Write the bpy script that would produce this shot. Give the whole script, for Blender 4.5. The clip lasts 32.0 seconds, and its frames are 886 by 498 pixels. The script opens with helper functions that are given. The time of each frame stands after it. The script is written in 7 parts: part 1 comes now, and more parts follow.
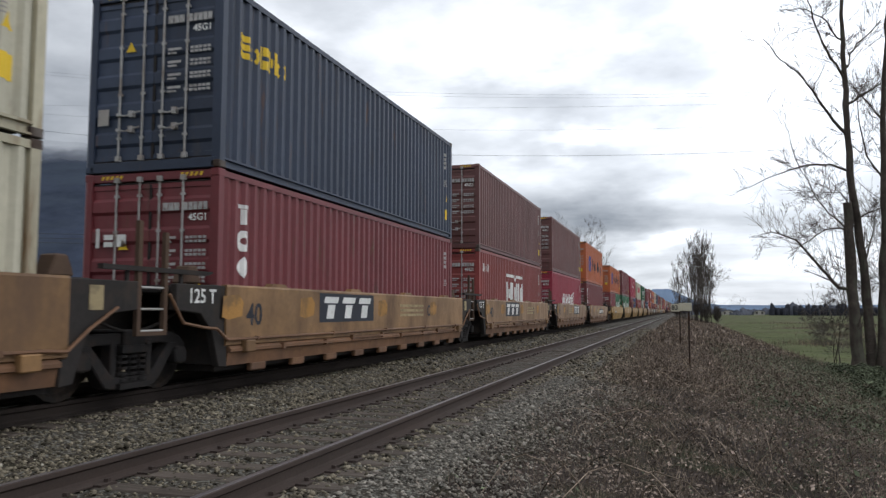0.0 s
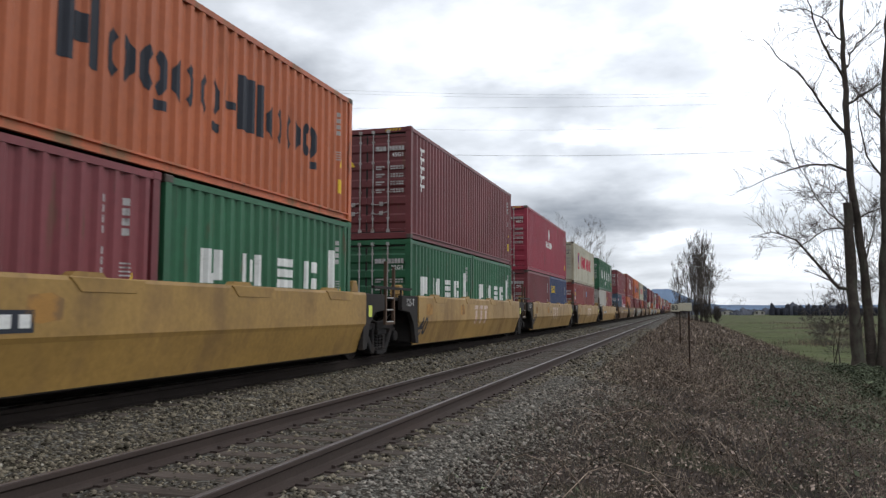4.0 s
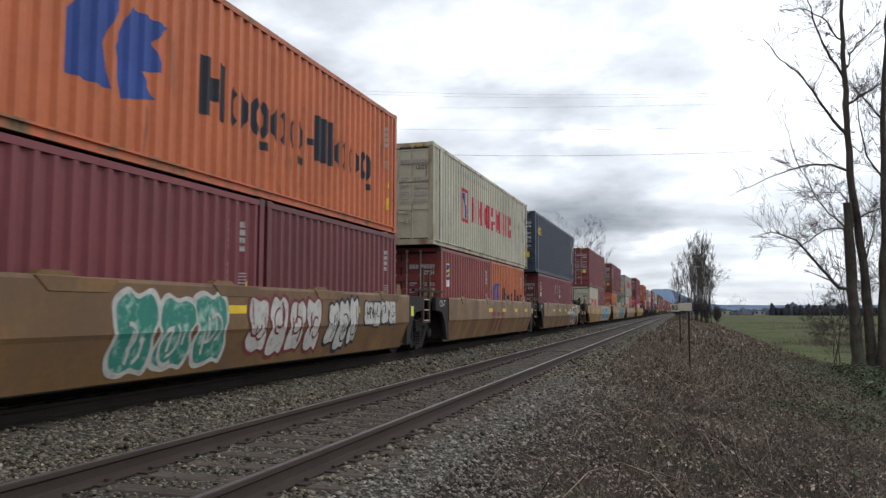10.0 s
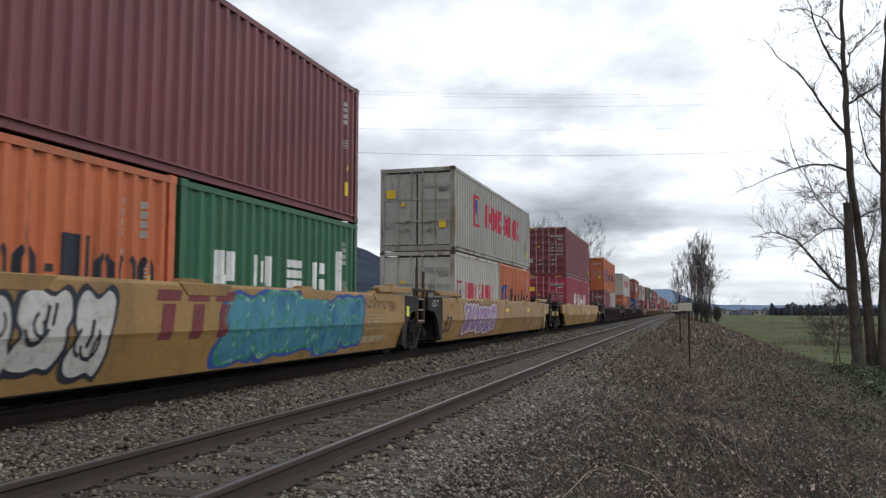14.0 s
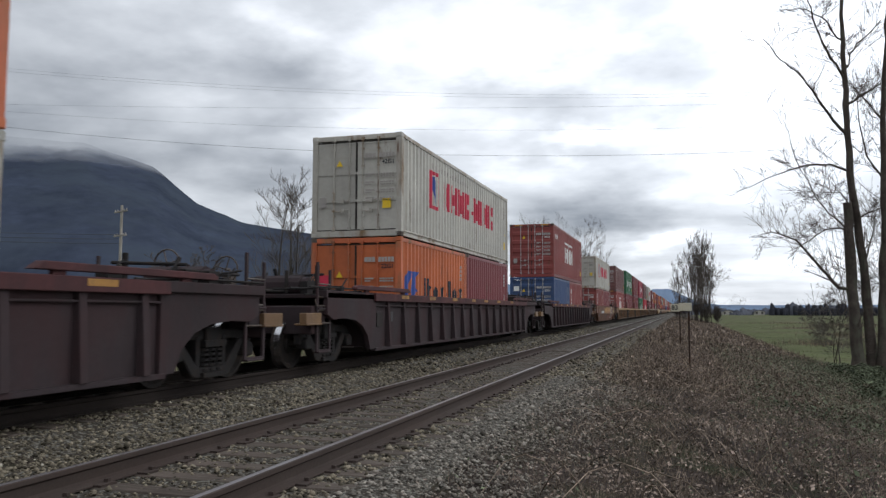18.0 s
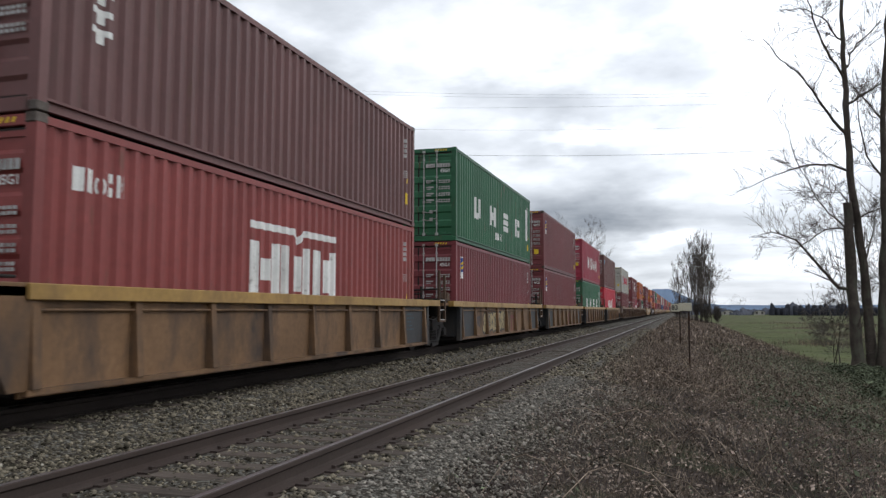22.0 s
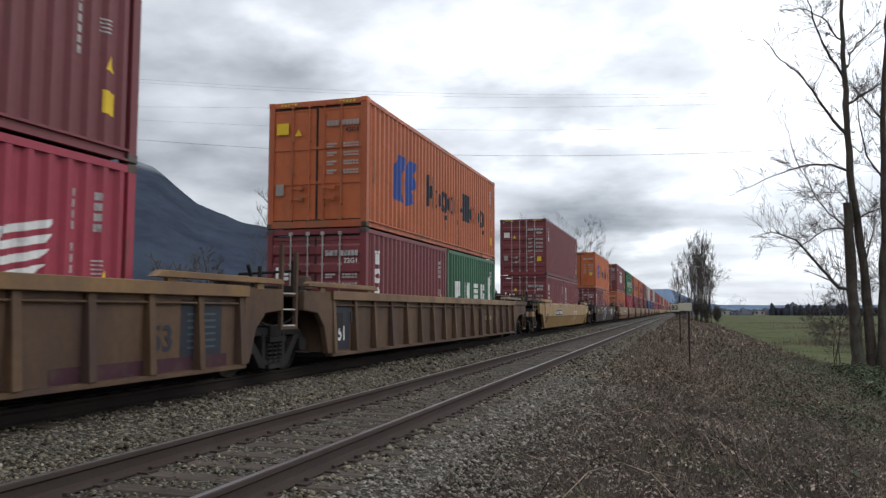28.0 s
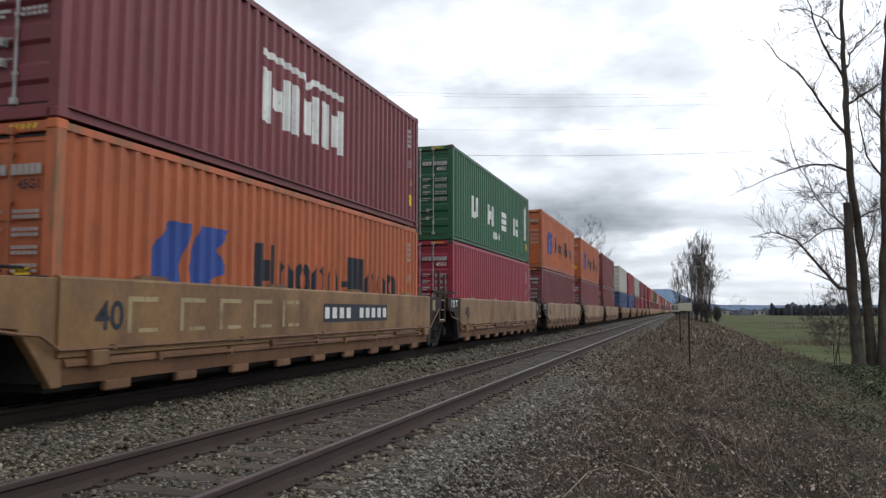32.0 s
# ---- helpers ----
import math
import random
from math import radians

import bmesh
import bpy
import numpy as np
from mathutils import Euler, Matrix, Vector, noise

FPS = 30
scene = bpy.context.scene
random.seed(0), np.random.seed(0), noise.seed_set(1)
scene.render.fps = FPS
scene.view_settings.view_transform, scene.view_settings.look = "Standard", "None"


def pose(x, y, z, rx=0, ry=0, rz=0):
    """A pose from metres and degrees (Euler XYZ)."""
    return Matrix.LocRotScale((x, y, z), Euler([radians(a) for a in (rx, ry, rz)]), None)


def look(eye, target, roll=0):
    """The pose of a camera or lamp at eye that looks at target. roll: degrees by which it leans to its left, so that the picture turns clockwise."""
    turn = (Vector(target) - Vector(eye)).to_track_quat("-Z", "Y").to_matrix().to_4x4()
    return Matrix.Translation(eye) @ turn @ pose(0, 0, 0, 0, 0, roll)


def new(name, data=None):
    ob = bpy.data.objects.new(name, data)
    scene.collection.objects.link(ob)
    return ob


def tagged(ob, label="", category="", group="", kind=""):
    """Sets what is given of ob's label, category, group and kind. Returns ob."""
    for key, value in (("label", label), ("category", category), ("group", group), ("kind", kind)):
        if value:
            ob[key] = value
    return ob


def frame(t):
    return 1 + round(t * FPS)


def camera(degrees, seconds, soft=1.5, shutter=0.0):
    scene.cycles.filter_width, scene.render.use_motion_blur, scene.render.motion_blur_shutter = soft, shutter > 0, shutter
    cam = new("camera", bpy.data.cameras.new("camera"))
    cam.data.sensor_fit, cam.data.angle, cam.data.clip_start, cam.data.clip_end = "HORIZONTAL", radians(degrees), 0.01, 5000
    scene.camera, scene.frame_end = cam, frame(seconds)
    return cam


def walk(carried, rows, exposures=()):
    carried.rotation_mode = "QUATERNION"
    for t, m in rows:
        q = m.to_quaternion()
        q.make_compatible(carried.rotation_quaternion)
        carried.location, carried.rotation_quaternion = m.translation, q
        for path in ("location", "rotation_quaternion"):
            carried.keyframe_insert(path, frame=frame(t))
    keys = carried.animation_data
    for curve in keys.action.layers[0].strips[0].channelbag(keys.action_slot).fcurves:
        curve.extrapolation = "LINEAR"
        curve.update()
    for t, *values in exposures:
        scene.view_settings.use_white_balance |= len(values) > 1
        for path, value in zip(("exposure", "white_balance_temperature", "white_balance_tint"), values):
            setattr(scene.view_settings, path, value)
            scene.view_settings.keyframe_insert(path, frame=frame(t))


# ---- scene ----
# Metres. z = 0 is the top of the rails, y runs along the track, x to its right.
# The camera stands still on the shoulder; the train comes towards it on the far track.

# ---- camera ----
cam = camera(59.78, 32.0, soft=1.35, shutter=0.07)
EYE = (0.0, 0.0, 1.224)
AIM = (-math.sin(0.29884) * math.cos(0.07926), math.cos(0.29884) * math.cos(0.07926), math.sin(0.07926))
STILL = look(EYE, (EYE[0] + AIM[0], EYE[1] + AIM[1], EYE[2] + AIM[2]), 0.113)
walk(cam, [(0.0, STILL), (32.0, STILL)], exposures=[(0.0, 0.0), (32.0, 0.0)])

# ---- world, sun ----
SUN_AZ, SUN_EL = radians(62), radians(38)


def sky():
    w = bpy.data.worlds.new("overcast_sky")
    w.use_nodes = True
    scene.world = w
    nt = w.node_tree
    nt.nodes.clear()
    N, L = nt.nodes.new, nt.links.new
    out, bg = N("ShaderNodeOutputWorld"), N("ShaderNodeBackground")
    tc = N("ShaderNodeTexCoord")
    nish = N("ShaderNodeTexSky")
    nish.sky_type, nish.sun_disc = "NISHITA", False
    nish.sun_elevation, nish.sun_rotation = SUN_EL, SUN_AZ
    # cloud deck: direction carried on to a flat ceiling
    sep = N("ShaderNodeSeparateXYZ")
    L(tc.outputs["Generated"], sep.inputs[0])
    zz = N("ShaderNodeMath")
    zz.operation = "MAXIMUM"
    zz.inputs[1].default_value = 0.0
    L(sep.outputs["Z"], zz.inputs[0])
    za = N("ShaderNodeMath")
    za.operation = "ADD"
    za.inputs[1].default_value = 0.16
    L(zz.outputs[0], za.inputs[0])
    div = N("ShaderNodeVectorMath")
    div.operation = "DIVIDE"
    comb = N("ShaderNodeCombineXYZ")
    for i in range(3):
        L(za.outputs[0], comb.inputs[i])
    L(tc.outputs["Generated"], div.inputs[0])
    L(comb.outputs[0], div.inputs[1])
    mp = N("ShaderNodeMapping")
    mp.inputs["Scale"].default_value = (0.8, 1.0, 0.0)
    mp.inputs["Location"].default_value = (SKY_X, SKY_Y, 0.0)
    L(div.outputs[0], mp.inputs[0])
    n1, n2 = N("ShaderNodeTexNoise"), N("ShaderNodeTexNoise")
    for n, sc, det, ro, di in ((n1, 0.62, 6.0, 0.50, 0.25), (n2, 1.7, 7.0, 0.56, 0.3)):
        n.inputs["Scale"].default_value = sc
        n.inputs["Detail"].default_value = det
        n.inputs["Roughness"].default_value = ro
        n.inputs["Distortion"].default_value = di
        L(mp.outputs[0], n.inputs[0])
    mixn = N("ShaderNodeMath")
    mixn.operation = "MULTIPLY_ADD"
    mixn.inputs[1].default_value = 0.2
    L(n2.outputs["Fac"], mixn.inputs[0])
    # banks of cloud: where they lie, how wide, how thick (below zero) or thin
    last = n1.outputs["Fac"]
    # billows: the banks' outlines are pushed about, and the deck has lumps of its own
    flatten, drift, puffs = N("ShaderNodeVectorMath"), N("ShaderNodeTexNoise"), N("ShaderNodeTexNoise")
    flatten.operation = "MULTIPLY"
    flatten.inputs[1].default_value = (1.0, 1.0, 2.4)
    L(tc.outputs["Generated"], flatten.inputs[0])
    for n, sc_, det, ro in ((drift, 5.0, 5.0, 0.55), (puffs, 7.5, 6.0, 0.52)):
        n.inputs["Scale"].default_value, n.inputs["Detail"].default_value, n.inputs["Roughness"].default_value = sc_, det, ro
        L(flatten.outputs[0], n.inputs["Vector"])
    centred, push = N("ShaderNodeVectorMath"), N("ShaderNodeVectorMath")
    centred.operation, push.operation = "SUBTRACT", "MULTIPLY_ADD"
    centred.inputs[1].default_value = (0.5, 0.5, 0.5)
    push.inputs[1].default_value = (0.30, 0.30, 0.16)
    L(drift.outputs["Color"], centred.inputs[0])
    L(centred.outputs[0], push.inputs[0])
    L(tc.outputs["Generated"], push.inputs[2])
    lump = N("ShaderNodeMapRange")
    lump.inputs["From Min"].default_value, lump.inputs["From Max"].default_value = 0.3, 0.7
    lump.inputs["To Min"].default_value, lump.inputs["To Max"].default_value = -0.06, 0.06
    L(puffs.outputs["Fac"], lump.inputs["Value"])
    base_add = N("ShaderNodeMath")
    L(last, base_add.inputs[0])
    L(lump.outputs[0], base_add.inputs[1])
    last = base_add.outputs[0]
    for (px, py, pz), rad, flat, amp in CLOUDS:
        sb, ml, ln, fall, ad = N("ShaderNodeVectorMath"), N("ShaderNodeVectorMath"), N("ShaderNodeVectorMath"), N("ShaderNodeMapRange"), N("ShaderNodeMath")
        sb.operation, ml.operation, ln.operation, ad.operation = "SUBTRACT", "MULTIPLY", "LENGTH", "ADD"
        sb.inputs[1].default_value = (px, py, pz)
        ml.inputs[1].default_value = (1, 1, flat)
        L(push.outputs[0], sb.inputs[0])
        L(sb.outputs[0], ml.inputs[0])
        L(ml.outputs[0], ln.inputs[0])
        fall.interpolation_type = "SMOOTHSTEP"
        fall.inputs["From Min"].default_value, fall.inputs["From Max"].default_value = 0.0, rad
        fall.inputs["To Min"].default_value, fall.inputs["To Max"].default_value = amp, 0.0
        L(ln.outputs["Value"], fall.inputs["Value"])
        L(last, ad.inputs[0])
        L(fall.outputs[0], ad.inputs[1])
        last = ad.outputs[0]
    L(last, mixn.inputs[2])
    ramp = N("ShaderNodeValToRGB")
    cr = ramp.color_ramp
    cr.elements[0].position, cr.elements[0].color = 0.34, (0.22, 0.245, 0.29, 1)
    cr.elements[1].position, cr.elements[1].color = 0.74, (1.18, 1.22, 1.30, 1)
    e = cr.elements.new(0.58)
    e.color = (0.70, 0.74, 0.80, 1)
    L(mixn.outputs[0], ramp.inputs[0])
    # the veil is thinner, so brighter, round the hidden sun
    sd = N("ShaderNodeVectorMath")
    sd.operation = "DOT_PRODUCT"
    sd.inputs[1].default_value = (math.sin(SUN_AZ) * math.cos(SUN_EL), math.cos(SUN_AZ) * math.cos(SUN_EL), math.sin(SUN_EL))
    L(tc.outputs["Generated"], sd.inputs[0])
    glow = N("ShaderNodeMapRange")
    glow.inputs["From Min"].default_value, glow.inputs["From Max"].default_value = -0.2, 1.0
    glow.inputs["To Min"].default_value, glow.inputs["To Max"].default_value = 0.80, 1.62
    L(sd.outputs["Value"], glow.inputs["Value"])
    mul = N("ShaderNodeVectorMath")
    mul.operation = "SCALE"
    L(ramp.outputs[0], mul.inputs[0])
    L(glow.outputs[0], mul.inputs["Scale"])
    sc = N("ShaderNodeVectorMath")
    sc.operation = "SCALE"
    sc.inputs["Scale"].default_value = 0.1
    L(nish.outputs[0], sc.inputs[0])
    mix = N("ShaderNodeMix")
    mix.data_type = "RGBA"
    mix.inputs[0].default_value = 0.93
    L(sc.outputs[0], mix.inputs[6])
    L(mul.outputs[0], mix.inputs[7])
    L(mix.outputs[2], bg.inputs[0])
    bg.inputs["Strength"].default_value = 1.05
    L(bg.outputs[0], out.inputs[0])


SKY_X, SKY_Y = 0.0, 0.0
CLOUDS = [
    ((-0.139, 0.983, 0.119), 0.24, 1.8, -0.12), ((-0.19, 0.969, 0.155), 0.16, 2.2, -0.07), ((-0.083, 0.989, 0.121), 0.12, 2.2, -0.07),
    ((-0.237, 0.929, 0.285), 0.20, 4.0, -0.09), ((-0.099, 0.962, 0.252), 0.20, 4.0, -0.11), ((0.02, 0.955, 0.295), 0.16, 2.4, -0.09),
    ((-0.498, 0.824, 0.271), 0.18, 2.2, -0.09), ((-0.66, 0.700, 0.250), 0.34, 2.2, -0.13), ((-0.45, 0.88, 0.13), 0.22, 2.2, -0.06),
    ((-0.30, 0.890, 0.335), 0.22, 1.8, 0.10), ((-0.40, 0.886, 0.212), 0.16, 3.0, 0.08), ((-0.14, 0.966, 0.214), 0.14, 4.0, 0.07),
    ((-0.129, 0.931, 0.345), 0.16, 2.0, 0.08), ((-0.03, 0.995, 0.090), 0.07, 2.6, 0.15), ((-0.05, 0.997, 0.056), 0.08, 2.4, 0.08),
    ((0.069, 0.997, 0.034), 0.26, 3.0, -0.05), ((0.10, 0.975, 0.19), 0.20, 1.6, 0.06)]
sky()
sun_data = bpy.data.lights.new("sun", "SUN")
sun_data.energy, sun_data.angle, sun_data.color = 0.65, radians(34), (1.0, 0.97, 0.92)
sun = new("sun", sun_data)
sun.matrix_world = look((0, 0, 40), (-math.sin(SUN_AZ) * math.cos(SUN_EL), -math.cos(SUN_AZ) * math.cos(SUN_EL), 40 - math.sin(SUN_EL)))

# ---- materials ----


def shader(name, base, rough=0.7, metal=0.0, spots=None, spot_scale=6.0, spot_cut=(0.55, 0.75), vary=0.18, vary_scale=1.2,
           bump=0.0, bump_scale=60.0, stretch=(1, 1, 1), per_object=0.0, spec=0.22, grain=0.12, rust=0.0):
    """A painted or natural surface: base colour, slow variation, fine grain, stains of a second colour, and relief."""
    m = bpy.data.materials.new(name)
    m.use_nodes = True
    nt = m.node_tree
    N, L = nt.nodes.new, nt.links.new
    bs = nt.nodes["Principled BSDF"]
    bs.inputs["Roughness"].default_value = rough
    bs.inputs["Metallic"].default_value = metal
    bs.inputs["Specular IOR Level"].default_value = spec
    tc = N("ShaderNodeTexCoord")
    info = N("ShaderNodeObjectInfo")
    off = N("ShaderNodeVectorMath")
    off.operation = "SCALE"
    off.inputs[0].default_value = (37.0, 53.0, 29.0)
    L(info.outputs["Random"], off.inputs["Scale"])
    add = N("ShaderNodeVectorMath")
    add.operation = "ADD"
    L(tc.outputs["Object"], add.inputs[0])
    L(off.outputs[0], add.inputs[1])
    mp = N("ShaderNodeMapping")
    mp.inputs["Scale"].default_value = stretch
    L(add.outputs[0], mp.inputs[0])

    def noise_tex(scale, vec, detail=5.0, ro=0.6):
        n = N("ShaderNodeTexNoise")
        n.inputs["Scale"].default_value = scale
        n.inputs["Detail"].default_value = detail
        n.inputs["Roughness"].default_value = ro
        L(vec.outputs[0], n.inputs["Vector"])
        return n

    def span(src, lo, hi, to0, to1):
        r = N("ShaderNodeMapRange")
        r.inputs["From Min"].default_value, r.inputs["From Max"].default_value = lo, hi
        r.inputs["To Min"].default_value, r.inputs["To Max"].default_value = to0, to1
        L(src, r.inputs["Value"])
        return r

    slow = noise_tex(vary_scale, add)
    fine = noise_tex(bump_scale, add, 3.0)
    v1 = span(slow.outputs["Fac"], 0.3, 0.7, 1 - vary, 1 + vary)
    v2 = span(fine.outputs["Fac"], 0.3, 0.7, 1 - grain, 1 + grain)
    mu = N("ShaderNodeMath")
    mu.operation = "MULTIPLY"
    L(v1.outputs[0], mu.inputs[0])
    L(v2.outputs[0], mu.inputs[1])
    last = mu.outputs[0]
    if per_object:
        v3 = span(info.outputs["Random"], 0, 1, 1 - per_object, 1 + per_object)
        mu2 = N("ShaderNodeMath")
        mu2.operation = "MULTIPLY"
        L(last, mu2.inputs[0])
        L(v3.outputs[0], mu2.inputs[1])
        last = mu2.outputs[0]
    sc = N("ShaderNodeVectorMath")
    sc.operation = "SCALE"
    sc.inputs[0].default_value = base
    L(last, sc.inputs["Scale"])
    col = sc.outputs[0]
    if spots:
        st = noise_tex(spot_scale, mp, 8.0, 0.65)
        fac = span(st.outputs["Fac"], spot_cut[0], spot_cut[1], 0, 1)
        mx = N("ShaderNodeMix")
        mx.data_type = "RGBA"
        L(fac.outputs[0], mx.inputs[0])
        L(col, mx.inputs[6])
        mx.inputs[7].default_value = (*spots, 1)
        col = mx.outputs[2]
        rr = span(fac.outputs[0], 0, 1, rough, min(1, rough + 0.25))
        L(rr.outputs[0], bs.inputs["Roughness"])
    if rust:
        # small runs of rust drawn down the sheet, and freckles
        mr = N("ShaderNodeMapping")
        mr.inputs["Scale"].default_value = (1, 1, 0.16)
        L(add.outputs[0], mr.inputs[0])
        runs, freckle = noise_tex(5.5, mr, 4.0, 0.6), noise_tex(0.5, add, 2.0, 0.5)
        a = span(runs.outputs["Fac"], 0.60, 0.70, 0, 1)
        b = span(freckle.outputs["Fac"], 0.42, 0.62, 0, rust)
        mm, mx = N("ShaderNodeMath"), N("ShaderNodeMix")
        mm.operation, mx.data_type = "MULTIPLY", "RGBA"
        L(a.outputs[0], mm.inputs[0])
        L(b.outputs[0], mm.inputs[1])
        L(mm.outputs[0], mx.inputs[0])
        L(col, mx.inputs[6])
        mx.inputs[7].default_value = (0.095, 0.045, 0.024, 1)
        col = mx.outputs[2]
    L(col, bs.inputs["Base Color"])
    if bump:
        b = N("ShaderNodeBump")
        b.inputs["Strength"].default_value = 0.6
        b.inputs["Distance"].default_value = bump
        L(fine.outputs["Fac"], b.inputs["Height"])
        L(b.outputs[0], bs.inputs["Normal"])
    return m


RUST = (0.10, 0.045, 0.025)
GRIME = (0.07, 0.055, 0.045)


def paint(name, c, spots=GRIME, cut=(0.60, 0.82), rough=0.5, **kw):
    return shader(name, c, rough, 0, spots, 2.2, cut, 0.16, 0.55, 0.0006, 9.0, (1, 1, 0.22), kw.pop("per_object", 0.12), grain=0.07, spec=0.36, rust=kw.pop("rust", 0.75), **kw)


PAINT = {
    "maroon": paint("paint_maroon", (0.143, 0.029, 0.034)),
    "dark_maroon": paint("paint_dark_maroon", (0.126, 0.030, 0.033)),
    "brown_maroon": paint("paint_brown_maroon", (0.120, 0.050, 0.047)),
    "red_brown": paint("paint_red_brown", (0.190, 0.039, 0.035)),
    "crimson": paint("paint_crimson", (0.249, 0.024, 0.045)),
    "red": paint("paint_red", (0.395, 0.021, 0.040)),
    "orange": paint("paint_orange", (0.385, 0.098, 0.032), (0.20, 0.07, 0.03)),
    "green": paint("paint_green", (0.017, 0.090, 0.041)),
    "cream": paint("paint_cream", (0.395, 0.372, 0.290), (0.26, 0.17, 0.08), (0.62, 0.8)),
    "white": paint("paint_white", (0.380, 0.366, 0.328), (0.30, 0.25, 0.18), (0.64, 0.85)),
    "grey_white": paint("paint_grey_white", (0.300, 0.295, 0.262), (0.2, 0.16, 0.11)),
    "blue": paint("paint_blue", (0.026, 0.054, 0.132)),
    "navy": paint("paint_navy", (0.026, 0.037, 0.064)),
    "teal": paint("paint_teal", (0.040, 0.066, 0.100)),
    "dark_blue": paint("paint_dark_blue", (0.020, 0.036, 0.098)),
}
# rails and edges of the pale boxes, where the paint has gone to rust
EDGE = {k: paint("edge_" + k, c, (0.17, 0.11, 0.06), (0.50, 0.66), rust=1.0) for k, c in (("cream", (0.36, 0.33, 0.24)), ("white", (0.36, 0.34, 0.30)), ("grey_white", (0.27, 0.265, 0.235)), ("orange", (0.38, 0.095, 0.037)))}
COLOUR = {"maroon": "maroon", "brown_maroon": "faded brown-maroon", "dark_maroon": "dark brownish-maroon", "red_brown": "red-brown", "crimson": "crimson", "red": "bright red",
          "orange": "orange", "green": "green", "cream": "cream", "white": "off-white", "grey_white": "pale grey", "blue": "blue",
          "navy": "navy blue", "dark_blue": "dark blue", "teal": "dark teal"}
MARK = {
    "sand": shader("marking_sand", (0.30, 0.24, 0.135), 0.7, spots=GRIME, spot_cut=(0.5, 0.8)),
    "pink": shader("marking_faded_white", (0.50, 0.40, 0.34), 0.65, spots=(0.30, 0.10, 0.07), spot_cut=(0.52, 0.7)),
    "sage": shader("marking_sage", (0.17, 0.19, 0.10), 0.7, spots=GRIME, spot_cut=(0.5, 0.8)),
    "slate": shader("marking_slate", (0.045, 0.07, 0.085), 0.7, spots=GRIME, spot_cut=(0.5, 0.8)),
    "code": shader("code_lettering", (0.36, 0.35, 0.34), 0.65, spots=GRIME, spot_cut=(0.5, 0.75), spot_scale=9.0),
    "lime": shader("reflective_label", (0.55, 0.60, 0.10), 0.5),
    "white": shader("marking_white", (0.62, 0.62, 0.60), 0.6, spots=GRIME, spot_cut=(0.58, 0.8)),
    "red": shader("marking_red", (0.42, 0.03, 0.06), 0.6, spots=(0.35, 0.25, 0.2), spot_cut=(0.62, 0.8)),
    "blue": shader("marking_blue", (0.035, 0.07, 0.25), 0.6, spots=GRIME, spot_cut=(0.62, 0.85)),
    "sky": shader("marking_light_blue", (0.13, 0.36, 0.55), 0.6),
    "chalk": shader("marking_chalk", (0.15, 0.135, 0.125), 0.8, spots=(0.045, 0.03, 0.03), spot_cut=(0.45, 0.65)),
    "rose": shader("marking_rose", (0.15, 0.085, 0.062), 0.7, spots=(0.10, 0.055, 0.04), spot_cut=(0.45, 0.65)),
    "plum": shader("marking_plum", (0.045, 0.016, 0.023), 0.7, spots=GRIME, spot_cut=(0.5, 0.8)),
    "dark": shader("marking_dark", (0.022, 0.025, 0.034), 0.6, spots=(0.12, 0.05, 0.03), spot_cut=(0.66, 0.85)),
    "yellow": shader("marking_yellow", (0.62, 0.42, 0.03), 0.6, spots=GRIME, spot_cut=(0.62, 0.85)),
    "grey": shader("marking_grey", (0.30, 0.28, 0.26), 0.7),
    "orange": shader("marking_orange", (0.32, 0.165, 0.045), 0.6, spots=(0.19, 0.115, 0.055), spot_cut=(0.45, 0.6), spot_scale=3.0),
    "green": shader("marking_green", (0.03, 0.17, 0.13), 0.6, spots=(0.3, 0.45, 0.38), spot_cut=(0.5, 0.7)),
    "maroon": shader("marking_maroon", (0.15, 0.035, 0.04), 0.6, spots=GRIME, spot_cut=(0.5, 0.8)),
    "purple": shader("marking_purple", (0.22, 0.12, 0.25), 0.6, spots=(0.5, 0.35, 0.42), spot_cut=(0.5, 0.7)),
    "aqua": shader("marking_aqua", (0.055, 0.19, 0.25), 0.6, spots=(0.03, 0.10, 0.21), spot_cut=(0.48, 0.66), spot_scale=1.6),
    "silver": shader("marking_silver", (0.42, 0.41, 0.38), 0.5, spots=(0.2, 0.19, 0.17), spot_cut=(0.5, 0.8)),
}
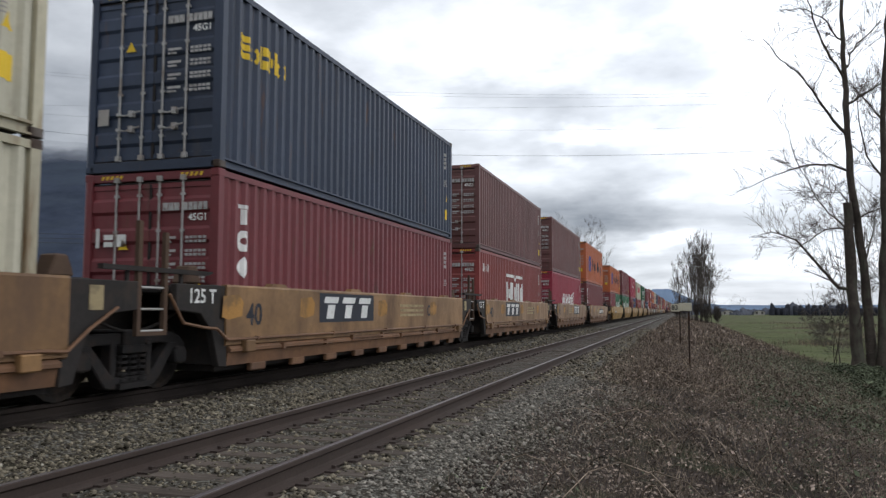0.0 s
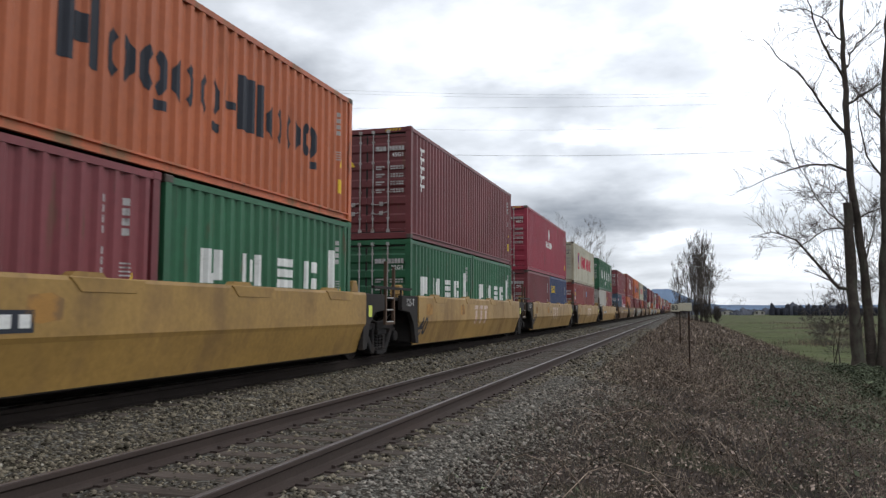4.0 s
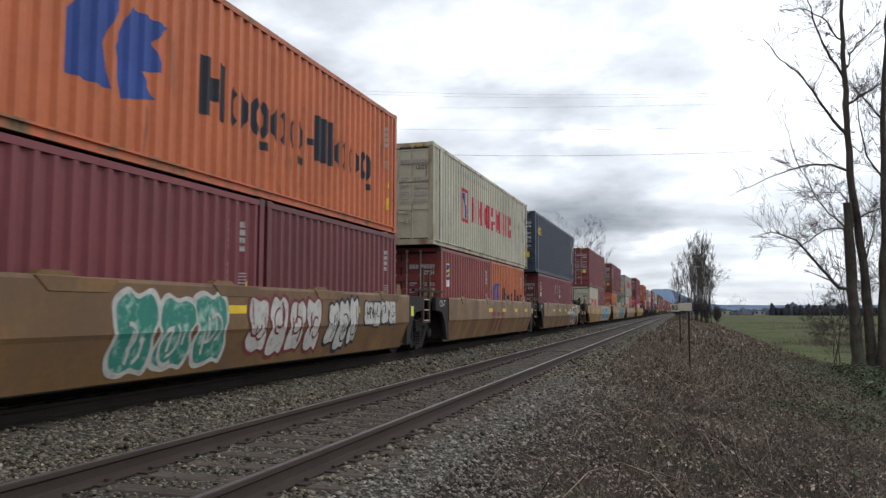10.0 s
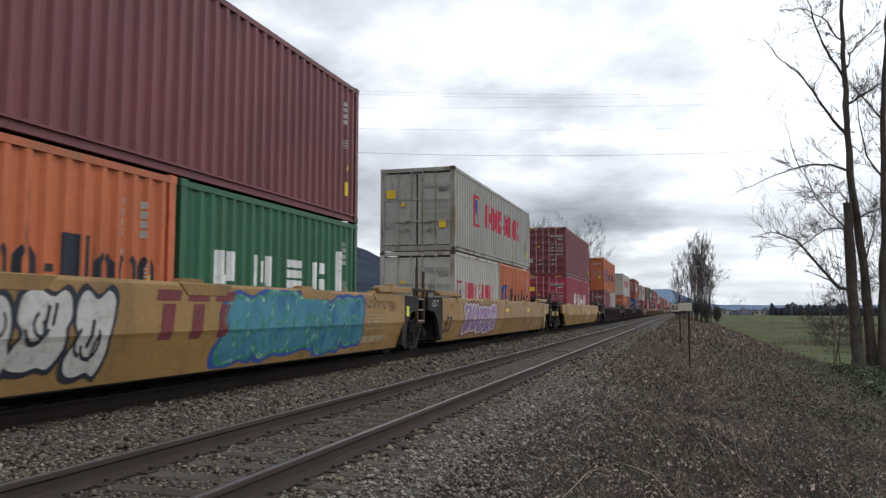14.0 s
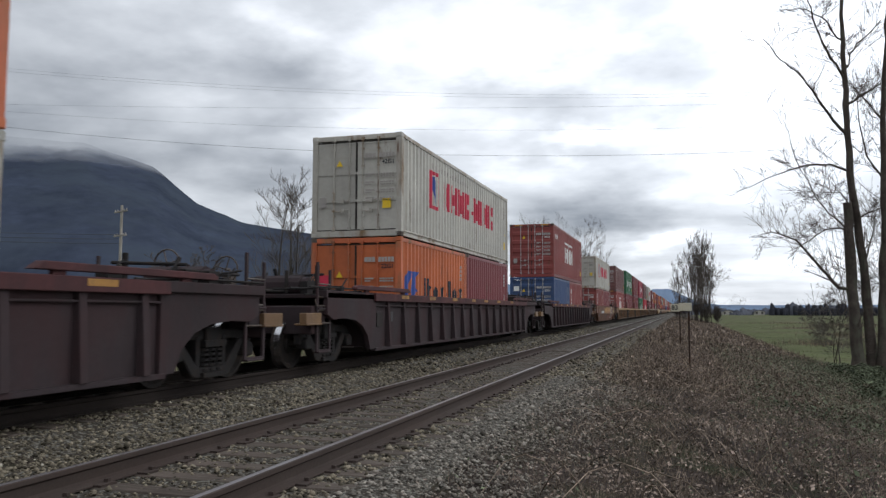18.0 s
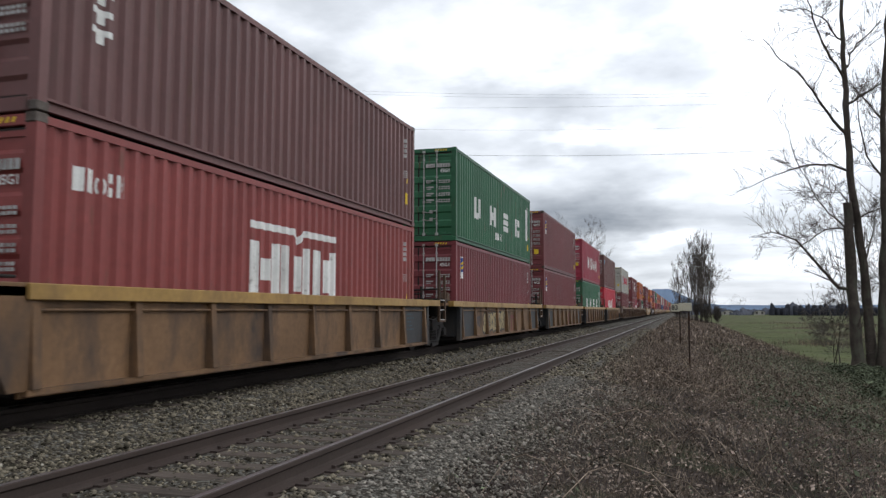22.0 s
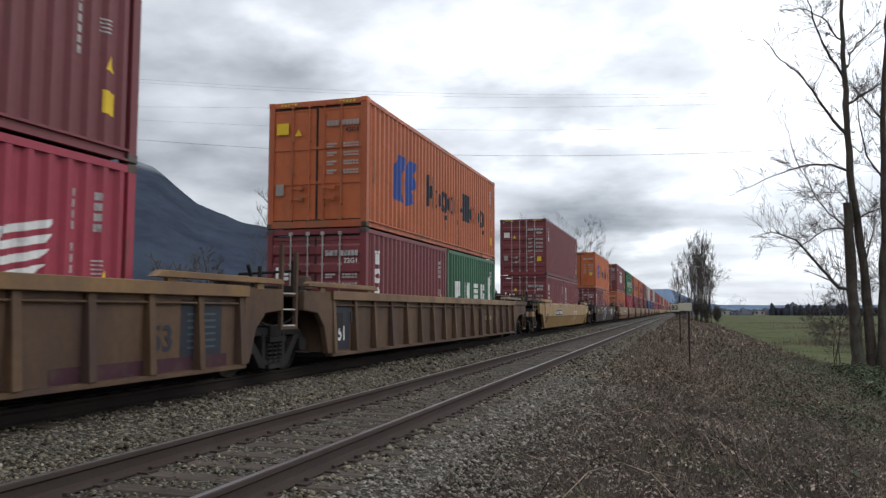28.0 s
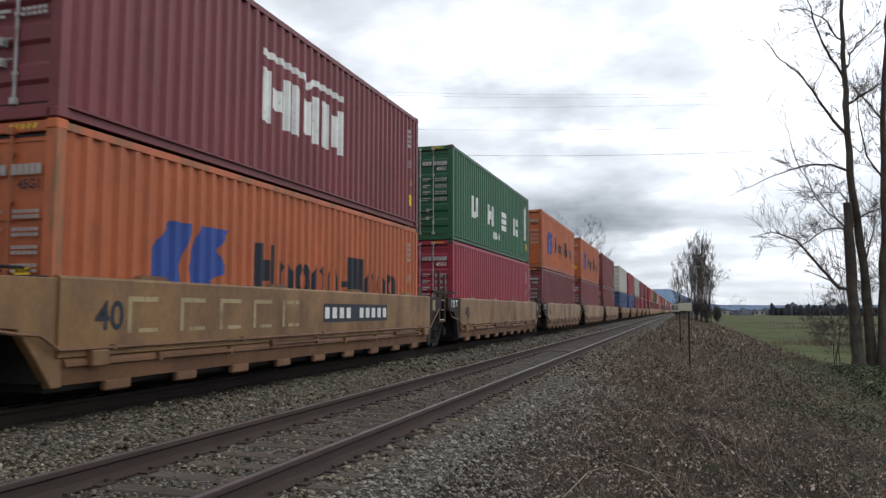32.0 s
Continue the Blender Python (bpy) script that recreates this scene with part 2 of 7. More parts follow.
CAR = {
    "tan": shader("car_tan", (0.208, 0.118, 0.052), 0.45, 0, (0.10, 0.060, 0.038), 1.1, (0.42, 0.70), 0.2, 0.6, 0.0008, 12.0, (1, 1, 0.5), 0.08),
    "tan_low": shader("car_tan_low", (0.150, 0.078, 0.042), 0.55, 0, (0.09, 0.055, 0.04), 1.6, (0.45, 0.75), 0.2, 0.6, 0.0008, 12.0, (1, 1, 0.5), 0.08),
    "yellow": shader("car_yellow", (0.285, 0.172, 0.052), 0.45, 0, (0.15, 0.09, 0.045), 1.2, (0.46, 0.78), 0.18, 0.6, 0.0008, 12.0, (1, 1, 0.5), 0.06, spec=0.25),
    "mustard": shader("car_mustard", (0.168, 0.096, 0.041), 0.42, 0, (0.12, 0.075, 0.05), 1.2, (0.42, 0.70), 0.22, 0.6, 0.0008, 12.0, (1, 1, 0.5), 0.06),
    "oxide": shader("car_oxide", (0.070, 0.026, 0.027), 0.75, 0, (0.040, 0.026, 0.028), 1.4, (0.45, 0.75), 0.2, 0.6, 0.0008, 12.0, (1, 1, 0.5), 0.06),
    "brown": shader("car_brown", (0.033, 0.024, 0.026), 0.8, 0, (0.046, 0.024, 0.025), 1.4, (0.45, 0.75), 0.2, 0.6, 0.0008, 12.0, (1, 1, 0.5), 0.06),
    "rust": shader("car_rust", (0.115, 0.056, 0.037), 0.75, 0, (0.085, 0.045, 0.03), 1.3, (0.42, 0.72), 0.22, 0.6, 0.0008, 12.0, (1, 1, 0.5), 0.06),
    "slate": shader("car_slate", (0.044, 0.029, 0.030), 0.7, 0, (0.05, 0.032, 0.026), 1.3, (0.42, 0.72), 0.22, 0.6, 0.0008, 12.0, (1, 1, 0.5), 0.06),
    "gold": shader("car_gold", (0.250, 0.150, 0.055), 0.45, 0, (0.16, 0.10, 0.05), 1.2, (0.48, 0.78), 0.18, 0.6, 0.0008, 12.0, (1, 1, 0.5), 0.06),
    "umber": shader("car_umber", (0.145, 0.083, 0.043), 0.6, 0, (0.062, 0.046, 0.038), 1.3, (0.46, 0.66), 0.24, 0.6, 0.0008, 12.0, (1, 1, 0.5), 0.10),
    "ochre": shader("car_ochre", (0.092, 0.054, 0.030), 0.6, 0, (0.060, 0.038, 0.034), 1.2, (0.42, 0.68), 0.25, 0.6, 0.0008, 12.0, (1, 1, 0.4), 0.08),
    "post": shader("ladder_post", (0.075, 0.047, 0.031), 0.75, 0, (0.07, 0.045, 0.035), 3.0, (0.45, 0.7), 0.2, 1.0),
    "sheet": shader("car_grey_sheet", (0.036, 0.036, 0.038), 0.6, 0, (0.075, 0.062, 0.05), 2.2, (0.52, 0.78), 0.25, 1.0, 0.0008, 14.0, (1, 1, 0.4)),
    "dark": shader("car_dark", (0.024, 0.021, 0.020), 0.8, 0, (0.05, 0.038, 0.030), 2.5, (0.5, 0.8), 0.2, 1.0, 0.001, 14.0, spec=0.2),
}
STEEL = shader("worn_steel", (0.10, 0.085, 0.075), 0.55, 0.6, (0.05, 0.03, 0.022), 3.0, (0.45, 0.7), 0.2, 1.0, 0.0008, 30.0)
GALV = shader("galvanised_bar", (0.34, 0.33, 0.32), 0.5, 0.2, (0.16, 0.10, 0.06), 3.0, (0.5, 0.75), 0.15, 1.0)
WHEEL_M = shader("wheel_steel", (0.017, 0.015, 0.014), 0.75, 0.1, (0.045, 0.032, 0.024), 3.0, (0.5, 0.75), 0.2, 3.0, 0.0008, 30.0, spec=0.12)
TREAD_M = shader("wheel_tread", (0.55, 0.55, 0.56), 0.25, 1.0, vary=0.08)
BOGIE_M = shader("bogie_iron", (0.019, 0.0175, 0.0175), 0.75, 0.1, (0.040, 0.030, 0.025), 4.0, (0.50, 0.75), 0.2, 2.0, 0.001, 40.0, spec=0.15)
RAIL_M = shader("rail_rust", (0.046, 0.034, 0.029), 0.85, 0.0, (0.05, 0.035, 0.03), 3.0, (0.45, 0.7), 0.15, 1.5, 0.0008, 40.0, (1, 0.1, 1))
# rail colour taken near black to hold the shade under the train
SHADED_RAIL_M = shader("rail_shade_black", (0.026, 0.021, 0.019), 0.9, 0.0, (0.034, 0.027, 0.023), 3.0, (0.45, 0.7), 0.15, 1.5, 0.0008, 40.0, (1, 0.1, 1), spec=0.1)
HEAD_M = shader("rail_polished", (0.21, 0.195, 0.20), 0.38, 0.8, (0.10, 0.08, 0.072), 2.0, (0.55, 0.8), 0.1, 1.0, stretch=(1, 0.05, 1))
TIE_M = shader("tie_wood", (0.072, 0.058, 0.049), 0.9, 0, (0.135, 0.12, 0.10), 5.0, (0.5, 0.7), 0.25, 1.5, 0.006, 26.0, (0.35, 6, 3), 0.25, spec=0.12)
STONE_M = shader("ballast_stone", (0.106, 0.092, 0.068), 0.85, 0, (0.23, 0.215, 0.18), 7.0, (0.60, 0.66), 0.45, 9.0, 0.003, 60.0, spec=0.12)
CLEAN_M = shader("shoulder_stone", (0.150, 0.136, 0.116), 0.85, 0, (0.24, 0.225, 0.20), 7.0, (0.60, 0.66), 0.45, 9.0, 0.003, 60.0, spec=0.12)
BED_M = shader("ballast_bed", (0.040, 0.034, 0.027), 0.95, 0, (0.17, 0.165, 0.145), 22.0, (0.50, 0.60), 0.3, 9.0, 0.03, 24.0, grain=0.5, spec=0.12)

# ---- mesh helpers ----


class Geo:
    """Collects vertices and faces for one mesh."""

    def __init__(self):
        self.v, self.f, self.mi = [], [], []
        self.slot = 0

    def face(self, pts):
        n = len(self.v)
        self.v.extend(pts)
        self.f.append(tuple(range(n, n + len(pts))))
        self.mi.append(self.slot)

    def box(self, x0, x1, y0, y1, z0, z1):
        n = len(self.v)
        self.v += [(x, y, z) for z in (z0, z1) for y in (y0, y1) for x in (x0, x1)]
        for q in ((0, 2, 3, 1), (4, 5, 7, 6), (0, 1, 5, 4), (2, 6, 7, 3), (0, 4, 6, 2), (1, 3, 7, 5)):
            self.f.append(tuple(n + i for i in q))
            self.mi.append(self.slot)
        return self

    def prism(self, poly, axis, a, b):
        """A polygon of two coordinates carried along an axis from a to b."""
        n, k = len(self.v), len(poly)
        for s in (a, b):
            for p, q in poly:
                self.v.append((s, p, q) if axis == "x" else (p, s, q) if axis == "y" else (p, q, s))
        for i in range(k):
            j = (i + 1) % k
            self.f.append((n + i, n + j, n + k + j, n + k + i))
            self.mi.append(self.slot)
        self.f.append(tuple(range(n + k - 1, n - 1, -1)))
        self.f.append(tuple(range(n + k, n + 2 * k)))
        self.mi += [self.slot, self.slot]
        return self

    def rod(self, a, b, r, sides=6, r2=None):
        a, b = Vector(a), Vector(b)
        d = (b - a).normalized()
        u = d.orthogonal().normalized()
        w = d.cross(u)
        n = len(self.v)
        for c, rad in ((a, r), (b, r if r2 is None else r2)):
            for i in range(sides):
                t = 2 * math.pi * i / sides
                self.v.append(tuple(c + rad * (math.cos(t) * u + math.sin(t) * w)))
        for i in range(sides):
            j = (i + 1) % sides
            self.f.append((n + i, n + j, n + sides + j, n + sides + i))
            self.mi.append(self.slot)
        self.f.append(tuple(range(n + sides - 1, n - 1, -1)))
        self.f.append(tuple(range(n + sides, n + 2 * sides)))
        self.mi += [self.slot, self.slot]
        return self

    def lathe(self, prof, axis_y=0.0, sides=20, cx=0.0, cz=0.0):
        """A profile of (x, radius) turned about the x axis through (axis_y, cz)."""
        n, k = len(self.v), len(prof)
        for i in range(sides):
            t = 2 * math.pi * i / sides
            for x, r in prof:
                self.v.append((cx + x, axis_y + r * math.cos(t), cz + r * math.sin(t)))
        for i in range(sides):
            j = (i + 1) % sides
            for q in range(k - 1):
                self.f.append((n + i * k + q, n + i * k + q + 1, n + j * k + q + 1, n + j * k + q))
                self.mi.append(self.slot)
        return self

    def mesh(self, name, smooth=False, bevel=0.0):
        me = bpy.data.meshes.new(name)
        me.from_pydata([tuple(p) for p in self.v], [], self.f)
        bm = bmesh.new()
        bm.from_mesh(me)
        for face, s in zip(bm.faces, self.mi):
            face.material_index = s
        bmesh.ops.recalc_face_normals(bm, faces=bm.faces)
        if bevel:
            edges = [e for e in bm.edges if e.is_manifold and e.calc_face_angle(0) > 0.5]
            bmesh.ops.bevel(bm, geom=edges, offset=bevel, segments=1, affect="EDGES", clamp_overlap=True)
        bm.to_mesh(me)
        bm.free()
        if smooth:
            me.shade_smooth()
        return me


def raw_mesh(name, verts, faces, smooth=False):
    """A large mesh straight from arrays of triangles."""
    me = bpy.data.meshes.new(name)
    verts, faces = np.asarray(verts, np.float32), np.asarray(faces, np.int32)
    me.vertices.add(len(verts))
    me.vertices.foreach_set("co", verts.ravel())
    k = faces.shape[1]
    me.loops.add(faces.size)
    me.loops.foreach_set("vertex_index", faces.ravel())
    me.polygons.add(len(faces))
    me.polygons.foreach_set("loop_start", np.arange(0, faces.size, k, dtype=np.int32))
    me.update(calc_edges=True)
    if smooth:
        me.shade_smooth()
    return me


def part(name, mesh, material, parent=None, label="", at=None):
    """One mesh object under a thing or part. Alike parts share the mesh; the material belongs to the object."""
    ob = new(name, mesh)
    mats = material if isinstance(material, (list, tuple)) else [material]
    while len(mesh.materials) < len(mats):
        mesh.materials.append(None)
    for i, m in enumerate(mats):
        ob.material_slots[i].link = "OBJECT"
        ob.material_slots[i].material = m
    if parent:
        ob.parent = parent
    if at is not None:
        ob.matrix_basis = at if isinstance(at, Matrix) else Matrix.Translation(at)
    if label:
        ob["label"] = label
    return ob


STORE = {}


def kept(key, build):
    if key not in STORE:
        STORE[key] = build()
    return STORE[key]


def thing(name, label, category, group="", kind=""):
    return tagged(new(name), label, category, group, kind)


def lettering(text, size, shear=0.0):
    """Flat lettering in the y-z plane, seen from +x, reading towards +y."""
    def build():
        cu = bpy.data.curves.new("lettering", "FONT")
        cu.body, cu.size, cu.align_x, cu.align_y, cu.shear, cu.resolution_u = text, size, "CENTER", "CENTER", shear, 3
        cu.offset = size * 0.018
        tmp = bpy.data.objects.new("lettering", cu)
        me = bpy.data.meshes.new_from_object(tmp)
        bpy.data.objects.remove(tmp)
        bpy.data.curves.remove(cu)
        me.transform(Matrix(((0, 0, 1, 0), (1, 0, 0, 0), (0, 1, 0, 0), (0, 0, 0, 1))))
        return me
    return kept(("text", text, size, shear), build)


# ---- ground ----
X_TRAIN, X_NEAR = -7.722, -3.825
RISE = 0.15  # the far track lies a little higher


def bed_height(x):
    """Cross-section of the ballasted double track, the shoulder, the bank and the field."""
    pts = ((-400, -1.3), (-30, -1.3), (-14.0, -1.1), (-11.2, -0.20), (-9.4, -0.07), (-6.35, -0.07), (-5.75, -0.19), (-5.4, -0.21), (-2.35, -0.21),
           (-1.3, -0.36), (0.4, -0.46), (2.2, -0.72), (4.4, -1.15), (6.7, -1.6), (9, -1.62), (400, -1.7))
    xs, zs = zip(*pts)
    return np.interp(x, xs, zs)


def rough_noise(x, y, s):
    return np.sin(x * 1.7 * s + np.sin(y * 1.1 * s) * 1.3) * np.sin(y * 1.3 * s + np.sin(x * 0.9 * s) * 1.7)


def ground_height(x, y):
    z = bed_height(x)
    wild = np.clip((x + 1.6) / 1.5, 0, 1) + np.clip((-11.0 - x) / 3, 0, 1)
    z = z + wild * (0.05 * rough_noise(x, y, 1.0) + 0.03 * rough_noise(x + 5, y, 2.7))
    return z


GROUND_M = shader("bank_soil", (0.036, 0.028, 0.024), 1.0, 0, (0.032, 0.036, 0.019), 0.8, (0.50, 0.66), 0.3, 0.5, 0.03, 9.0, grain=0.4, spec=0.08)
FIELD_M = shader("field_grass", (0.068, 0.078, 0.032), 1.0, 0, (0.084, 0.073, 0.044), 0.10, (0.50, 0.64), 0.35, 0.16, 0.03, 3.0, (1, 0.7, 1), grain=0.25, spec=0.08)


def ground():
    xs = np.concatenate([[-3000, -1200, -500, -200, -90, -45, -30, -22], np.arange(-16, 12.01, 0.4), [14, 18, 25, 40, 70, 120, 250, 600, 1500, 3500]])
    ys = np.concatenate([[-300, -120, -60, -30, -15], np.arange(-8, 40, 0.5), np.arange(40, 120, 2.0), [130, 150, 180, 230, 300, 400, 600, 900, 1500, 2500, 4500]])
    X, Y = np.meshgrid(xs, ys)
    Z = ground_height(X, Y)
    n, m = X.shape
    idx = np.arange(n * m).reshape(n, m)
    faces = np.stack([idx[:-1, :-1], idx[:-1, 1:], idx[1:, 1:], idx[1:, :-1]], -1).reshape(-1, 4)
    me = raw_mesh("ground", np.stack([X, Y, Z], -1).reshape(-1, 3), faces, True)
    cx = ((X[:-1, :-1] + X[1:, 1:]) / 2).ravel()
    slot = np.where((cx > 6.6) | (cx < -16), 1, 0)
    me.materials.append(None)
    me.materials.append(None)
    me.polygons.foreach_set("material_index", slot.astype(np.int32))
    ob = part("ground", me, [GROUND_M, FIELD_M])
    tagged(ob, "brown weedy bank falling to a damp green field", "ground", kind="structure")


ground()


def ballast():
    """The ballast bed, a sheet over the ground, with loose stones lying thickly on it near the camera."""
    xs = np.concatenate([np.arange(-11.6, -1.5, 0.15)])
    ys = np.concatenate([np.arange(-10, 40, 0.3), np.arange(40, 160, 3.0), [200, 300, 500, 900, 1500]])
    X, Y = np.meshgrid(xs, ys)
    edge = np.clip((X + 2.1) / 0.6, 0, 1) + np.clip((-11.0 - X) / 0.6, 0, 1)
    Z = bed_height(X) + 0.012 + 0.012 * rough_noise(X * 6, Y * 6, 1.0) - 0.10 * edge
    n, m = X.shape
    idx = np.arange(n * m).reshape(n, m)
    faces = np.stack([idx[:-1, :-1], idx[:-1, 1:], idx[1:, 1:], idx[1:, :-1]], -1).reshape(-1, 4)
    bed = part("ballast_bed", raw_mesh("ballast_bed", np.stack([X, Y, Z], -1).reshape(-1, 3), faces, True), BED_M)
    tagged(bed, "grey-brown crushed stone ballast under two tracks", "ballast", kind="structure")


ballast()
SOIL_M = shader("oily_track_soil", (0.052, 0.042, 0.035), 0.95, 0, (0.085, 0.075, 0.062), 14.0, (0.55, 0.66), 0.3, 3.0, 0.02, 30.0, grain=0.4, spec=0.08)


# the train's shade on its trackbed, put into the fill colour
SHADED_FILL_M = shader("shade_black_fill", (0.028, 0.023, 0.020), 0.95, 0, (0.048, 0.04, 0.034), 18.0, (0.58, 0.68), 0.3, 3.0, 0.03, 30.0, grain=0.5, spec=0.05)


def track_soil():
    """Dark fouled fill between the rails of each track; the train's is blackened for its shade."""
    for xc, w, mat in ((X_NEAR, .72, SOIL_M), (X_TRAIN, .72, SHADED_FILL_M)):
        xs, ys = np.linspace(-w, w, 33), np.concatenate([np.arange(-6, 45, .25), np.arange(45, 150, 2.0), [200, 350, 700, 1400]])
        X, Y = np.meshgrid(xs, ys)
        Z = (-.212 if xc == X_NEAR else RISE - .20) + .007 * rough_noise(X * 9, Y * 5, 1.0) - .02 * (np.abs(X) > w * .95)
        n, m = X.shape
        idx = np.arange(n * m).reshape(n, m)
        F = np.stack([idx[:-1, :-1], idx[:-1, 1:], idx[1:, 1:], idx[1:, :-1]], -1).reshape(-1, 4)
        ob = part("track_fill", raw_mesh("track_fill", np.stack([X + xc, Y, Z], -1).reshape(-1, 3), F, True), mat)
        tagged(ob, "dark oily fill packed between the rails, coloured blacker for shade under the train", "ballast", kind="structure")


track_soil()


def scatter(name, count, region, build, material, label, category, seed):
    """Many small pieces in one mesh: build(rng, n) gives (n, k, 3) vertices and (f, 3) faces of one piece."""
    rng = np.random.default_rng(seed)
    x, y = region(rng, count)
    z = ground_height(x, y)
    if name == "ballast_stones":
        z = z + np.where(np.abs(x - X_NEAR) < .74, .006, 0.0)
    V, F = build(rng, len(x))
    k = V.shape[1]
    V = V + np.stack([x, y, z], -1)[:, None, :]
    faces = (F[None] + (np.arange(len(x)) * k)[:, None, None]).reshape(-1, F.shape[1])
    ob = part(name, raw_mesh(name, V.reshape(-1, 3), faces), material)
    return tagged(ob, label, category, kind="stuff")


def island_tint(mat, lo, hi):
    """Multiplies a material's colour by a random factor for each loose piece."""
    nt = mat.node_tree
    bs = nt.nodes["Principled BSDF"]
    src = bs.inputs["Base Color"].links[0].from_socket
    g = nt.nodes.new("ShaderNodeNewGeometry")
    r = nt.nodes.new("ShaderNodeMapRange")
    r.inputs["To Min"].default_value, r.inputs["To Max"].default_value = lo, hi
    nt.links.new(g.outputs["Random Per Island"], r.inputs["Value"])
    s = nt.nodes.new("ShaderNodeVectorMath")
    s.operation = "SCALE"
    nt.links.new(src, s.inputs[0])
    nt.links.new(r.outputs[0], s.inputs["Scale"])
    nt.links.new(s.outputs[0], bs.inputs["Base Color"])


island_tint(STONE_M, 0.25, 2.2)
island_tint(CLEAN_M, 0.35, 1.9)
OCTA = np.array([(1, 0, .1), (-1, 0, -.1), (.1, 1, 0), (-.1, -1, 0), (0, .2, .9), (0, -.1, -.9)], float)
OCTA_F = np.array([(0, 2, 4), (2, 1, 4), (1, 3, 4), (3, 0, 4), (2, 0, 5), (1, 2, 5), (3, 1, 5), (0, 3, 5)])


def stone_shapes(size):
    def build(rng, n):
        r = size * np.exp(rng.normal(0, 0.35, n))
        V = OCTA[None] * (1 + rng.uniform(-0.35, 0.35, (n, len(OCTA), 1)))
        V = V * np.stack([rng.uniform(0.7, 1.25, n), rng.uniform(0.7, 1.25, n), rng.uniform(0.5, 0.9, n)], -1)[:, None, :]
        a = rng.uniform(0, 2 * np.pi, n)
        c, s = np.cos(a)[:, None], np.sin(a)[:, None]
        V = np.stack([V[..., 0] * c - V[..., 1] * s, V[..., 0] * s + V[..., 1] * c, V[..., 2]], -1)
        V = V * r[:, None, None]
        V[..., 2] += (r * rng.uniform(-0.1, 0.9, n))[:, None]
        return V, OCTA_F
    return build


def off_ties(x, y):
    """Keeps stones off rails, and mostly off the sleepers."""
    keep = np.ones(len(x), bool)
    for xc in (X_NEAR, X_TRAIN):
        for s in (-0.7525, 0.7525):
            keep &= np.abs(x - xc - s) > 0.075
    return keep


def stones_near(rng, n):
    y = 3.5 + 14 * rng.random(n) ** 1.25
    x = rng.uniform(-6.95, -2.6, n)
    thin = np.ones(n)
    on_tie = (np.abs(x - X_NEAR) < 1.3) & (np.abs(((y + 0.13) % 0.52) - 0.13) < 0.10)
    thin = np.where(np.abs(x - X_NEAR) < .74, .28, thin)
    thin = np.where(x < X_TRAIN + .7525, 0.0, thin)
    k = off_ties(x, y) & (rng.random(n) < thin) & (~on_tie | (rng.random(n) < 0.18))
    return x[k], y[k]


def stones_far(rng, n):
    y = 17 + 45 * rng.random(n) ** 1.5
    x = rng.uniform(-6.9, -1.3, n)
    k = off_ties(x, y) & (np.abs(x - X_NEAR) > .74) 
    return x[k], y[k]


def stones_shoulder(rng, n):
    y = 2.6 + 16 * rng.random(n) ** 1.3
    x = rng.uniform(-2.6, -0.6, n)
    patchy = .75 + .5 * rough_noise(x * 1.3, y * .9, 1.0)
    k = off_ties(x, y) & (rng.random(n) < np.clip((-0.5 - x) / 1.2, 0, 1) ** 1.3 * patchy)
    return x[k], y[k]


scatter("ballast_stones", 38000, stones_shoulder, stone_shapes(0.0165), CLEAN_M, "pale loose stones spilled on the shoulder", "ballast", 6)
scatter("ballast_stones", 82000, stones_near, stone_shapes(0.0172), STONE_M, "loose grey-brown crushed stones of the trackbed", "ballast", 3)
def stones_behind(rng, n):
    y = 3.5 - 11 * rng.random(n)
    x = rng.uniform(-6.95, -1.2, n)
    k = off_ties(x, y) & (np.abs(x - X_NEAR) > 1.3)
    return x[k], y[k]


scatter("ballast_stones", 16000, stones_behind, stone_shapes(0.024), STONE_M, "loose crushed stones beside the track", "ballast", 5)
scatter("ballast_stones", 20000, stones_far, stone_shapes(0.030), STONE_M, "loose crushed stones further along the trackbed", "ballast", 4)

# ---- tracks ----


def rail_profile():
    return [(-0.076, 0.0), (0.076, 0.0), (0.074, 0.012), (0.02, 0.03), (0.010, 0.05), (0.010, 0.125), (0.037, 0.145), (0.037, 0.178), (0.030, 0.1845),
            (-0.030, 0.1845), (-0.037, 0.178), (-0.037, 0.145), (-0.010, 0.125), (-0.010, 0.05), (-0.02, 0.03), (-0.074, 0.012)]


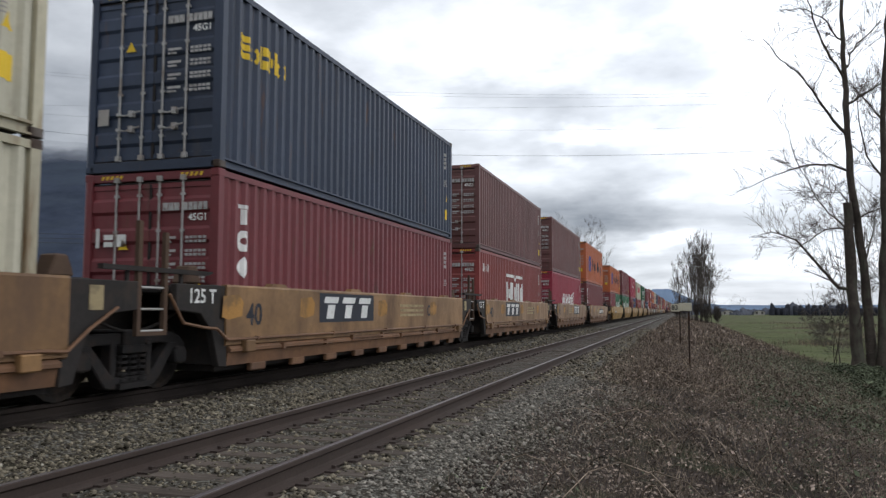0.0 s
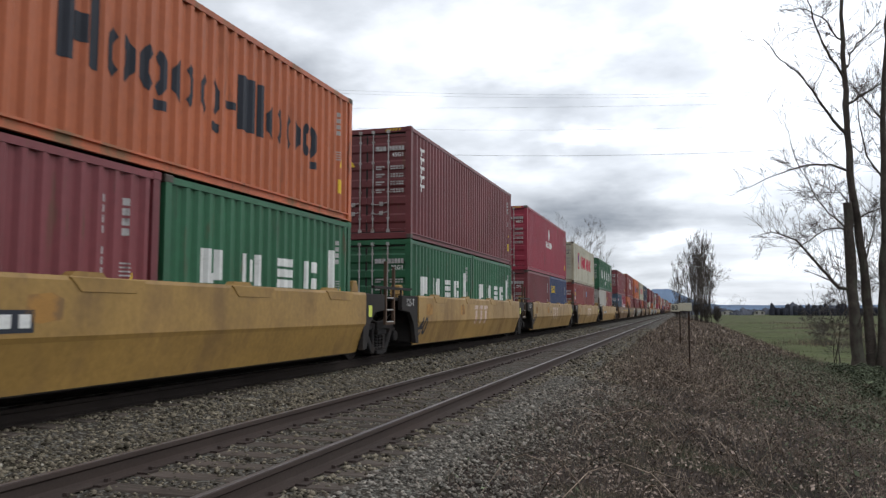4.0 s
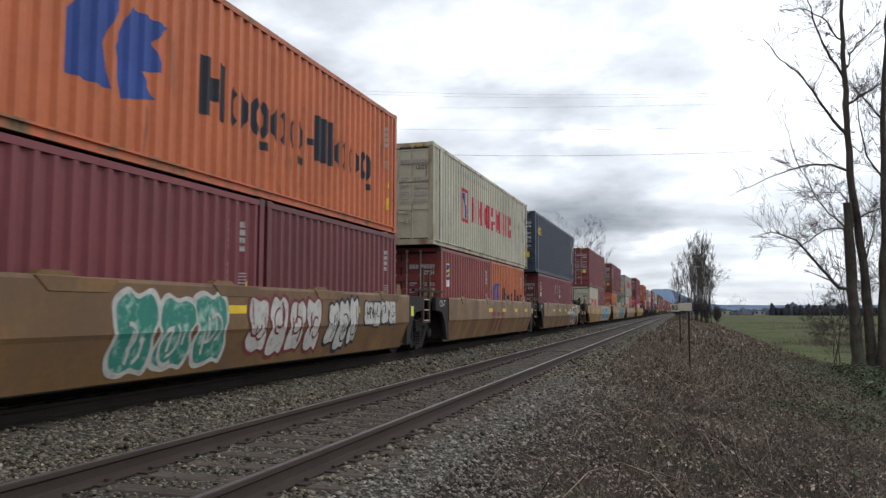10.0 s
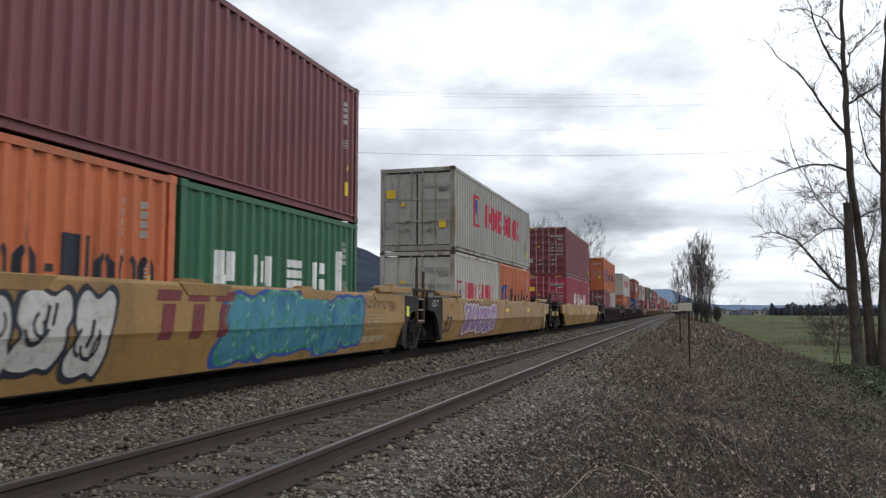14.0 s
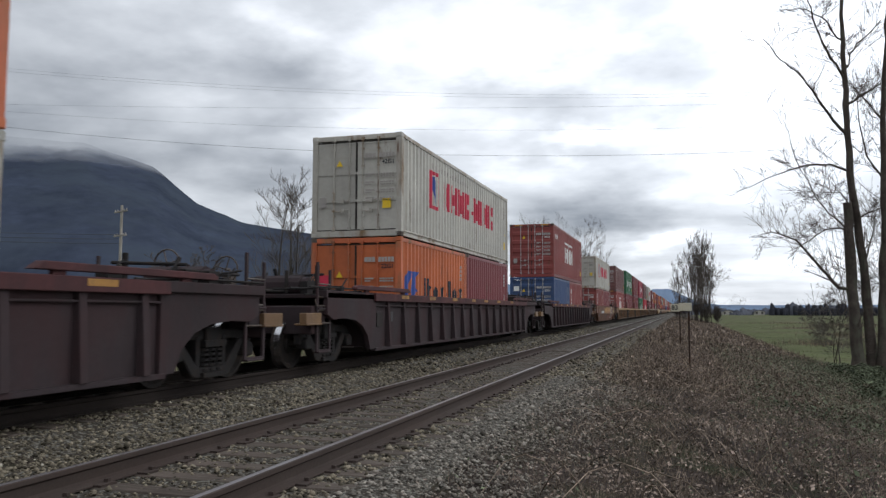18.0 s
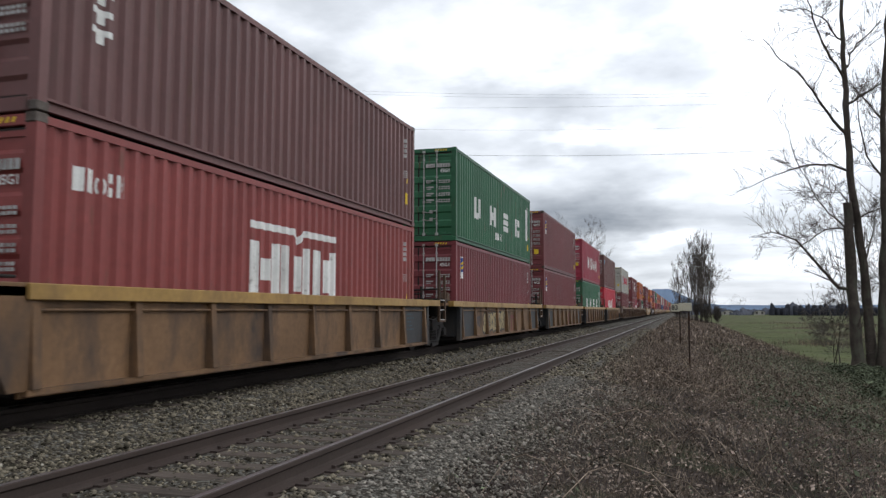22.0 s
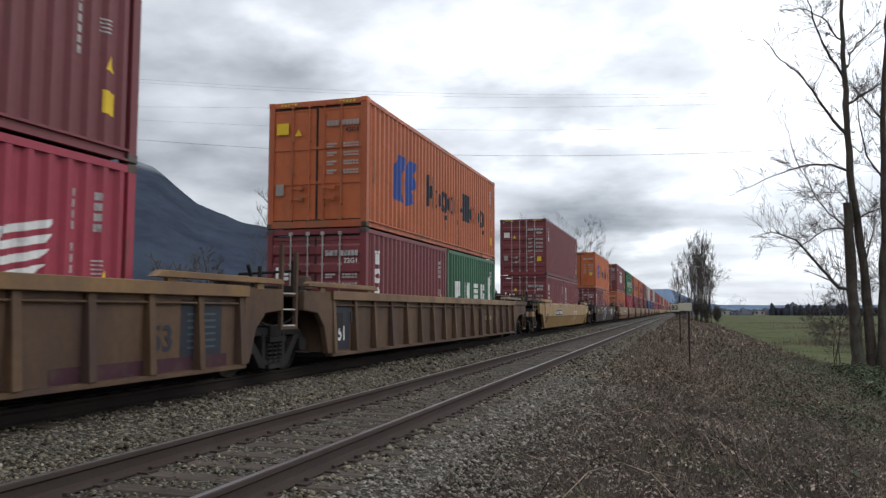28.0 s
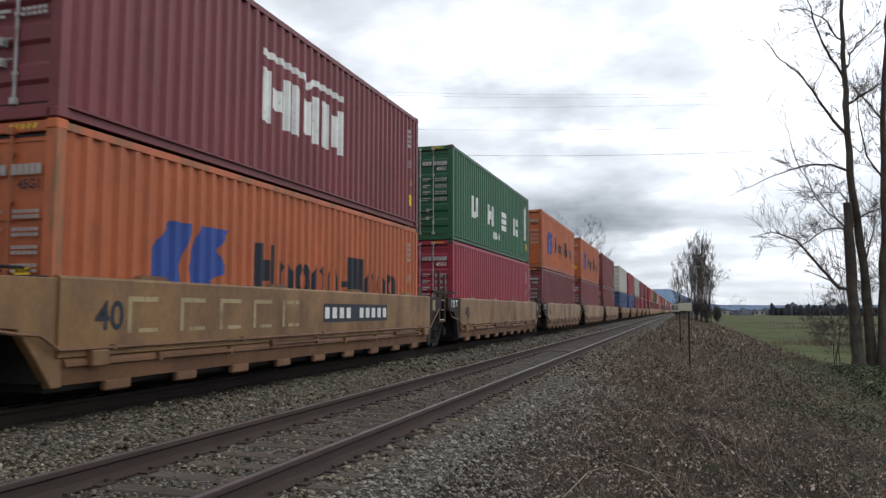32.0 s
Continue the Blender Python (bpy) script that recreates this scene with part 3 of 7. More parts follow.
def track(x, seed, label):
    t = thing("railway_track", label, "railway track", kind="structure")
    t.location = (x, 0, 0 if x > -5 else RISE)
    rng = random.Random(seed)
    g = kept("rail", lambda: Geo().prism([(p, q - 0.185) for p, q in rail_profile()], "y", -40, 1500).mesh("rail"))
    h = kept("railhead", lambda: Geo().prism([(-0.027, -0.0008), (0.027, -0.0008), (0.022, 0.001), (-0.022, 0.001)], "y", -40, 1500).mesh("running_surface"))
    for s in (-0.7525, 0.7525):
        # the far rails and their heads get the shade-black colour
        r = part("rail", g, RAIL_M if x > -5 else SHADED_RAIL_M, t, at=(s, 0, 0))
        part("running_surface", h, HEAD_M if x > -5 else SHADED_RAIL_M, r, "polished strip of the rail head")
    ties = [kept(("tie", i), lambda: Geo().box(-1.3, 1.3, -0.115, 0.115, -0.17, 0.0).mesh("tie", bevel=0.012)) for i in range(1)]
    plate = kept("tie_plate", lambda: Geo().box(-0.17, 0.17, -0.09, 0.09, 0, 0.018).box(-0.13, -0.09, -0.07, -0.03, 0.018, 0.045).box(0.09, 0.13, 0.03, 0.07, 0.018, 0.045).mesh("tie_plate"))
    n = 140 if x > -5 else 30
    for i in range(n):
        y = i * 0.52 - 2.0 + rng.uniform(-0.02, 0.02)
        tie = part("tie", ties[0], TIE_M, t, at=pose(rng.uniform(-0.04, 0.04), y, -0.190 + rng.uniform(-0.008, 0.004), 0, 0, rng.uniform(-1.2, 1.2)))
        if x > -5 and y < 26:
            for s in (-0.7525, 0.7525):
                part("tie_plate", plate, RAIL_M, tie, at=(s, 0, 0.0))
    return t


track(X_NEAR, 1, "empty near track, polished rails on weathered timber ties")
track(X_TRAIN, 2, "far track under the passing train")

# ---- containers ----
HALF_W = 1.219
PITCH, DEEP = 0.278, 0.052
FOLD = (0.27, 0.46, 0.81)


def corrugation(y, length):
    """How far a side panel stands back from its outer face at y."""
    edge = length / 2 - 0.20
    if abs(y) >= edge:
        return DEEP
    u = ((y + edge) % PITCH) / PITCH
    # outer flat, slope, inner flat, slope
    f0, f1, f2 = FOLD
    if u < f0:
        return 0.0
    if u < f1:
        return DEEP * (u - f0) / (f1 - f0)
    if u < f2:
        return DEEP
    return DEEP * (1 - u) / (1 - f2)


def fold_lines(length):
    edge = length / 2 - 0.20
    ys, y = [-length / 2 + 0.09], -edge
    while y < edge - 0.02:
        for u in (0, *FOLD):
            if y + u * PITCH < edge:
                ys.append(y + u * PITCH)
        y += PITCH
    return ys + [edge, length / 2 - 0.09]


def side_mesh(length, height):
    g = Geo()
    ys = fold_lines(length)
    z0, z1 = 0.15, height - 0.11
    n = len(ys)
    for z in (z0, z1):
        g.v += [(-corrugation(y, length), y, z) for y in ys]
    for i in range(n - 1):
        g.f.append((i, i + 1, n + i + 1, n + i))
        g.mi.append(0)
    me = bpy.data.meshes.new("side_panel")
    me.from_pydata(g.v, [], g.f)
    return me


def door_mesh(height, ribs):
    """One door leaf seen from -y: a single sheet pressed into horizontal ribs between flat margins."""
    h, w = height - 0.36, 1.10
    prof = [(0.05, 0.0), (0.05, h), (-0.018, h), (-0.018, h - 0.08), (0.0, h - 0.085)]
    for i in reversed(range(ribs)):
        c = h * (i + 0.75) / (ribs + 0.5)
        prof += [(0.0, c + 0.13), (-0.032, c + 0.08), (-0.032, c - 0.08), (0.0, c - 0.13)]
    prof += [(0.0, 0.085), (-0.018, 0.08), (-0.018, 0.0)]
    return Geo().prism(prof, "x", -w / 2, w / 2).mesh("door")


def flat_door_mesh(height):
    h, w = height - 0.36, 1.10
    prof = [(0.05, 0.0), (0.05, h), (-0.012, h), (-0.012, h - 0.06), (0.0, h - 0.06)]
    for c in (0.64, 0.33):
        prof += [(0.0, h * c + 0.03), (-0.024, h * c + 0.03), (-0.024, h * c - 0.03), (0.0, h * c - 0.03)]
    prof += [(0.0, 0.06), (-0.012, 0.06), (-0.012, 0.0)]
    return Geo().prism(prof, "x", -w / 2, w / 2).mesh("door")


def bar_mesh(height):
    g = Geo().rod((0, 0, 0.05), (0, 0, height - 0.28), 0.018, 8)
    for z in (0.35, height * 0.36, height * 0.62, height - 0.55):
        g.box(-0.036, 0.036, -0.012, 0.03, z - 0.02, z + 0.02)
    for z in (0.03, height - 0.30):
        g.box(-0.04, 0.04, -0.028, 0.03, z - 0.04, z + 0.04)
    return g.mesh("locking_bar")


def handle_mesh():
    return Geo().rod((0, -0.01, 0), (0.14, -0.035, -0.03), 0.013, 6).rod((0.14, -0.035, -0.03), (0.40, -0.03, 0.03), 0.013, 6).box(-0.03, 0.03, -0.03, 0.02, -0.025, 0.025).box(0.20, 0.28, -0.04, 0.03, -0.05, 0.05).mesh("door_handle")


def casting_mesh():
    return Geo().box(-0.081, 0.081, -0.089, 0.089, 0, 0.118).mesh("corner_casting", bevel=0.014)


def cut_on_folds(polys, length, proud=0.003, fy=0.0):
    """Flat shapes in (y, z) laid on the corrugated side, following its folds."""
    bm = bmesh.new()
    for pl in polys:
        bm.faces.new([bm.verts.new((0, y, z)) for y, z in pl])
    lo, hi = min(y for pl in polys for y, z in pl), max(y for pl in polys for y, z in pl)
    for f in fold_lines(length):
        if lo < f < hi:
            bmesh.ops.bisect_plane(bm, geom=bm.verts[:] + bm.edges[:] + bm.faces[:], plane_co=(0, f, 0), plane_no=(0, 1, 0))
    for v in bm.verts:
        v.co.x = proud - corrugation(v.co.y, length)
    bmesh.ops.recalc_face_normals(bm, faces=bm.faces)
    me = bpy.data.meshes.new("emblem")
    bm.to_mesh(me)
    bm.free()
    return me


def rect(y0, y1, z0, z1, lean=0.0):
    return [(y0, z0), (y1, z0), (y1 + lean, z1), (y0 + lean, z1)]


def brackets(y0, y1, z0, z1, t=.27):
    """A pair of facing brackets."""
    cy, cz, a, b = (y0 + y1) / 2, (z0 + z1) / 2, (y1 - y0) / 2, (z1 - z0) / 2
    cs = [[(.45, -1), (1, -.45), (1, .45), (.45, 1)], [(-.45, 1), (-1, .45), (-1, -.45), (-.45, -1)]]
    ia, ib = a - (y1 - y0) * t, b - (y1 - y0) * t * .8
    out = []
    for side in cs:
        for (u0, v0), (u1, v1) in zip(side, side[1:]):
            out.append([(cy + u0 * a, cz + v0 * b), (cy + u1 * a, cz + v1 * b), (cy + u1 * ia, cz + v1 * ib), (cy + u0 * ia, cz + v0 * ib)])
    return out


def blocks(y, z, h, widths, gap, kinds, lean=0.0, bar=0.28):
    """A row of abstract word-mark blocks: each a pair of strokes with a tie, a solid, or a stem."""
    out = []
    for w, k in zip(widths, kinds):
        b = w * bar
        if k == "n":
            out += [rect(y, y + b, z, z + h, lean), rect(y + w - b, y + w, z, z + h, lean), rect(y + b + .02, y + w - b - .02, z + h * 0.30, z + h * 0.70, lean * .4)]
        elif k == "m":
            b = w * 0.28
            out += [rect(y + i * (w - b) / 2, y + i * (w - b) / 2 + b, z + (h * .12 if i == 1 else 0), z + h * (.82 if i == 1 else 1), lean) for i in range(3)]
        elif k == "o":
            out += brackets(y, y + w, z, z + h * .72)
        elif k == "p":
            out += brackets(y, y + w, z, z + h * .72) + [rect(y + w * .55, y + w, z - h * .22, z - h * .06)]
        elif k == "u":
            out += [rect(y, y + w * .4, z, z + h), rect(y + w * .6, y + w, z + h * .1, z + h), rect(y + w * .4, y + w * .6, z, z + h * .3)]
        elif k == "c":
            out += [rect(y, y + w * .4, z, z + h), rect(y + w * .52, y + w, z, z + h * .4), rect(y + w * .52, y + w, z + h * .6, z + h)]
        elif k == "s":
            out += [rect(y, y + w, z + h * .36 * i, z + h * (.36 * i + .27)) for i in range(3)]
        elif k == "l":
            out += [rect(y, y + w, z, z + h, lean)]
        elif k == "-":
            out += [rect(y, y + w, z + h * .28, z + h * .42)]
        y += w + gap
    return out


def word(y0, y1, z, h, widths, kinds, gap=0.10, lean=0.0, bar=0.3):
    """A row of blocks stretched to run from y0 to y1."""
    k = (y1 - y0) / (sum(widths) + gap * (len(widths) - 1))
    return blocks(y0, z, h, [w * k for w in widths], gap * k, kinds, lean, bar)


def disc(cy, cz, ry, rz, n=14):
    return [(cy + ry * math.cos(a * 2 * math.pi / n), cz + rz * math.sin(a * 2 * math.pi / n)) for a in range(n)]


def emblem(kind, length, height):
    """Coloured plain shapes on a container side: a list of (marking, shapes)."""
    L2 = length / 2
    short = length < 8
    y = -L2
    if kind == "orange_line":
        e0, e1, ez, eh, w0, w1, wz, wh = (1.7, 3.5, .78, 1.2, 4.25, 10.56, 1.0, .87) if not short else (.31, 1.36, .85, .92, 1.85, 5.69, 1.02, .62)
        s, t, z = (e1 - e0), eh, ez
        o = y + e0
        e = [[(o, z + .05 * t), (o + .40 * s, z + .05 * t), (o + .33 * s, z + .5 * t), (o + .48 * s, z + t), (o + .2 * s, z + t), (o - .02 * s, z + .62 * t)],
             [(o + .52 * s, z), (o + .86 * s, z + .12 * t), (o + .70 * s, z + .36 * t), (o + .95 * s, z + .46 * t), (o + .82 * s, z + .74 * t), (o + s, z + t), (o + .58 * s, z + t), (o + .42 * s, z + .5 * t)]]
        w = [.46, .36, .40, .36, .38, .2, .34, .13, .38, .38, .38]
        return [("blue", e), ("dark", word(y + w0, y + w1, wz, wh, w, "nopop-lloop", .085))]
    if kind == "four_letters":
        if short:
            return [("white", word(y + .91, y + 4.6, 1.17, .5, [.5, .55, .5, .5], "umsc", .45) + [rect(y + 5.02, y + 5.38, .85, 1.95)])]
        z = .95
        out = []
        for a, b, k in ((2.22, 3.15, "u"), (4.49, 5.46, "n"), (6.71, 7.65, "s"), (8.83, 9.85, "c")):
            out += blocks(y + a, z, .72, [b - a], 0, k, 0, .3)
        out += [rect(y + 11.12, y + 11.58, .95, 2.35)]
        return [("white", out + word(y + 5.39, y + 6.51, .5, .26, [.16] * 7, "lnlolnl", .05))]
    if kind == "three_letters":
        a, b, z = y + 4.35, y + 7.6, 1.0
        m = (a + b) / 2
        w = word(a, b, z, .90, [.95, 1.05, 1.05], "nmm", .13, 0, .3)
        roof = [[(a, z + 1.10), (m - .22, z + 1.10), (m, z + .94), (m, z + 1.08), (m - .17, z + 1.22), (a, z + 1.22)],
                [(m, z + 1.08), (m, z + .94), (m + .22, z + 1.10), (b, z + 1.10), (b, z + 1.22), (m + .17, z + 1.22)]]
        return [("white", w + roof + word(y + .55, y + 1.42, height - .76, .28, [.30, .2, .2, .2, .2], "lnocn", .06))]
    if kind == "slant_letters":
        a, b, z, h = (y + 3.64, y + 7.4, .98, .78) if not short else (y + 1.3, y + 3.9, 1.0, .62)
        w = word(a, b, z, h, [.9, 1.0, 1.0], "nmm", .14, .22, .3)
        q = (b - a) / 3.76
        wave = [[(b + (.05 + .06 * i) * q, z + (.06 + .27 * i) * h), (b + (.95 + .06 * i) * q, z + (.26 + .27 * i) * h), (b + (1.1 + .06 * i) * q, z + (.44 + .27 * i) * h), (b + (.14 + .06 * i) * q, z + (.22 + .27 * i) * h)] for i in range(4)]
        return [("white", w + wave)]
    if kind == "red_word":
        if short:
            f0, f1, fz, ft, w0, w1, wz, wh = y + .35, y + .95, 1.0, 1.7, y + 1.3, y + 5.12, 1.12, .55
        else:
            o = .62 if length > 13 else 0
            f0, f1, fz, ft, w0, w1, wz, wh = y + 2.35 + o, y + 3.17 + o, .98, 2.05, y + 3.6 + o, y + 9.67 + o, 1.08, .84
        s, t = f1 - f0, ft - fz
        frame_ = [rect(f0, f1, ft - .1 * t, ft), rect(f0, f1, fz, fz + .1 * t), rect(f0, f0 + .17 * s, fz + .1 * t, ft - .1 * t), rect(f1 - .17 * s, f1, fz + .1 * t, ft - .1 * t)]
        vee = [[(f0 + .24 * s, ft - .14 * t), (f0 + .5 * s, fz + .14 * t), (f0 + .68 * s, fz + .14 * t), (f0 + .68 * s, fz + .5 * t), (f0 + .44 * s, ft - .14 * t)]]
        wd = word(w0, w1, wz, wh, [.56, .6, .56, .56, .2, .66, .18, .56, .56], "mnmc-mlmc", .14)
        return [("red", frame_ + wd), ("blue", vee), ("grey", word(y + 2.5, y + 6.3, height - .48, .14, [.12] * 14, "lnolnlolnlolno", .08))] if not short else [("red", frame_ + wd), ("blue", vee)]
    if kind == "tall_word":
        cy, z = y + .76, height - .42
        out = [rect(cy - .06, cy + .05, z - .36, z - .12), rect(cy - .14, cy + .13, z - .11, z - .05)]
        ring = [(math.cos(q * math.pi / 5), math.sin(q * math.pi / 5)) for q in range(11)]
        out += [[(cy + .16 * u0, z - .62 + .17 * v0), (cy + .16 * u1, z - .62 + .17 * v1), (cy + .06 * u1, z - .62 + .06 * v1), (cy + .06 * u0, z - .62 + .06 * v0)] for (u0, v0), (u1, v1) in zip(ring, ring[1:])]
        out += [[(cy, z - 1.20), (cy + .16, z - 1.03), (cy, z - .86), (cy - .16, z - 1.03)]]
        return [("white", out)]
    if kind == "tall_letters":
        return [("white", sum([[rect(y + .77, y + 1.1, height - .5 - i * .24, height - .42 - i * .24), rect(y + .87, y + 1.0, height - .6 - i * .24, height - .5 - i * .24)] for i in range(5)], []))]
    if kind == "yellow_word":
        return [("yellow", word(y + .52, y + 2.0, height - .74 - (.14 if short else .3), .38, [.34, .3, .3, .3, .36], "socno", .07, 0, .34))]
    if kind == "small_word":
        return [("white", word(y + .9, y + 2.1, height - .75, .3, [.22] * 5, "socno", .05, 0, .34)), ("red", [rect(y + .6, y + .8, height - .75, height - .45, .1)])]
    if kind == "roundel":
        return [("sky", [disc(y + .73, height - .66, .20, .20)])]
    if kind == "crest":
        c = (y + 6.05, height - .80)
        return [("white", [disc(c[0], c[1], .26, .27)] + word(y + 5.16, y + 6.95, height - 1.5, .32, [.22] * 7, "nocolln", .07))]
    if kind == "label_plate":
        z, a = height - 1.12, y + .55
        return [("white", [rect(a, a + .44, z, z + .20), rect(a, a + .035, z + .20, z + .68), rect(a + .405, a + .44, z + .20, z + .68), rect(a, a + .44, z + .645, z + .68)]), ("blue", [rect(a + .035, a + .405, z + .20, z + .645)]),
                ("yellow", [[(a + .08, z + .40), (a + .2, z + .52), (a + .38, z + .56), (a + .36, z + .48), (a + .2, z + .43)], [(a + .08, z + .26), (a + .2, z + .38), (a + .33, z + .42), (a + .31, z + .34), (a + .2, z + .29)]])]
    if kind == "red_plate":
        z = height - .95
        return [("white", [rect(y + .5, y + 1.1, z, z + .42)] + word(y + .9, y + 5.0, 1.05, .5, [.42, .36, .4, .38, .36, .36, .16], "nnunonl", .09)), ("dark", [rect(y + .58, y + 1.0, z + .14, z + .3, .06)])]
    if kind == "wide_word":
        return [("white", word(y + 3.44, y + 9.53, 1.0, .85, [.5, .5, .5, .55, .5, .5, .16], "nnunonl", .14))]
    return []


def side_notes(length, height):
    """Small owner's codes: columns of bars near the far end."""
    L2 = length / 2
    w = [rect(L2 - 1.05, L2 - .97, height - .52 - .125 * i, height - .43 - .125 * i) for i in range(12) if i not in (4, 11)]
    w += [rect(L2 - .66, L2 - .58, height - .52 - .125 * i, height - .43 - .125 * i) for i in range(4)]
    w += [rect(L2 - .68, L2 - .54, height - 1.25 - .05 * i, height - 1.23 - .05 * i) for i in range(4)]
    return w


def door_codes(rng, height):
    """Bars of small writing on the right door, plates on the left one, in (x, z) seen from -y."""
    white = [(0.25 + .10 * i, 0.34 + .10 * i, height - .62, height - .50) for i in range(3)] + [(0.62 + .085 * i, 0.69 + .085 * i, height - .62, height - .50) for i in range(5)]
    for r in range(4):
        z = height - 1.05 - .20 * r
        white += [(0.26, 0.50, z, z + .04), (0.26, 0.42, z - .055, z - .025)]
        white += [(0.66 + .075 * i, 0.72 + .075 * i, z + q, z + q + .04) for i in range(5) for q in (0, -.06)]
    return white


def plate_mesh(rects):
    g = Geo()
    for x0, x1, z0, z1 in rects:
        g.face([(x0, 0, z0), (x1, 0, z0), (x1, 0, z1), (x0, 0, z1)])
    return g.mesh("lettering")


def door_text(text, size):
    """Lettering in the x-z plane, seen from -y."""
    me = lettering(text, size).copy()
    me.transform(Matrix(((0, 1, 0, 0), (1, 0, 0, 0), (0, 0, 1, 0), (0, 0, 0, 1))))
    return me


def tri_mesh(s):
    g = Geo()
    g.face([(-s, 0, 0), (s, 0, 0), (0, 0, 1.75 * s)])
    return g.mesh("warning_sign")


CONTAINERS = []


def container(length, height, colour, mark="", seed=0, detail=2, door=""):
    """A shipping container, its doors at -y. Origin at the middle of its underside."""
    size = "forty-foot" if 11 < length < 13 else "forty-five-foot" if length > 13 else "twenty-foot"
    tall = "high-cube " if height > 2.7 and length > 8 else ""
    said = {"orange_line": " with a blue emblem and dark word-mark", "four_letters": " with large white block marks", "three_letters": " with a white roofed block mark",
            "slant_letters": " with white slanted block marks", "red_word": " with red block marks", "tall_word": " with an upright white mark", "tall_letters": " with an upright white mark",
            "yellow_word": " with a yellow mark", "roundel": " with a light blue roundel", "crest": " with a white crest", "wide_word": " with a wide white mark"}.get(mark, "")
    c = thing("shipping_container", f"{COLOUR[colour]} {size} corrugated container{said}", "container", "containers on the train")
    rng = random.Random(seed)
    m = PAINT[colour]
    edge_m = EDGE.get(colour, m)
    key = (length, height)
    side = kept(("side", key), lambda: side_mesh(length, height))
    L2 = length / 2
    tagged(part("side_panel", side, m, c, at=pose(HALF_W - 0.012, 0, 0)))
    if detail > 0:
        part("side_panel", side, m, c, at=pose(-HALF_W + 0.012, 0, 0, 0, 0, 180))
    part("roof", kept(("roof", key), lambda: Geo().box(-HALF_W + .05, HALF_W - .05, -L2 + .08, L2 - .08, height - .06, height - .02).mesh("roof")), m, c)
    part("end_wall", kept(("end", key), lambda: Geo().box(-HALF_W + .08, HALF_W - .08, L2 - .07, L2 - .02, .12, height - .1).mesh("end_wall")), m, c)
    if detail > 0:
        part("floor", kept(("floor", key), lambda: Geo().box(-HALF_W + .07, HALF_W - .07, -L2 + .1, L2 - .1, .06, .15).mesh("floor")), CAR["dark"], c)
    rail_top = kept(("rail_top", key), lambda: Geo().box(-.05, .0, -L2 + .09, L2 - .09, height - .115, height - .025).mesh("top_rail"))
    rail_low = kept(("rail_low", key), lambda: Geo().prism([(0, .015), (0, .04), (-.045, .046), (-.045, .128), (0, .134), (0, .165), (-.06, .165), (-.06, .015)], "y", -L2 + .09, L2 - .09).mesh("bottom_rail"))
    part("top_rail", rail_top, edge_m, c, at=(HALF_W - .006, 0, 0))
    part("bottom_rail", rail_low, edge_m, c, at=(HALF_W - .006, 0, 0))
    if detail == 0:
        part("underframe", kept(("under", key), lambda: Geo().box(-HALF_W + .1, HALF_W - .1, -L2 + .1, L2 - .1, 0, .058).mesh("underframe")), m, c)
        leaf = kept(("leaf", height, False), lambda: door_mesh(height, 5))
        for sx in (-1, 1):
            part("door", leaf, m, c, at=(sx * .555, -L2 + .05, .18))
        return c
    post = kept(("post", height), lambda: Geo().prism([(-.075, -.075), (.075, -.075), (.075, .06), (.03, .085), (-.075, .085)], "z", .1, height - .1).mesh("corner_post"))
    inset = 0.762 if length > 13 else 0.0
    for sx in (1, -1):
        for sy in (-1, 1):
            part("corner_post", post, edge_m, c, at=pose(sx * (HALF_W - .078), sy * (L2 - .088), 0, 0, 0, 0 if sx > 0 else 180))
    if inset:
        for sy in (-1, 1):
            part("side_post", kept(("post45", height), lambda: Geo().box(-.03, .006, -.09, .09, .1, height - .1).mesh("side_post")), m, c, at=(HALF_W - .004, sy * (L2 - inset), 0))
    cast = kept("casting", casting_mesh)
    for sx in (1, -1):
        for sy in (-1, 1):
            for z in (0, height - .118):
                if sx < 0 and sy > 0:
                    continue
                part("corner_casting", cast, m if rng.random() < .5 else STEEL, c, at=(sx * (HALF_W - .081), sy * (L2 - .089), z))
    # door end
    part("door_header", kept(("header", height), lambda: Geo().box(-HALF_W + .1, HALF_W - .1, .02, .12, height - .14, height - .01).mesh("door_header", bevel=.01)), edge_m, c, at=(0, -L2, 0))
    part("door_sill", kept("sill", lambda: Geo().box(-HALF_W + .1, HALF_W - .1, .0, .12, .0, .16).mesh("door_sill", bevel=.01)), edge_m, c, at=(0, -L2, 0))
    flat = colour in ("cream", "white", "grey_white", "orange")
    leaf = kept(("leaf", height, flat), lambda: flat_door_mesh(height) if flat else door_mesh(height, 5))
    bar = kept(("bar", height), lambda: bar_mesh(height))
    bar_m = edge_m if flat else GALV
    for sx in (-1, 1):
        d = part("door", leaf, m, c, at=(sx * .555, -L2 + .05, .18))
        bars = (-.045, .375) if sx < 0 else (-.375, .045)
        for bx in bars:
            part("locking_bar", bar, bar_m, d, at=(bx, -.05, 0), label="steel locking bar")
        for bz in (.72, .48):
            part("door_handle", kept("handle", handle_mesh), bar_m, d, at=(bars[0], -.06, bz))
    part("gasket", kept(("gasket", height), lambda: Geo().box(-.022, .022, .028, .06, .2, height - .2).box(-1.10, 1.10, .032, .06, height - .19, height - .165).box(-1.10, 1.10, .032, .06, .165, .19).box(-1.12, -1.095, .032, .06, .19, height - .19).box(1.095, 1.12, .032, .06, .19, height - .19).mesh("gasket")), CAR["dark"], c, "black rubber door seal", at=(0, -L2, 0))
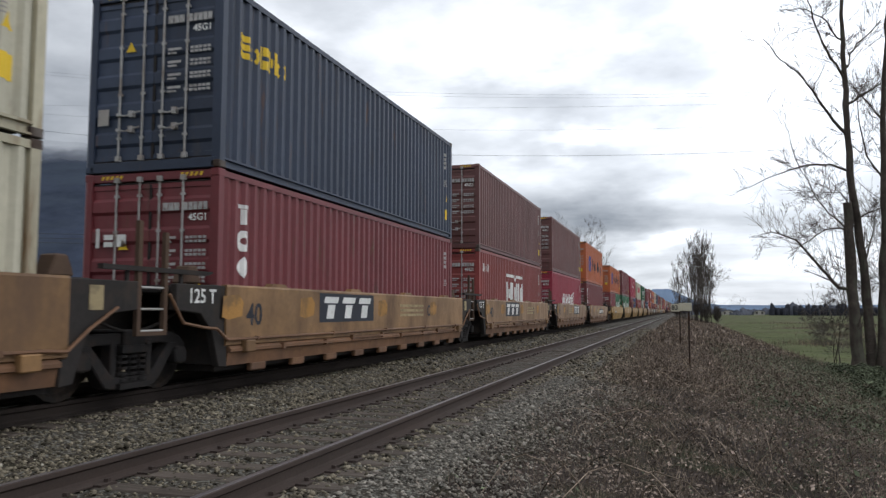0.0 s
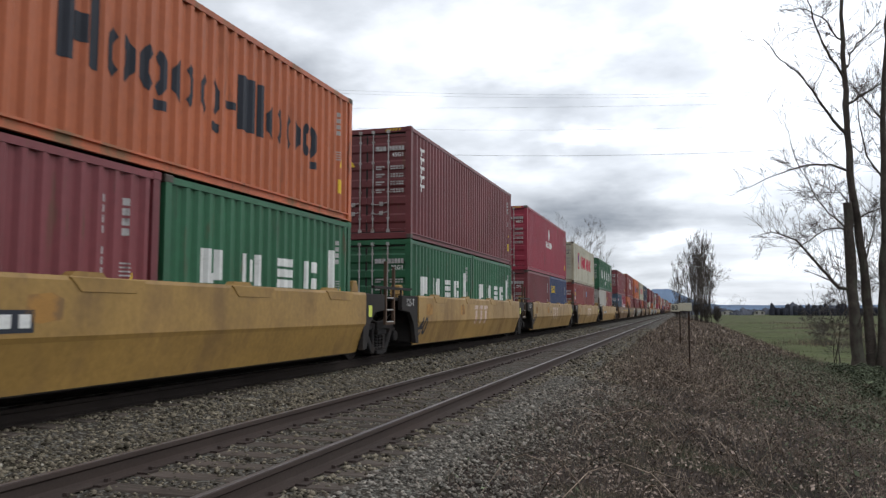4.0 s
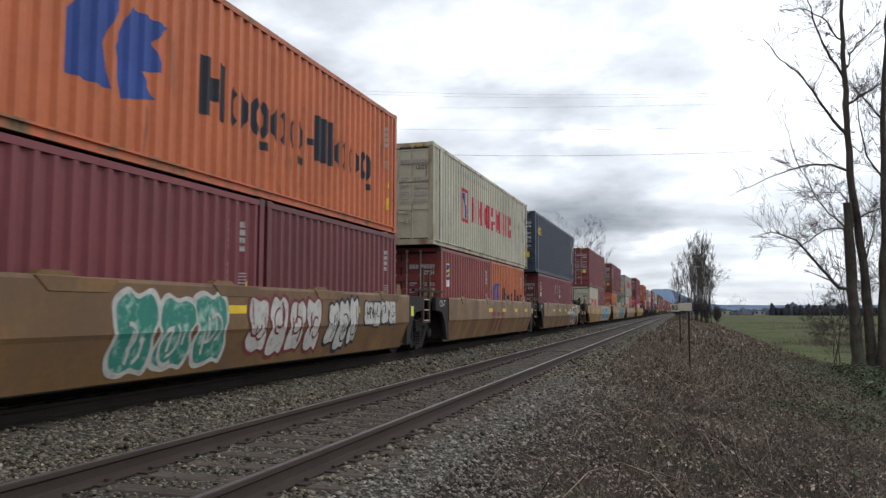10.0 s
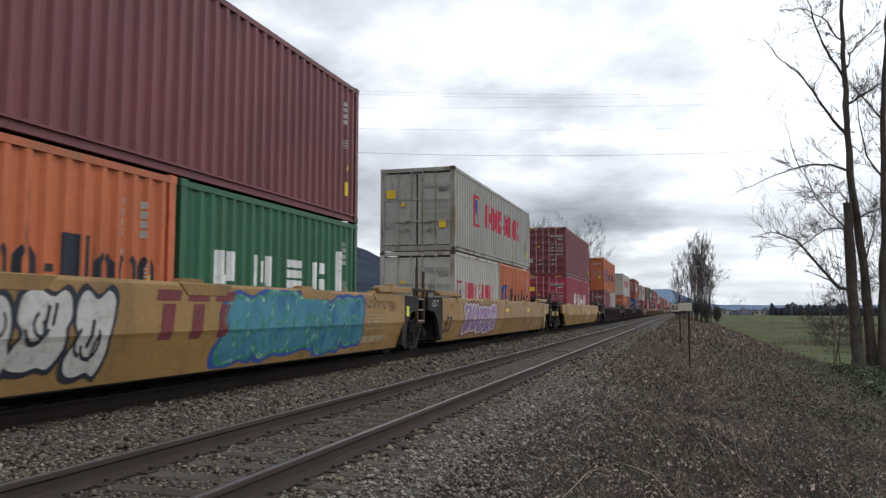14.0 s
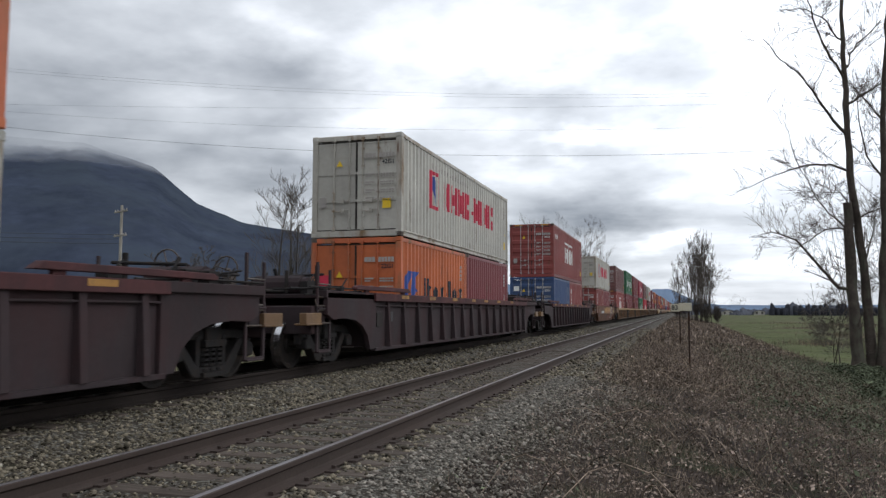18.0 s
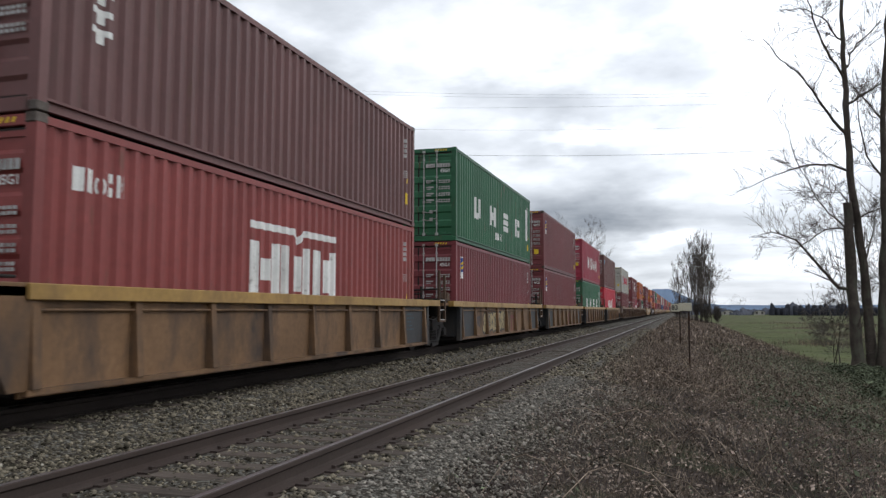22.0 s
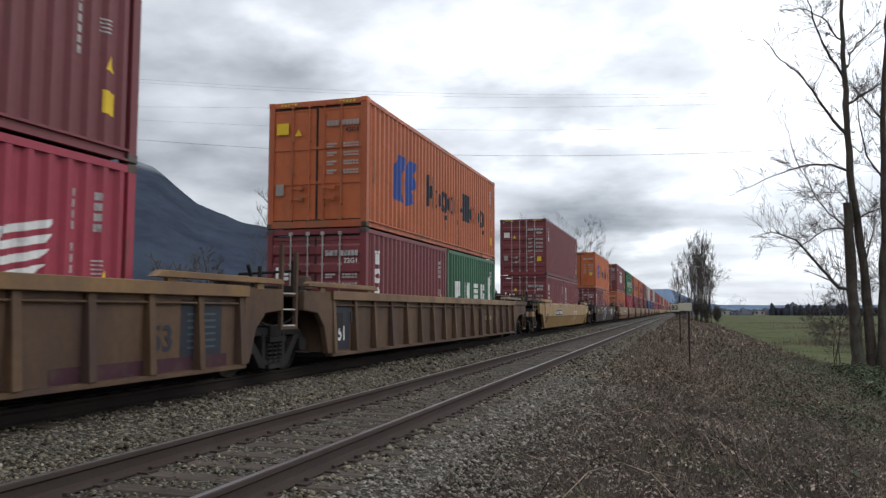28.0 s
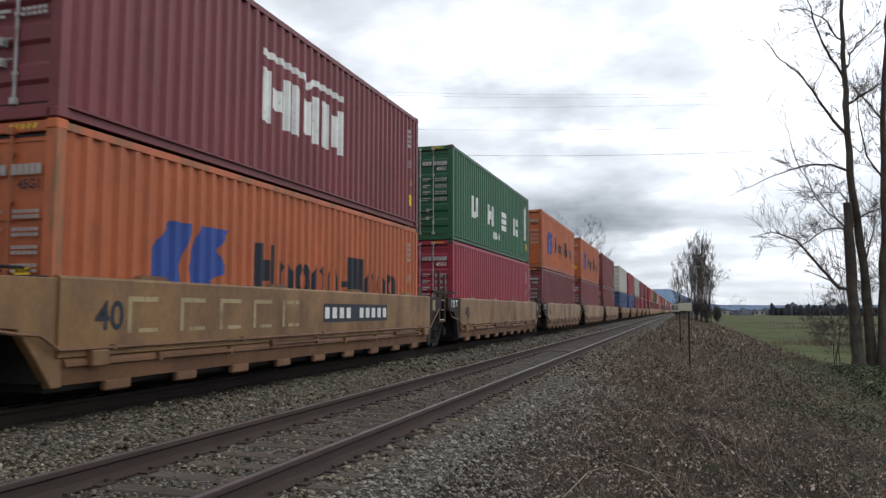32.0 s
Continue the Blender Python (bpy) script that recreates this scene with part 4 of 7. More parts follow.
    if detail > 1:
        pale = colour in ("cream", "white", "grey_white", "orange")
        ink = MARK["grey"] if pale else MARK["code"]
        part("lettering", kept(("notes", height), lambda: plate_mesh(door_codes(rng, height))), ink, c, "small unreadable owner's codes", at=(0, -L2 - .004, 0))["kind"] = "stuff"
        part("lettering", kept(("size_code", length, height), lambda: door_text("42G1" if height < HC and length > 8 else "22G1" if length < 8 else "L5G1" if length > 13 else "45G1", .15)), MARK["dark"] if pale else MARK["white"], c, "stencilled size code", at=(.86, -L2 + .012, height - .73))
        if mark == "tall_word":
            part("emblem", kept("door_blocks", lambda: plate_mesh([(.02, .09, .02, .32), (.17, .34, .03, .11), (.17, .34, .14, .22), (.41, .58, .03, .22)])), MARK["white"], c, "white company mark as plain shapes", at=(-.98, -L2 - .004, height - 1.18))["kind"] = "stuff"
        if rng.random() < .7 and mark != "tall_word":
            part("placard", kept("plate_a", lambda: plate_mesh([(0, .3, 0, .26)])), MARK[rng.choice(["white", "red", "white", "yellow"])], c, "rectangular sticker", at=(-1.0, -L2 - .004, height - rng.choice([.75, .95, 1.2])))
        part("warning_sign", kept("tri", lambda: tri_mesh(.09)), MARK["yellow"], c, "yellow warning triangle", at=(rng.choice([-.45, -.42]), -L2 - .004, height - rng.choice([.8, 1.0, 1.2])))
        part("placard", kept("plate_b", lambda: plate_mesh([(0, .2, 0, .26)])), MARK["grey"], c, "grey data plate", at=(-1.0, -L2 - .004, .75))
        if rng.random() < .55:
            part("placard", kept("plate_c", lambda: plate_mesh([(0, .22, 0, .24)])), MARK["yellow"], c, "yellow caution plate", at=(.72, -L2 - .004, rng.choice([.7, 1.0])))
        if tall:
            for sx in (-1, 1):
                part("hazard_stripe", kept("stripes", lambda: hazard_mesh()), MARK["yellow"], c, "yellow and black height stripes", at=(sx * .72, -L2 + .0165, height - .10))
        notes_m = kept(("side_notes", key), lambda: cut_on_folds(side_notes(length, height), length))
        part("lettering", notes_m, ink, c, "small unreadable codes", at=(HALF_W - .012, 0, 0))["kind"] = "stuff"
        if length > 13:
            part("lettering", lettering("45", .46), MARK["code"] if not pale else MARK["dark"], c, "white size number", at=(HALF_W - .004, L2 - .42, height - .85))
        part("placard", kept(("yellow_plate", key), lambda: cut_on_folds([rect(L2 - .62, L2 - .40, .52, .80)], length)), MARK["yellow"], c, "yellow caution plate", at=(HALF_W - .012, 0, 0))
        part("warning_sign", kept(("side_triangle", key), lambda: cut_on_folds([[(L2 - .60, 1.05), (L2 - .42, 1.05), (L2 - .51, 1.25)]], length)), MARK["yellow"], c, "yellow warning triangle", at=(HALF_W - .012, 0, 0))
    for i, (ink, shapes) in enumerate(emblem(mark, length, height)):
        me = kept(("emblem", mark, key, i), lambda: cut_on_folds(shapes, length, .003 + .003 * i))
        part("emblem", me, MARK[ink], c, "painted company mark", at=(HALF_W - .012, 0, 0))
    return c


def hazard_mesh():
    g = Geo()
    for i in range(5):
        x = -.2 + i * .085
        g.face([(x, 0, 0), (x + .045, 0, 0), (x + .075, 0, .06), (x + .03, 0, .06)])
    return g.mesh("hazard_stripe")


# ---- well cars ----
TOP, LOW = 1.585, 0.36
OUT = 1.50


def skin(kind, z):
    """How far out the near side of a car lies at height z."""
    if kind == "fold":
        return OUT if z > .94 else OUT - .03 * (.94 - z) / .06 if z > .88 else OUT - .03 - .17 * (.88 - z) / (.88 - LOW)
    return OUT if kind == "box" else OUT - .10


def bent_lettering(kind, text, size, y, z, shear=0.0):
    """Lettering centred at (y, z) on the near side of a car, following its fold."""
    bm = bmesh.new()
    bm.from_mesh(lettering(text, size, shear))
    for v in bm.verts:
        v.co.y += y
        v.co.z += z
    for zc in (.94, .88):
        bmesh.ops.bisect_plane(bm, geom=bm.verts[:] + bm.edges[:] + bm.faces[:], plane_co=(0, 0, zc), plane_no=(0, 0, 1))
    for v in bm.verts:
        v.co.x = skin(kind, v.co.z) + .008
    me = bpy.data.meshes.new("lettering")
    bm.to_mesh(me)
    bm.free()
    return me


def bogie_meshes():
    side = Geo()
    # cast truss: upper member, two pillars, sloping legs, lower member
    side.prism([(-1.08, .44), (-1.10, .62), (-.98, .72), (-.80, .78), (.80, .78), (.98, .72), (1.10, .62), (1.08, .44), (.92, .46), (.80, .60), (.62, .64), (-.62, .64), (-.80, .60), (-.92, .46)], "x", -.07, .07)
    side.prism([(-.90, .64), (-.72, .64), (-.34, .25), (.34, .25), (.72, .64), (.90, .64), (.48, .13), (.38, .10), (-.38, .10), (-.48, .13)], "x", -.09, .09)
    for q in (-1, 1):
        side.prism([(q * .27, .16), (q * .38, .16), (q * .38, .70), (q * .27, .70)], "x", -.08, .08)
    m_side = side.mesh("side_frame", bevel=.015)
    nest = Geo()
    for q in (-.17, 0.0, .17):
        nest.rod((0, q, .16), (0, q, .54), .035, 6)
        for k in range(5):
            z = .19 + k * .072
            nest.rod((.02, q, z), (.02, q, z + .034), .078, 9)
    nest.box(-.12, .12, -.28, .28, .10, .17).box(-.13, .13, -.27, .27, .54, .63)
    m_spring = nest.mesh("spring_nest")
    bol = Geo().box(-1.15, 1.15, -.2, .2, .52, .82).rod((0, 0, .8), (0, 0, 1.0), .25, 12).mesh("bolster", bevel=.02)
    prof = [(-.07, .1), (-.07, .17), (-.02, .2), (-.02, .36), (-.07, .40), (-.07, .455), (.06, .448), (.085, .49), (.095, .48), (.095, .40), (.03, .35), (.03, .2), (.08, .16), (.08, .1)]
    ws = Geo()
    for s in (-1, 1):
        ws.lathe([(p * -s, r) for p, r in prof], 0, 22, s * .75, 0)
    ws.rod((-1.05, 0, 0), (1.05, 0, 0), .085, 10)
    for s in (-1, 1):
        ws.rod((s * 1.02, 0, 0), (s * 1.18, 0, 0), .11, 10)
    m_ws = ws.mesh("wheelset")
    tr = Geo()
    tr.lathe([(-p, r) for p, r in ((-.069, .4575), (.058, .4515))], 0, 22, .75, 0)
    box = Geo().prism([(-.12, .36), (.12, .36), (.14, .50), (.08, .58), (-.08, .58), (-.14, .50)], "x", -.1, .12).mesh("axle_box", bevel=.02)
    return m_side, m_spring, bol, m_ws, tr.mesh("tread"), box


WHEELSETS = []
R_WHEEL, AXLE = 0.457, 0.90


def bogie(parent, y, full=True):
    side, spring, bol, ws, tread, box = kept("bogie", bogie_meshes)
    b = part("bogie", bol, BOGIE_M, parent, "dark cast-iron wheel truck", at=(0, y, RISE))
    for s in (-1, 1):
        part("side_frame", side, BOGIE_M, b, at=(s * 1.03, 0, 0))
        if full and s > 0:
            part("spring_nest", spring, BOGIE_M, b, at=(s * 1.06, 0, 0))
            for q in (-1, 1):
                part("axle_box", box, BOGIE_M, b, at=(s * 1.07, q * AXLE, 0))
    for q in (-1, 1):
        w = part("wheelset", ws, [WHEEL_M], b, "steel wheels on an axle", at=(0, q * AXLE, R_WHEEL))
        if full:
            part("tread", tread, TREAD_M, w, "polished wheel treads")
        WHEELSETS.append((w, q))
    return b


def shell_mesh(kind, half, side):
    """The side of a well, as a thick plate. kind: box, fold or ribs."""
    g = Geo()
    if kind == "fold":
        outer = [(OUT - .02, TOP), (OUT, TOP - .05), (OUT, .94), (OUT - .03, .88), (OUT - .20, LOW)]
        inner = [(OUT - .26, LOW), (OUT - .10, .88), (OUT - .10, TOP)]
        poly = outer + inner
        n = len(poly)
        # ends lean inwards towards the bottom
        def yy(z, s):
            return s * (half - max(0.0, (1.0 - z)) * 0.10)
        base = len(g.v)
        for s in (-1, 1):
            for x, z in poly:
                g.v.append((x, yy(z, s), z))
        for i in range(n):
            j = (i + 1) % n
            g.f.append((base + i, base + j, base + n + j, base + n + i))
            g.mi.append(0)
        g.f += [tuple(range(base, base + n)), tuple(range(base + n, base + 2 * n))]
        g.mi += [0, 0]
    elif kind == "box":
        g.prism([(OUT - .02, TOP), (OUT, TOP - .03), (OUT, .72), (OUT - .04, .70), (OUT - .10, .70), (OUT - .10, TOP)], "y", -half, half)
    else:
        g.prism([(OUT - .10, TOP - .06), (OUT - .10, LOW + .02), (OUT - .14, LOW + .02), (OUT - .14, TOP - .06)], "y", -half, half)
    me = g.mesh("side_sheet")
    return me


def well_car(kind, half, y_near, y_far, near, far, colours, seed=0, number="", ribs=0, top=None, full=True):
    """One unit of a well car. half: of the well; near, far: its ends, 'joint' or 'coupler'; y_near, y_far: where it meets its neighbours.
    Origin below the middle of the well at rail height."""
    main, low, end_c, flange = (CAR[k] for k in colours)
    said = {"box": "flat-sided", "fold": "fold-sided", "ribs": "ribbed"}[kind]
    tone = {"tan": "weathered tan", "yellow": "yellow", "mustard": "mustard-yellow", "brown": "dark brown", "rust": "rust-brown", "slate": "dark grey-brown", "gold": "dull golden-yellow", "umber": "rusty umber-brown", "ochre": "grimy ochre-brown"}[colours[0]]
    car = thing("well_car", f"{tone} {said} steel well car carrying stacked containers", "railway car", "cars of the train")
    rng = random.Random(seed)
    top = top or TOP
    dz = top - TOP
    for s in (1, -1):
        key = (kind, half)
        part("side_sheet", kept(("shell", key), lambda: shell_mesh(kind, half, 1)), main, car, at=pose(0, 0, dz * .5 if kind == "ribs" else 0, 0, 0, 0 if s > 0 else 180))
        if kind == "box":
            part("bottom_sill", kept(("sill", key), lambda: Geo().prism([(OUT - .02, .70), (OUT + .02, .66), (OUT + .02, .62), (OUT - .03, .60), (OUT - .06, .42), (OUT - .16, .42), (OUT - .16, .70)], "y", -half + .1, half - .1).mesh("bottom_sill")), low, car, at=pose(0, 0, 0, 0, 0, 0 if s > 0 else 180))
            if s > 0 and full:
                for i in range(9):
                    part("foot_block", kept("foot_block", lambda: Geo().box(OUT - .14, OUT - .05, -.22, .22, .30, .43).mesh("foot_block", bevel=.02)), low, car, at=(0, -half + 1.0 + i * (2 * half - 2) / 8, 0))
                for i in range(4):
                    y = -half + 2.4 + i * (2 * half - 4.2) / 3
                    part("grab_ledge", kept("ledge", lambda: Geo().box(OUT + .02, OUT + .06, -.8, .8, .63, .67).box(OUT - .01, OUT + .06, -.82, -.76, .60, .70).box(OUT - .01, OUT + .06, .76, .82, .60, .70).mesh("grab_ledge")), low, car, at=(0, y, 0.045 * (i % 2)))
                part("jacking_pad", kept("jack", lambda: Geo().box(OUT - .02, OUT + .09, -.13, .13, .60, .78).mesh("jacking_pad", bevel=.015)), main, car, at=(0, -half + .55, 0))
                part("jacking_pad", kept("jack", None), main, car, at=(0, half - .55, 0))
        if kind == "ribs":
            part("top_flange", kept(("flange", half), lambda: Geo().box(OUT - .15, OUT + .02, -half - .02, half + .02, TOP - .17, TOP).mesh("top_flange", bevel=.008)), flange, car, at=pose(0, 0, dz, 0, 0, 0 if s > 0 else 180))
            part("bottom_sill", kept(("low_flange", half), lambda: Geo().box(OUT - .16, OUT - .0, -half + .02, half - .02, LOW, LOW + .06).mesh("bottom_sill")), main, car, at=pose(0, 0, 0, 0, 0, 0 if s > 0 else 180))
            if s > 0:
                rib = kept(("rib", round(dz, 2)), lambda: Geo().prism([(OUT - .10, LOW + .06), (OUT + .03, LOW + .06), (OUT - .03, TOP + dz - .17), (OUT - .10, TOP + dz - .17)], "y", -.06, .06).mesh("rib", bevel=.006))
                for i in range(ribs):
                    y = -half + .87 + i * 1.035 if ribs == 16 else -half + .12 + i * (2 * half - .24) / (ribs - 1)
                    part("rib", rib, main, car, at=(0, y, 0))
                part("conduit", kept(("conduit", half), lambda: Geo().rod((OUT - .06, -half + .1, TOP - .27), (OUT - .06, half - .1, TOP - .27), .018, 6).mesh("conduit")), main, car, at=(0, 0, dz))
        elif s > 0 and full:
            n = 4 if half < 7 else 5
            for i in range(n):
                y = -half + (i + .5) * 2 * half / n
                part("guide", kept("guide", lambda: Geo().prism([(-.28, 0), (.28, 0), (.2, .055), (-.2, .055)], "x", OUT - .16, OUT - .03).mesh("guide")), main, car, at=(0, y, TOP))
                if kind == "fold":
                    part("guide_plate", kept("guide_plate", lambda: Geo().prism([(-.62, TOP - .01), (.62, TOP - .01), (.44, TOP - .17), (-.44, TOP - .17)], "x", OUT - .03, OUT + .012).mesh("guide_plate", bevel=.004)), main, car, at=(0, y + .3, 0))
    part("well_floor", kept(("floor", half), lambda: Geo().box(-1.28, 1.28, -half + .05, half - .05, .34, .42).box(-1.2, -1.0, -half, half, .42, .44).box(1.0, 1.2, -half, half, .42, .44).mesh("well_floor")), CAR["dark"], car)
    for s, kind_end, reach in ((-1, near, y_near), (1, far, y_far)):
        flip = 0 if s > 0 else 180
        room = reach - half
        t_y = reach if kind_end == "joint" else half + 1.55
        # end cheek beside the truck, sloped below
        long = kind_end == "coupler"
        if long:
            cheek = kept(("cheek_arch", round(room, 1), round(dz, 2)), lambda: Geo().prism([(-.10, TOP + dz - .03), (room - 1.2, TOP + dz - .03), (room - 1.2, 1.14), (room - 1.45, 1.04), (1.5, 1.06), (1.0, 1.02), (.62, .90), (.36, .70), (.20, .40), (-.10, .40)], "x", OUT - .14, OUT - .04).box(OUT - .14, OUT + .02, -.1, room - 1.15, TOP + dz - .14, TOP + dz + .004).mesh("end_cheek", bevel=.008)) if kind == "ribs" and room > 3 else kept(("cheek_long", round(dz, 2)), lambda: Geo().prism([(-.10, TOP + dz - .03), (1.30, TOP + dz - .03), (1.30, 1.08), (.50, 1.02), (.28, .74), (.04, .40), (-.10, .40)], "x", OUT - .14, OUT - .02).mesh("end_cheek", bevel=.01))
        else:
            cheek = kept(("cheek", round(dz, 2)), lambda: Geo().prism([(-.02, TOP + dz - .02), (1.12, TOP + dz - .02), (1.12, 1.22), (.58, 1.17), (.30, .92), (.12, .42), (-.08, .40)], "x", OUT - .14, OUT - .03).mesh("end_cheek", bevel=.01))
        shelf = colours[0] == "umber" and not long
        for q in ((1, -1) if not shelf else ()):
            at = pose(0, s * half, 0, 0, 0, flip) if q * s > 0 else pose(0, s * half, 0, 0, 0, flip) @ pose(-2 * OUT + .17, 0, 0)
            part("end_cheek", cheek, main if long else end_c, car, at=at)
        if shelf:
            for q in (1, -1):
                part("end_flange", kept(("end_flange", round(room, 2)), lambda: Geo().box(-.15, .02, .02, min(room - .32, 1.0), TOP - .16, TOP).mesh("end_flange", bevel=.008)), flange, car, "yellow shelf over the truck", at=pose(q * OUT if q * s > 0 else q * (OUT - .13), s * half, dz, 0, 0, flip))
                part("end_post", kept("end_post", lambda: Geo().box(-.15, -.02, .02, .16, .42, TOP - .16).mesh("end_post", bevel=.008)), CAR["sheet"], car, at=pose(q * OUT if q * s > 0 else q * (OUT - .17), s * half, dz, 0, 0, flip))
            part("end_sheet", kept("end_sheet", lambda: Geo().box(OUT - .10, OUT - .086, 0, 1.44, LOW + .07, TOP - .28).mesh("end_sheet")), CAR["sheet"], car, "dark grey end panel with faint writing", at=(0, -half + .18 if s < 0 else half - 1.62, 0))
            painted_lines = kept("faint_lines", lambda: plate_mesh([(0, .5 - .1 * (k % 3), .09 * k, .09 * k + .03) for k in range(5)]))
            if s > 0:
                part("lettering", painted_lines, MARK["slate"], car, "lines of small writing", at=pose(OUT - .080, half - 1.35, .75, 0, 0, 90))["kind"] = "stuff"
            else:
                part("lettering", lettering("125-T", .19), MARK["slate"], car, "faint stencilled mark", at=(OUT - .080, -half + .85, .72))
                part("lettering", lettering("40", .52), MARK["dark"], car, "stencilled size number", at=(OUT - .093, -half + 2.2, .84))
        if full and s < 0 and not long:
            if kind != "ribs":
                part("lettering", lettering("125 T" if kind == "box" else "125-T", .27 if kind == "box" else .24), MARK["white" if kind == "box" else "code"], car, "stencilled mark on the end panel", at=(OUT - .022, -half - .56, 1.40))
        if full and kind == "box" and s > 0 and not long:
            part("placard", kept("pale_label", lambda: Geo().box(0, .006, -.11, .11, -.14, .14).mesh("placard")), MARK["sand"], car, "weathered pale label", at=(OUT - .028, half + .42, 1.36))
        if full and s > 0 and kind == "fold":
            part("reflector", kept("reflector", lambda: Geo().box(0, .006, -.09, .09, -.12, .12).mesh("reflector")), MARK["lime"], car, "yellow-green reflective label", at=(OUT - .03 if not long else OUT - .02, half + .30, 1.20))
        part("bulkhead", kept(("bulk", round(dz, 2)), lambda: Geo().box(-1.4, 1.4, .02, .10, .45, TOP + dz - .12).mesh("bulkhead")), end_c, car, at=pose(0, s * half, 0, 0, 0, flip))
        beam = kept(("beam", round(room, 2), kind_end), lambda: Geo().prism([(.05, .78), (room - .05, .92), (room - .05, 1.18), (.05, 1.34)], "x", -.42, .42).mesh("end_beam", bevel=.02))
        part("end_beam", beam, end_c, car, at=pose(0, s * half, 0, 0, 0, flip))
        deck_l = min(room - .12, 2.3) if kind_end == "coupler" else room - .18
        deck = kept(("deck", round(deck_l, 2), round(dz, 2)), lambda: Geo().box(-1.36, 1.36, .1, deck_l, TOP + dz - .14, TOP + dz - .06).box(-1.45, 1.45, .1, .34, TOP + dz - .06, TOP + dz - .01).mesh("end_platform", bevel=.01))
        part("end_platform", deck, CAR["dark"] if kind != "ribs" else main, car, at=pose(0, s * half, 0, 0, 0, flip))
        if not full:
            if s < 0 or kind_end == "coupler":
                bogie(car, s * t_y, False)
            continue
        if kind_end == "coupler":
            part("coupler", kept("coupler", lambda: Geo().box(-.12, .12, 0, .75, .72, .98).prism([(-.2, .6), (.2, .6), (.24, .95), (.1, 1.02), (-.22, .98)], "z", .66, 1.04).mesh("coupler", bevel=.02)), STEEL, car, at=pose(0, s * (reach - .80), 0, 0, 0, flip))
            part("end_sill", kept(("end_sill", kind == "ribs"), lambda: Geo().box(-1.35, 1.35, -.1, .05, .78, 1.3).box(1.0, 1.36, -.5, -.1, .95, 1.30).box(-1.36, -1.0, -.5, -.1, .95, 1.3).mesh("end_sill", bevel=.02)), end_c if kind != "ribs" else main, car, at=pose(0, s * (reach - .85), 0, 0, 0, flip))
            for lx in (1.38, -1.38):
                el = part("end_ladder", kept("end_ladder", end_ladder_mesh), CAR["post"] if colours[0] not in ("brown", "slate", "umber", "ochre") else end_c, car, "upright end ladder", at=(lx, s * (reach - .95) - (.52 if s > 0 else 0), 0))
                for i in range(4 if lx > 0 else 0):
                    part("rung", kept("rung", None) if "rung" in STORE else kept("rung", lambda: Geo().rod((.01, 0, 0), (.01, .52, 0), .016, 6).mesh("rung")), STEEL, el, at=(0, 0, .98 + i * .24))
            part("step_plate", kept("step_plate", lambda: Geo().box(1.30, 1.44, -.30, .30, .98, 1.17).box(1.20, 1.46, -.30, .30, .95, .985).mesh("step_plate", bevel=.01)), main if colours[0] != "brown" else CAR["mustard"], car, at=(0, s * (reach - .72), 0))
            part("brake_gear", kept("brake_gear", gear_mesh), BOGIE_M, car, "grimy brake rigging on the end deck", at=pose(.2, s * (reach - 1.9), TOP + dz - .1, 0, 0, flip))
            part("deck_pipes", kept("deck_pipes", deck_pipes), BOGIE_M, car, "grimy air pipes over the end deck", at=(0, s * (reach - 2.1), TOP + dz - .06))
            part("hand_rail", kept("hand_rail", lambda: Geo().rod((1.40, -1.0, 1.30), (1.40, .9, 1.30), .014, 6).rod((1.40, -1.0, 1.30), (1.36, -1.0, 1.42), .014, 6).rod((1.40, .9, 1.30), (1.36, .9, 1.20), .014, 6).mesh("hand_rail")), STEEL, car, "thin worn hand rail", at=(0, s * (reach - 1.9), 0))
            part("hand_brake", kept("brake", brake_mesh), STEEL, car, "rusty hand-brake wheel on its stand", at=pose(-.5, s * (reach - 1.0), TOP + dz - .1, 0, 0, flip))
            part("reservoir", kept("reservoir", lambda: Geo().rod((-.55, 0, 0), (.45, 0, 0), .19, 12).rod((.45, 0, 0), (.56, 0, 0), .15, 12).mesh("reservoir")), end_c, car, at=(.3, s * (reach - 1.6), TOP + dz + .12))
        elif s < 0:
            lad = part("crossover_ladder", kept("ladder", ladder_mesh), CAR["post"], car, "upright ladder beside the truck", at=(OUT - .14, -reach - .25, 0))
            for i in range(3):
                part("rung", kept("rung", lambda: Geo().rod((.01, 0, 0), (.01, .52, 0), .016, 6).mesh("rung")), GALV, lad, at=(0, 0, .96 + i * .27))
            part("hose", kept("hose", hose_mesh), CAR["dark"], car, at=(1.1, -reach, 1.2))
            part("lock_stand", kept("lock", lock_mesh), main if kind == "fold" else CAR["post"], car, at=(1.02, -half - .30, TOP + dz - .03))
            if kind == "ribs":
                part("brake_gear", kept("brake_gear", gear_mesh), BOGIE_M, car, "grimy brake rigging on the end deck", at=pose(.25, -half - .55, TOP + dz - .08, 0, 0, 180))
            else:
                part("grab_rail", kept(("grab_rail", round(room, 1), round(dz, 2)), lambda: Geo().prism([(-room * 1.6, .11), (-.35, .11), (-.22, .15), (-.22, .17), (-.4, .17), (-room * 1.6, .17)], "x", -.03, .05).box(-.03, .0, -.9, -.84, -.05, .12).box(-.03, 0, -room * 1.3, -room * 1.3 + .06, -.1, .12).mesh("grab_rail")), CAR["dark"], car, at=(OUT - .14, -half, TOP + dz))
        if kind_end == "joint" and s > 0 and kind != "ribs":
            part("lock_stand", kept("lock", lock_mesh), main if kind == "fold" else CAR["post"], car, at=(1.02, half + .25, TOP + dz - .03))
        if s < 0 or kind_end == "coupler":
            bogie(car, s * t_y)
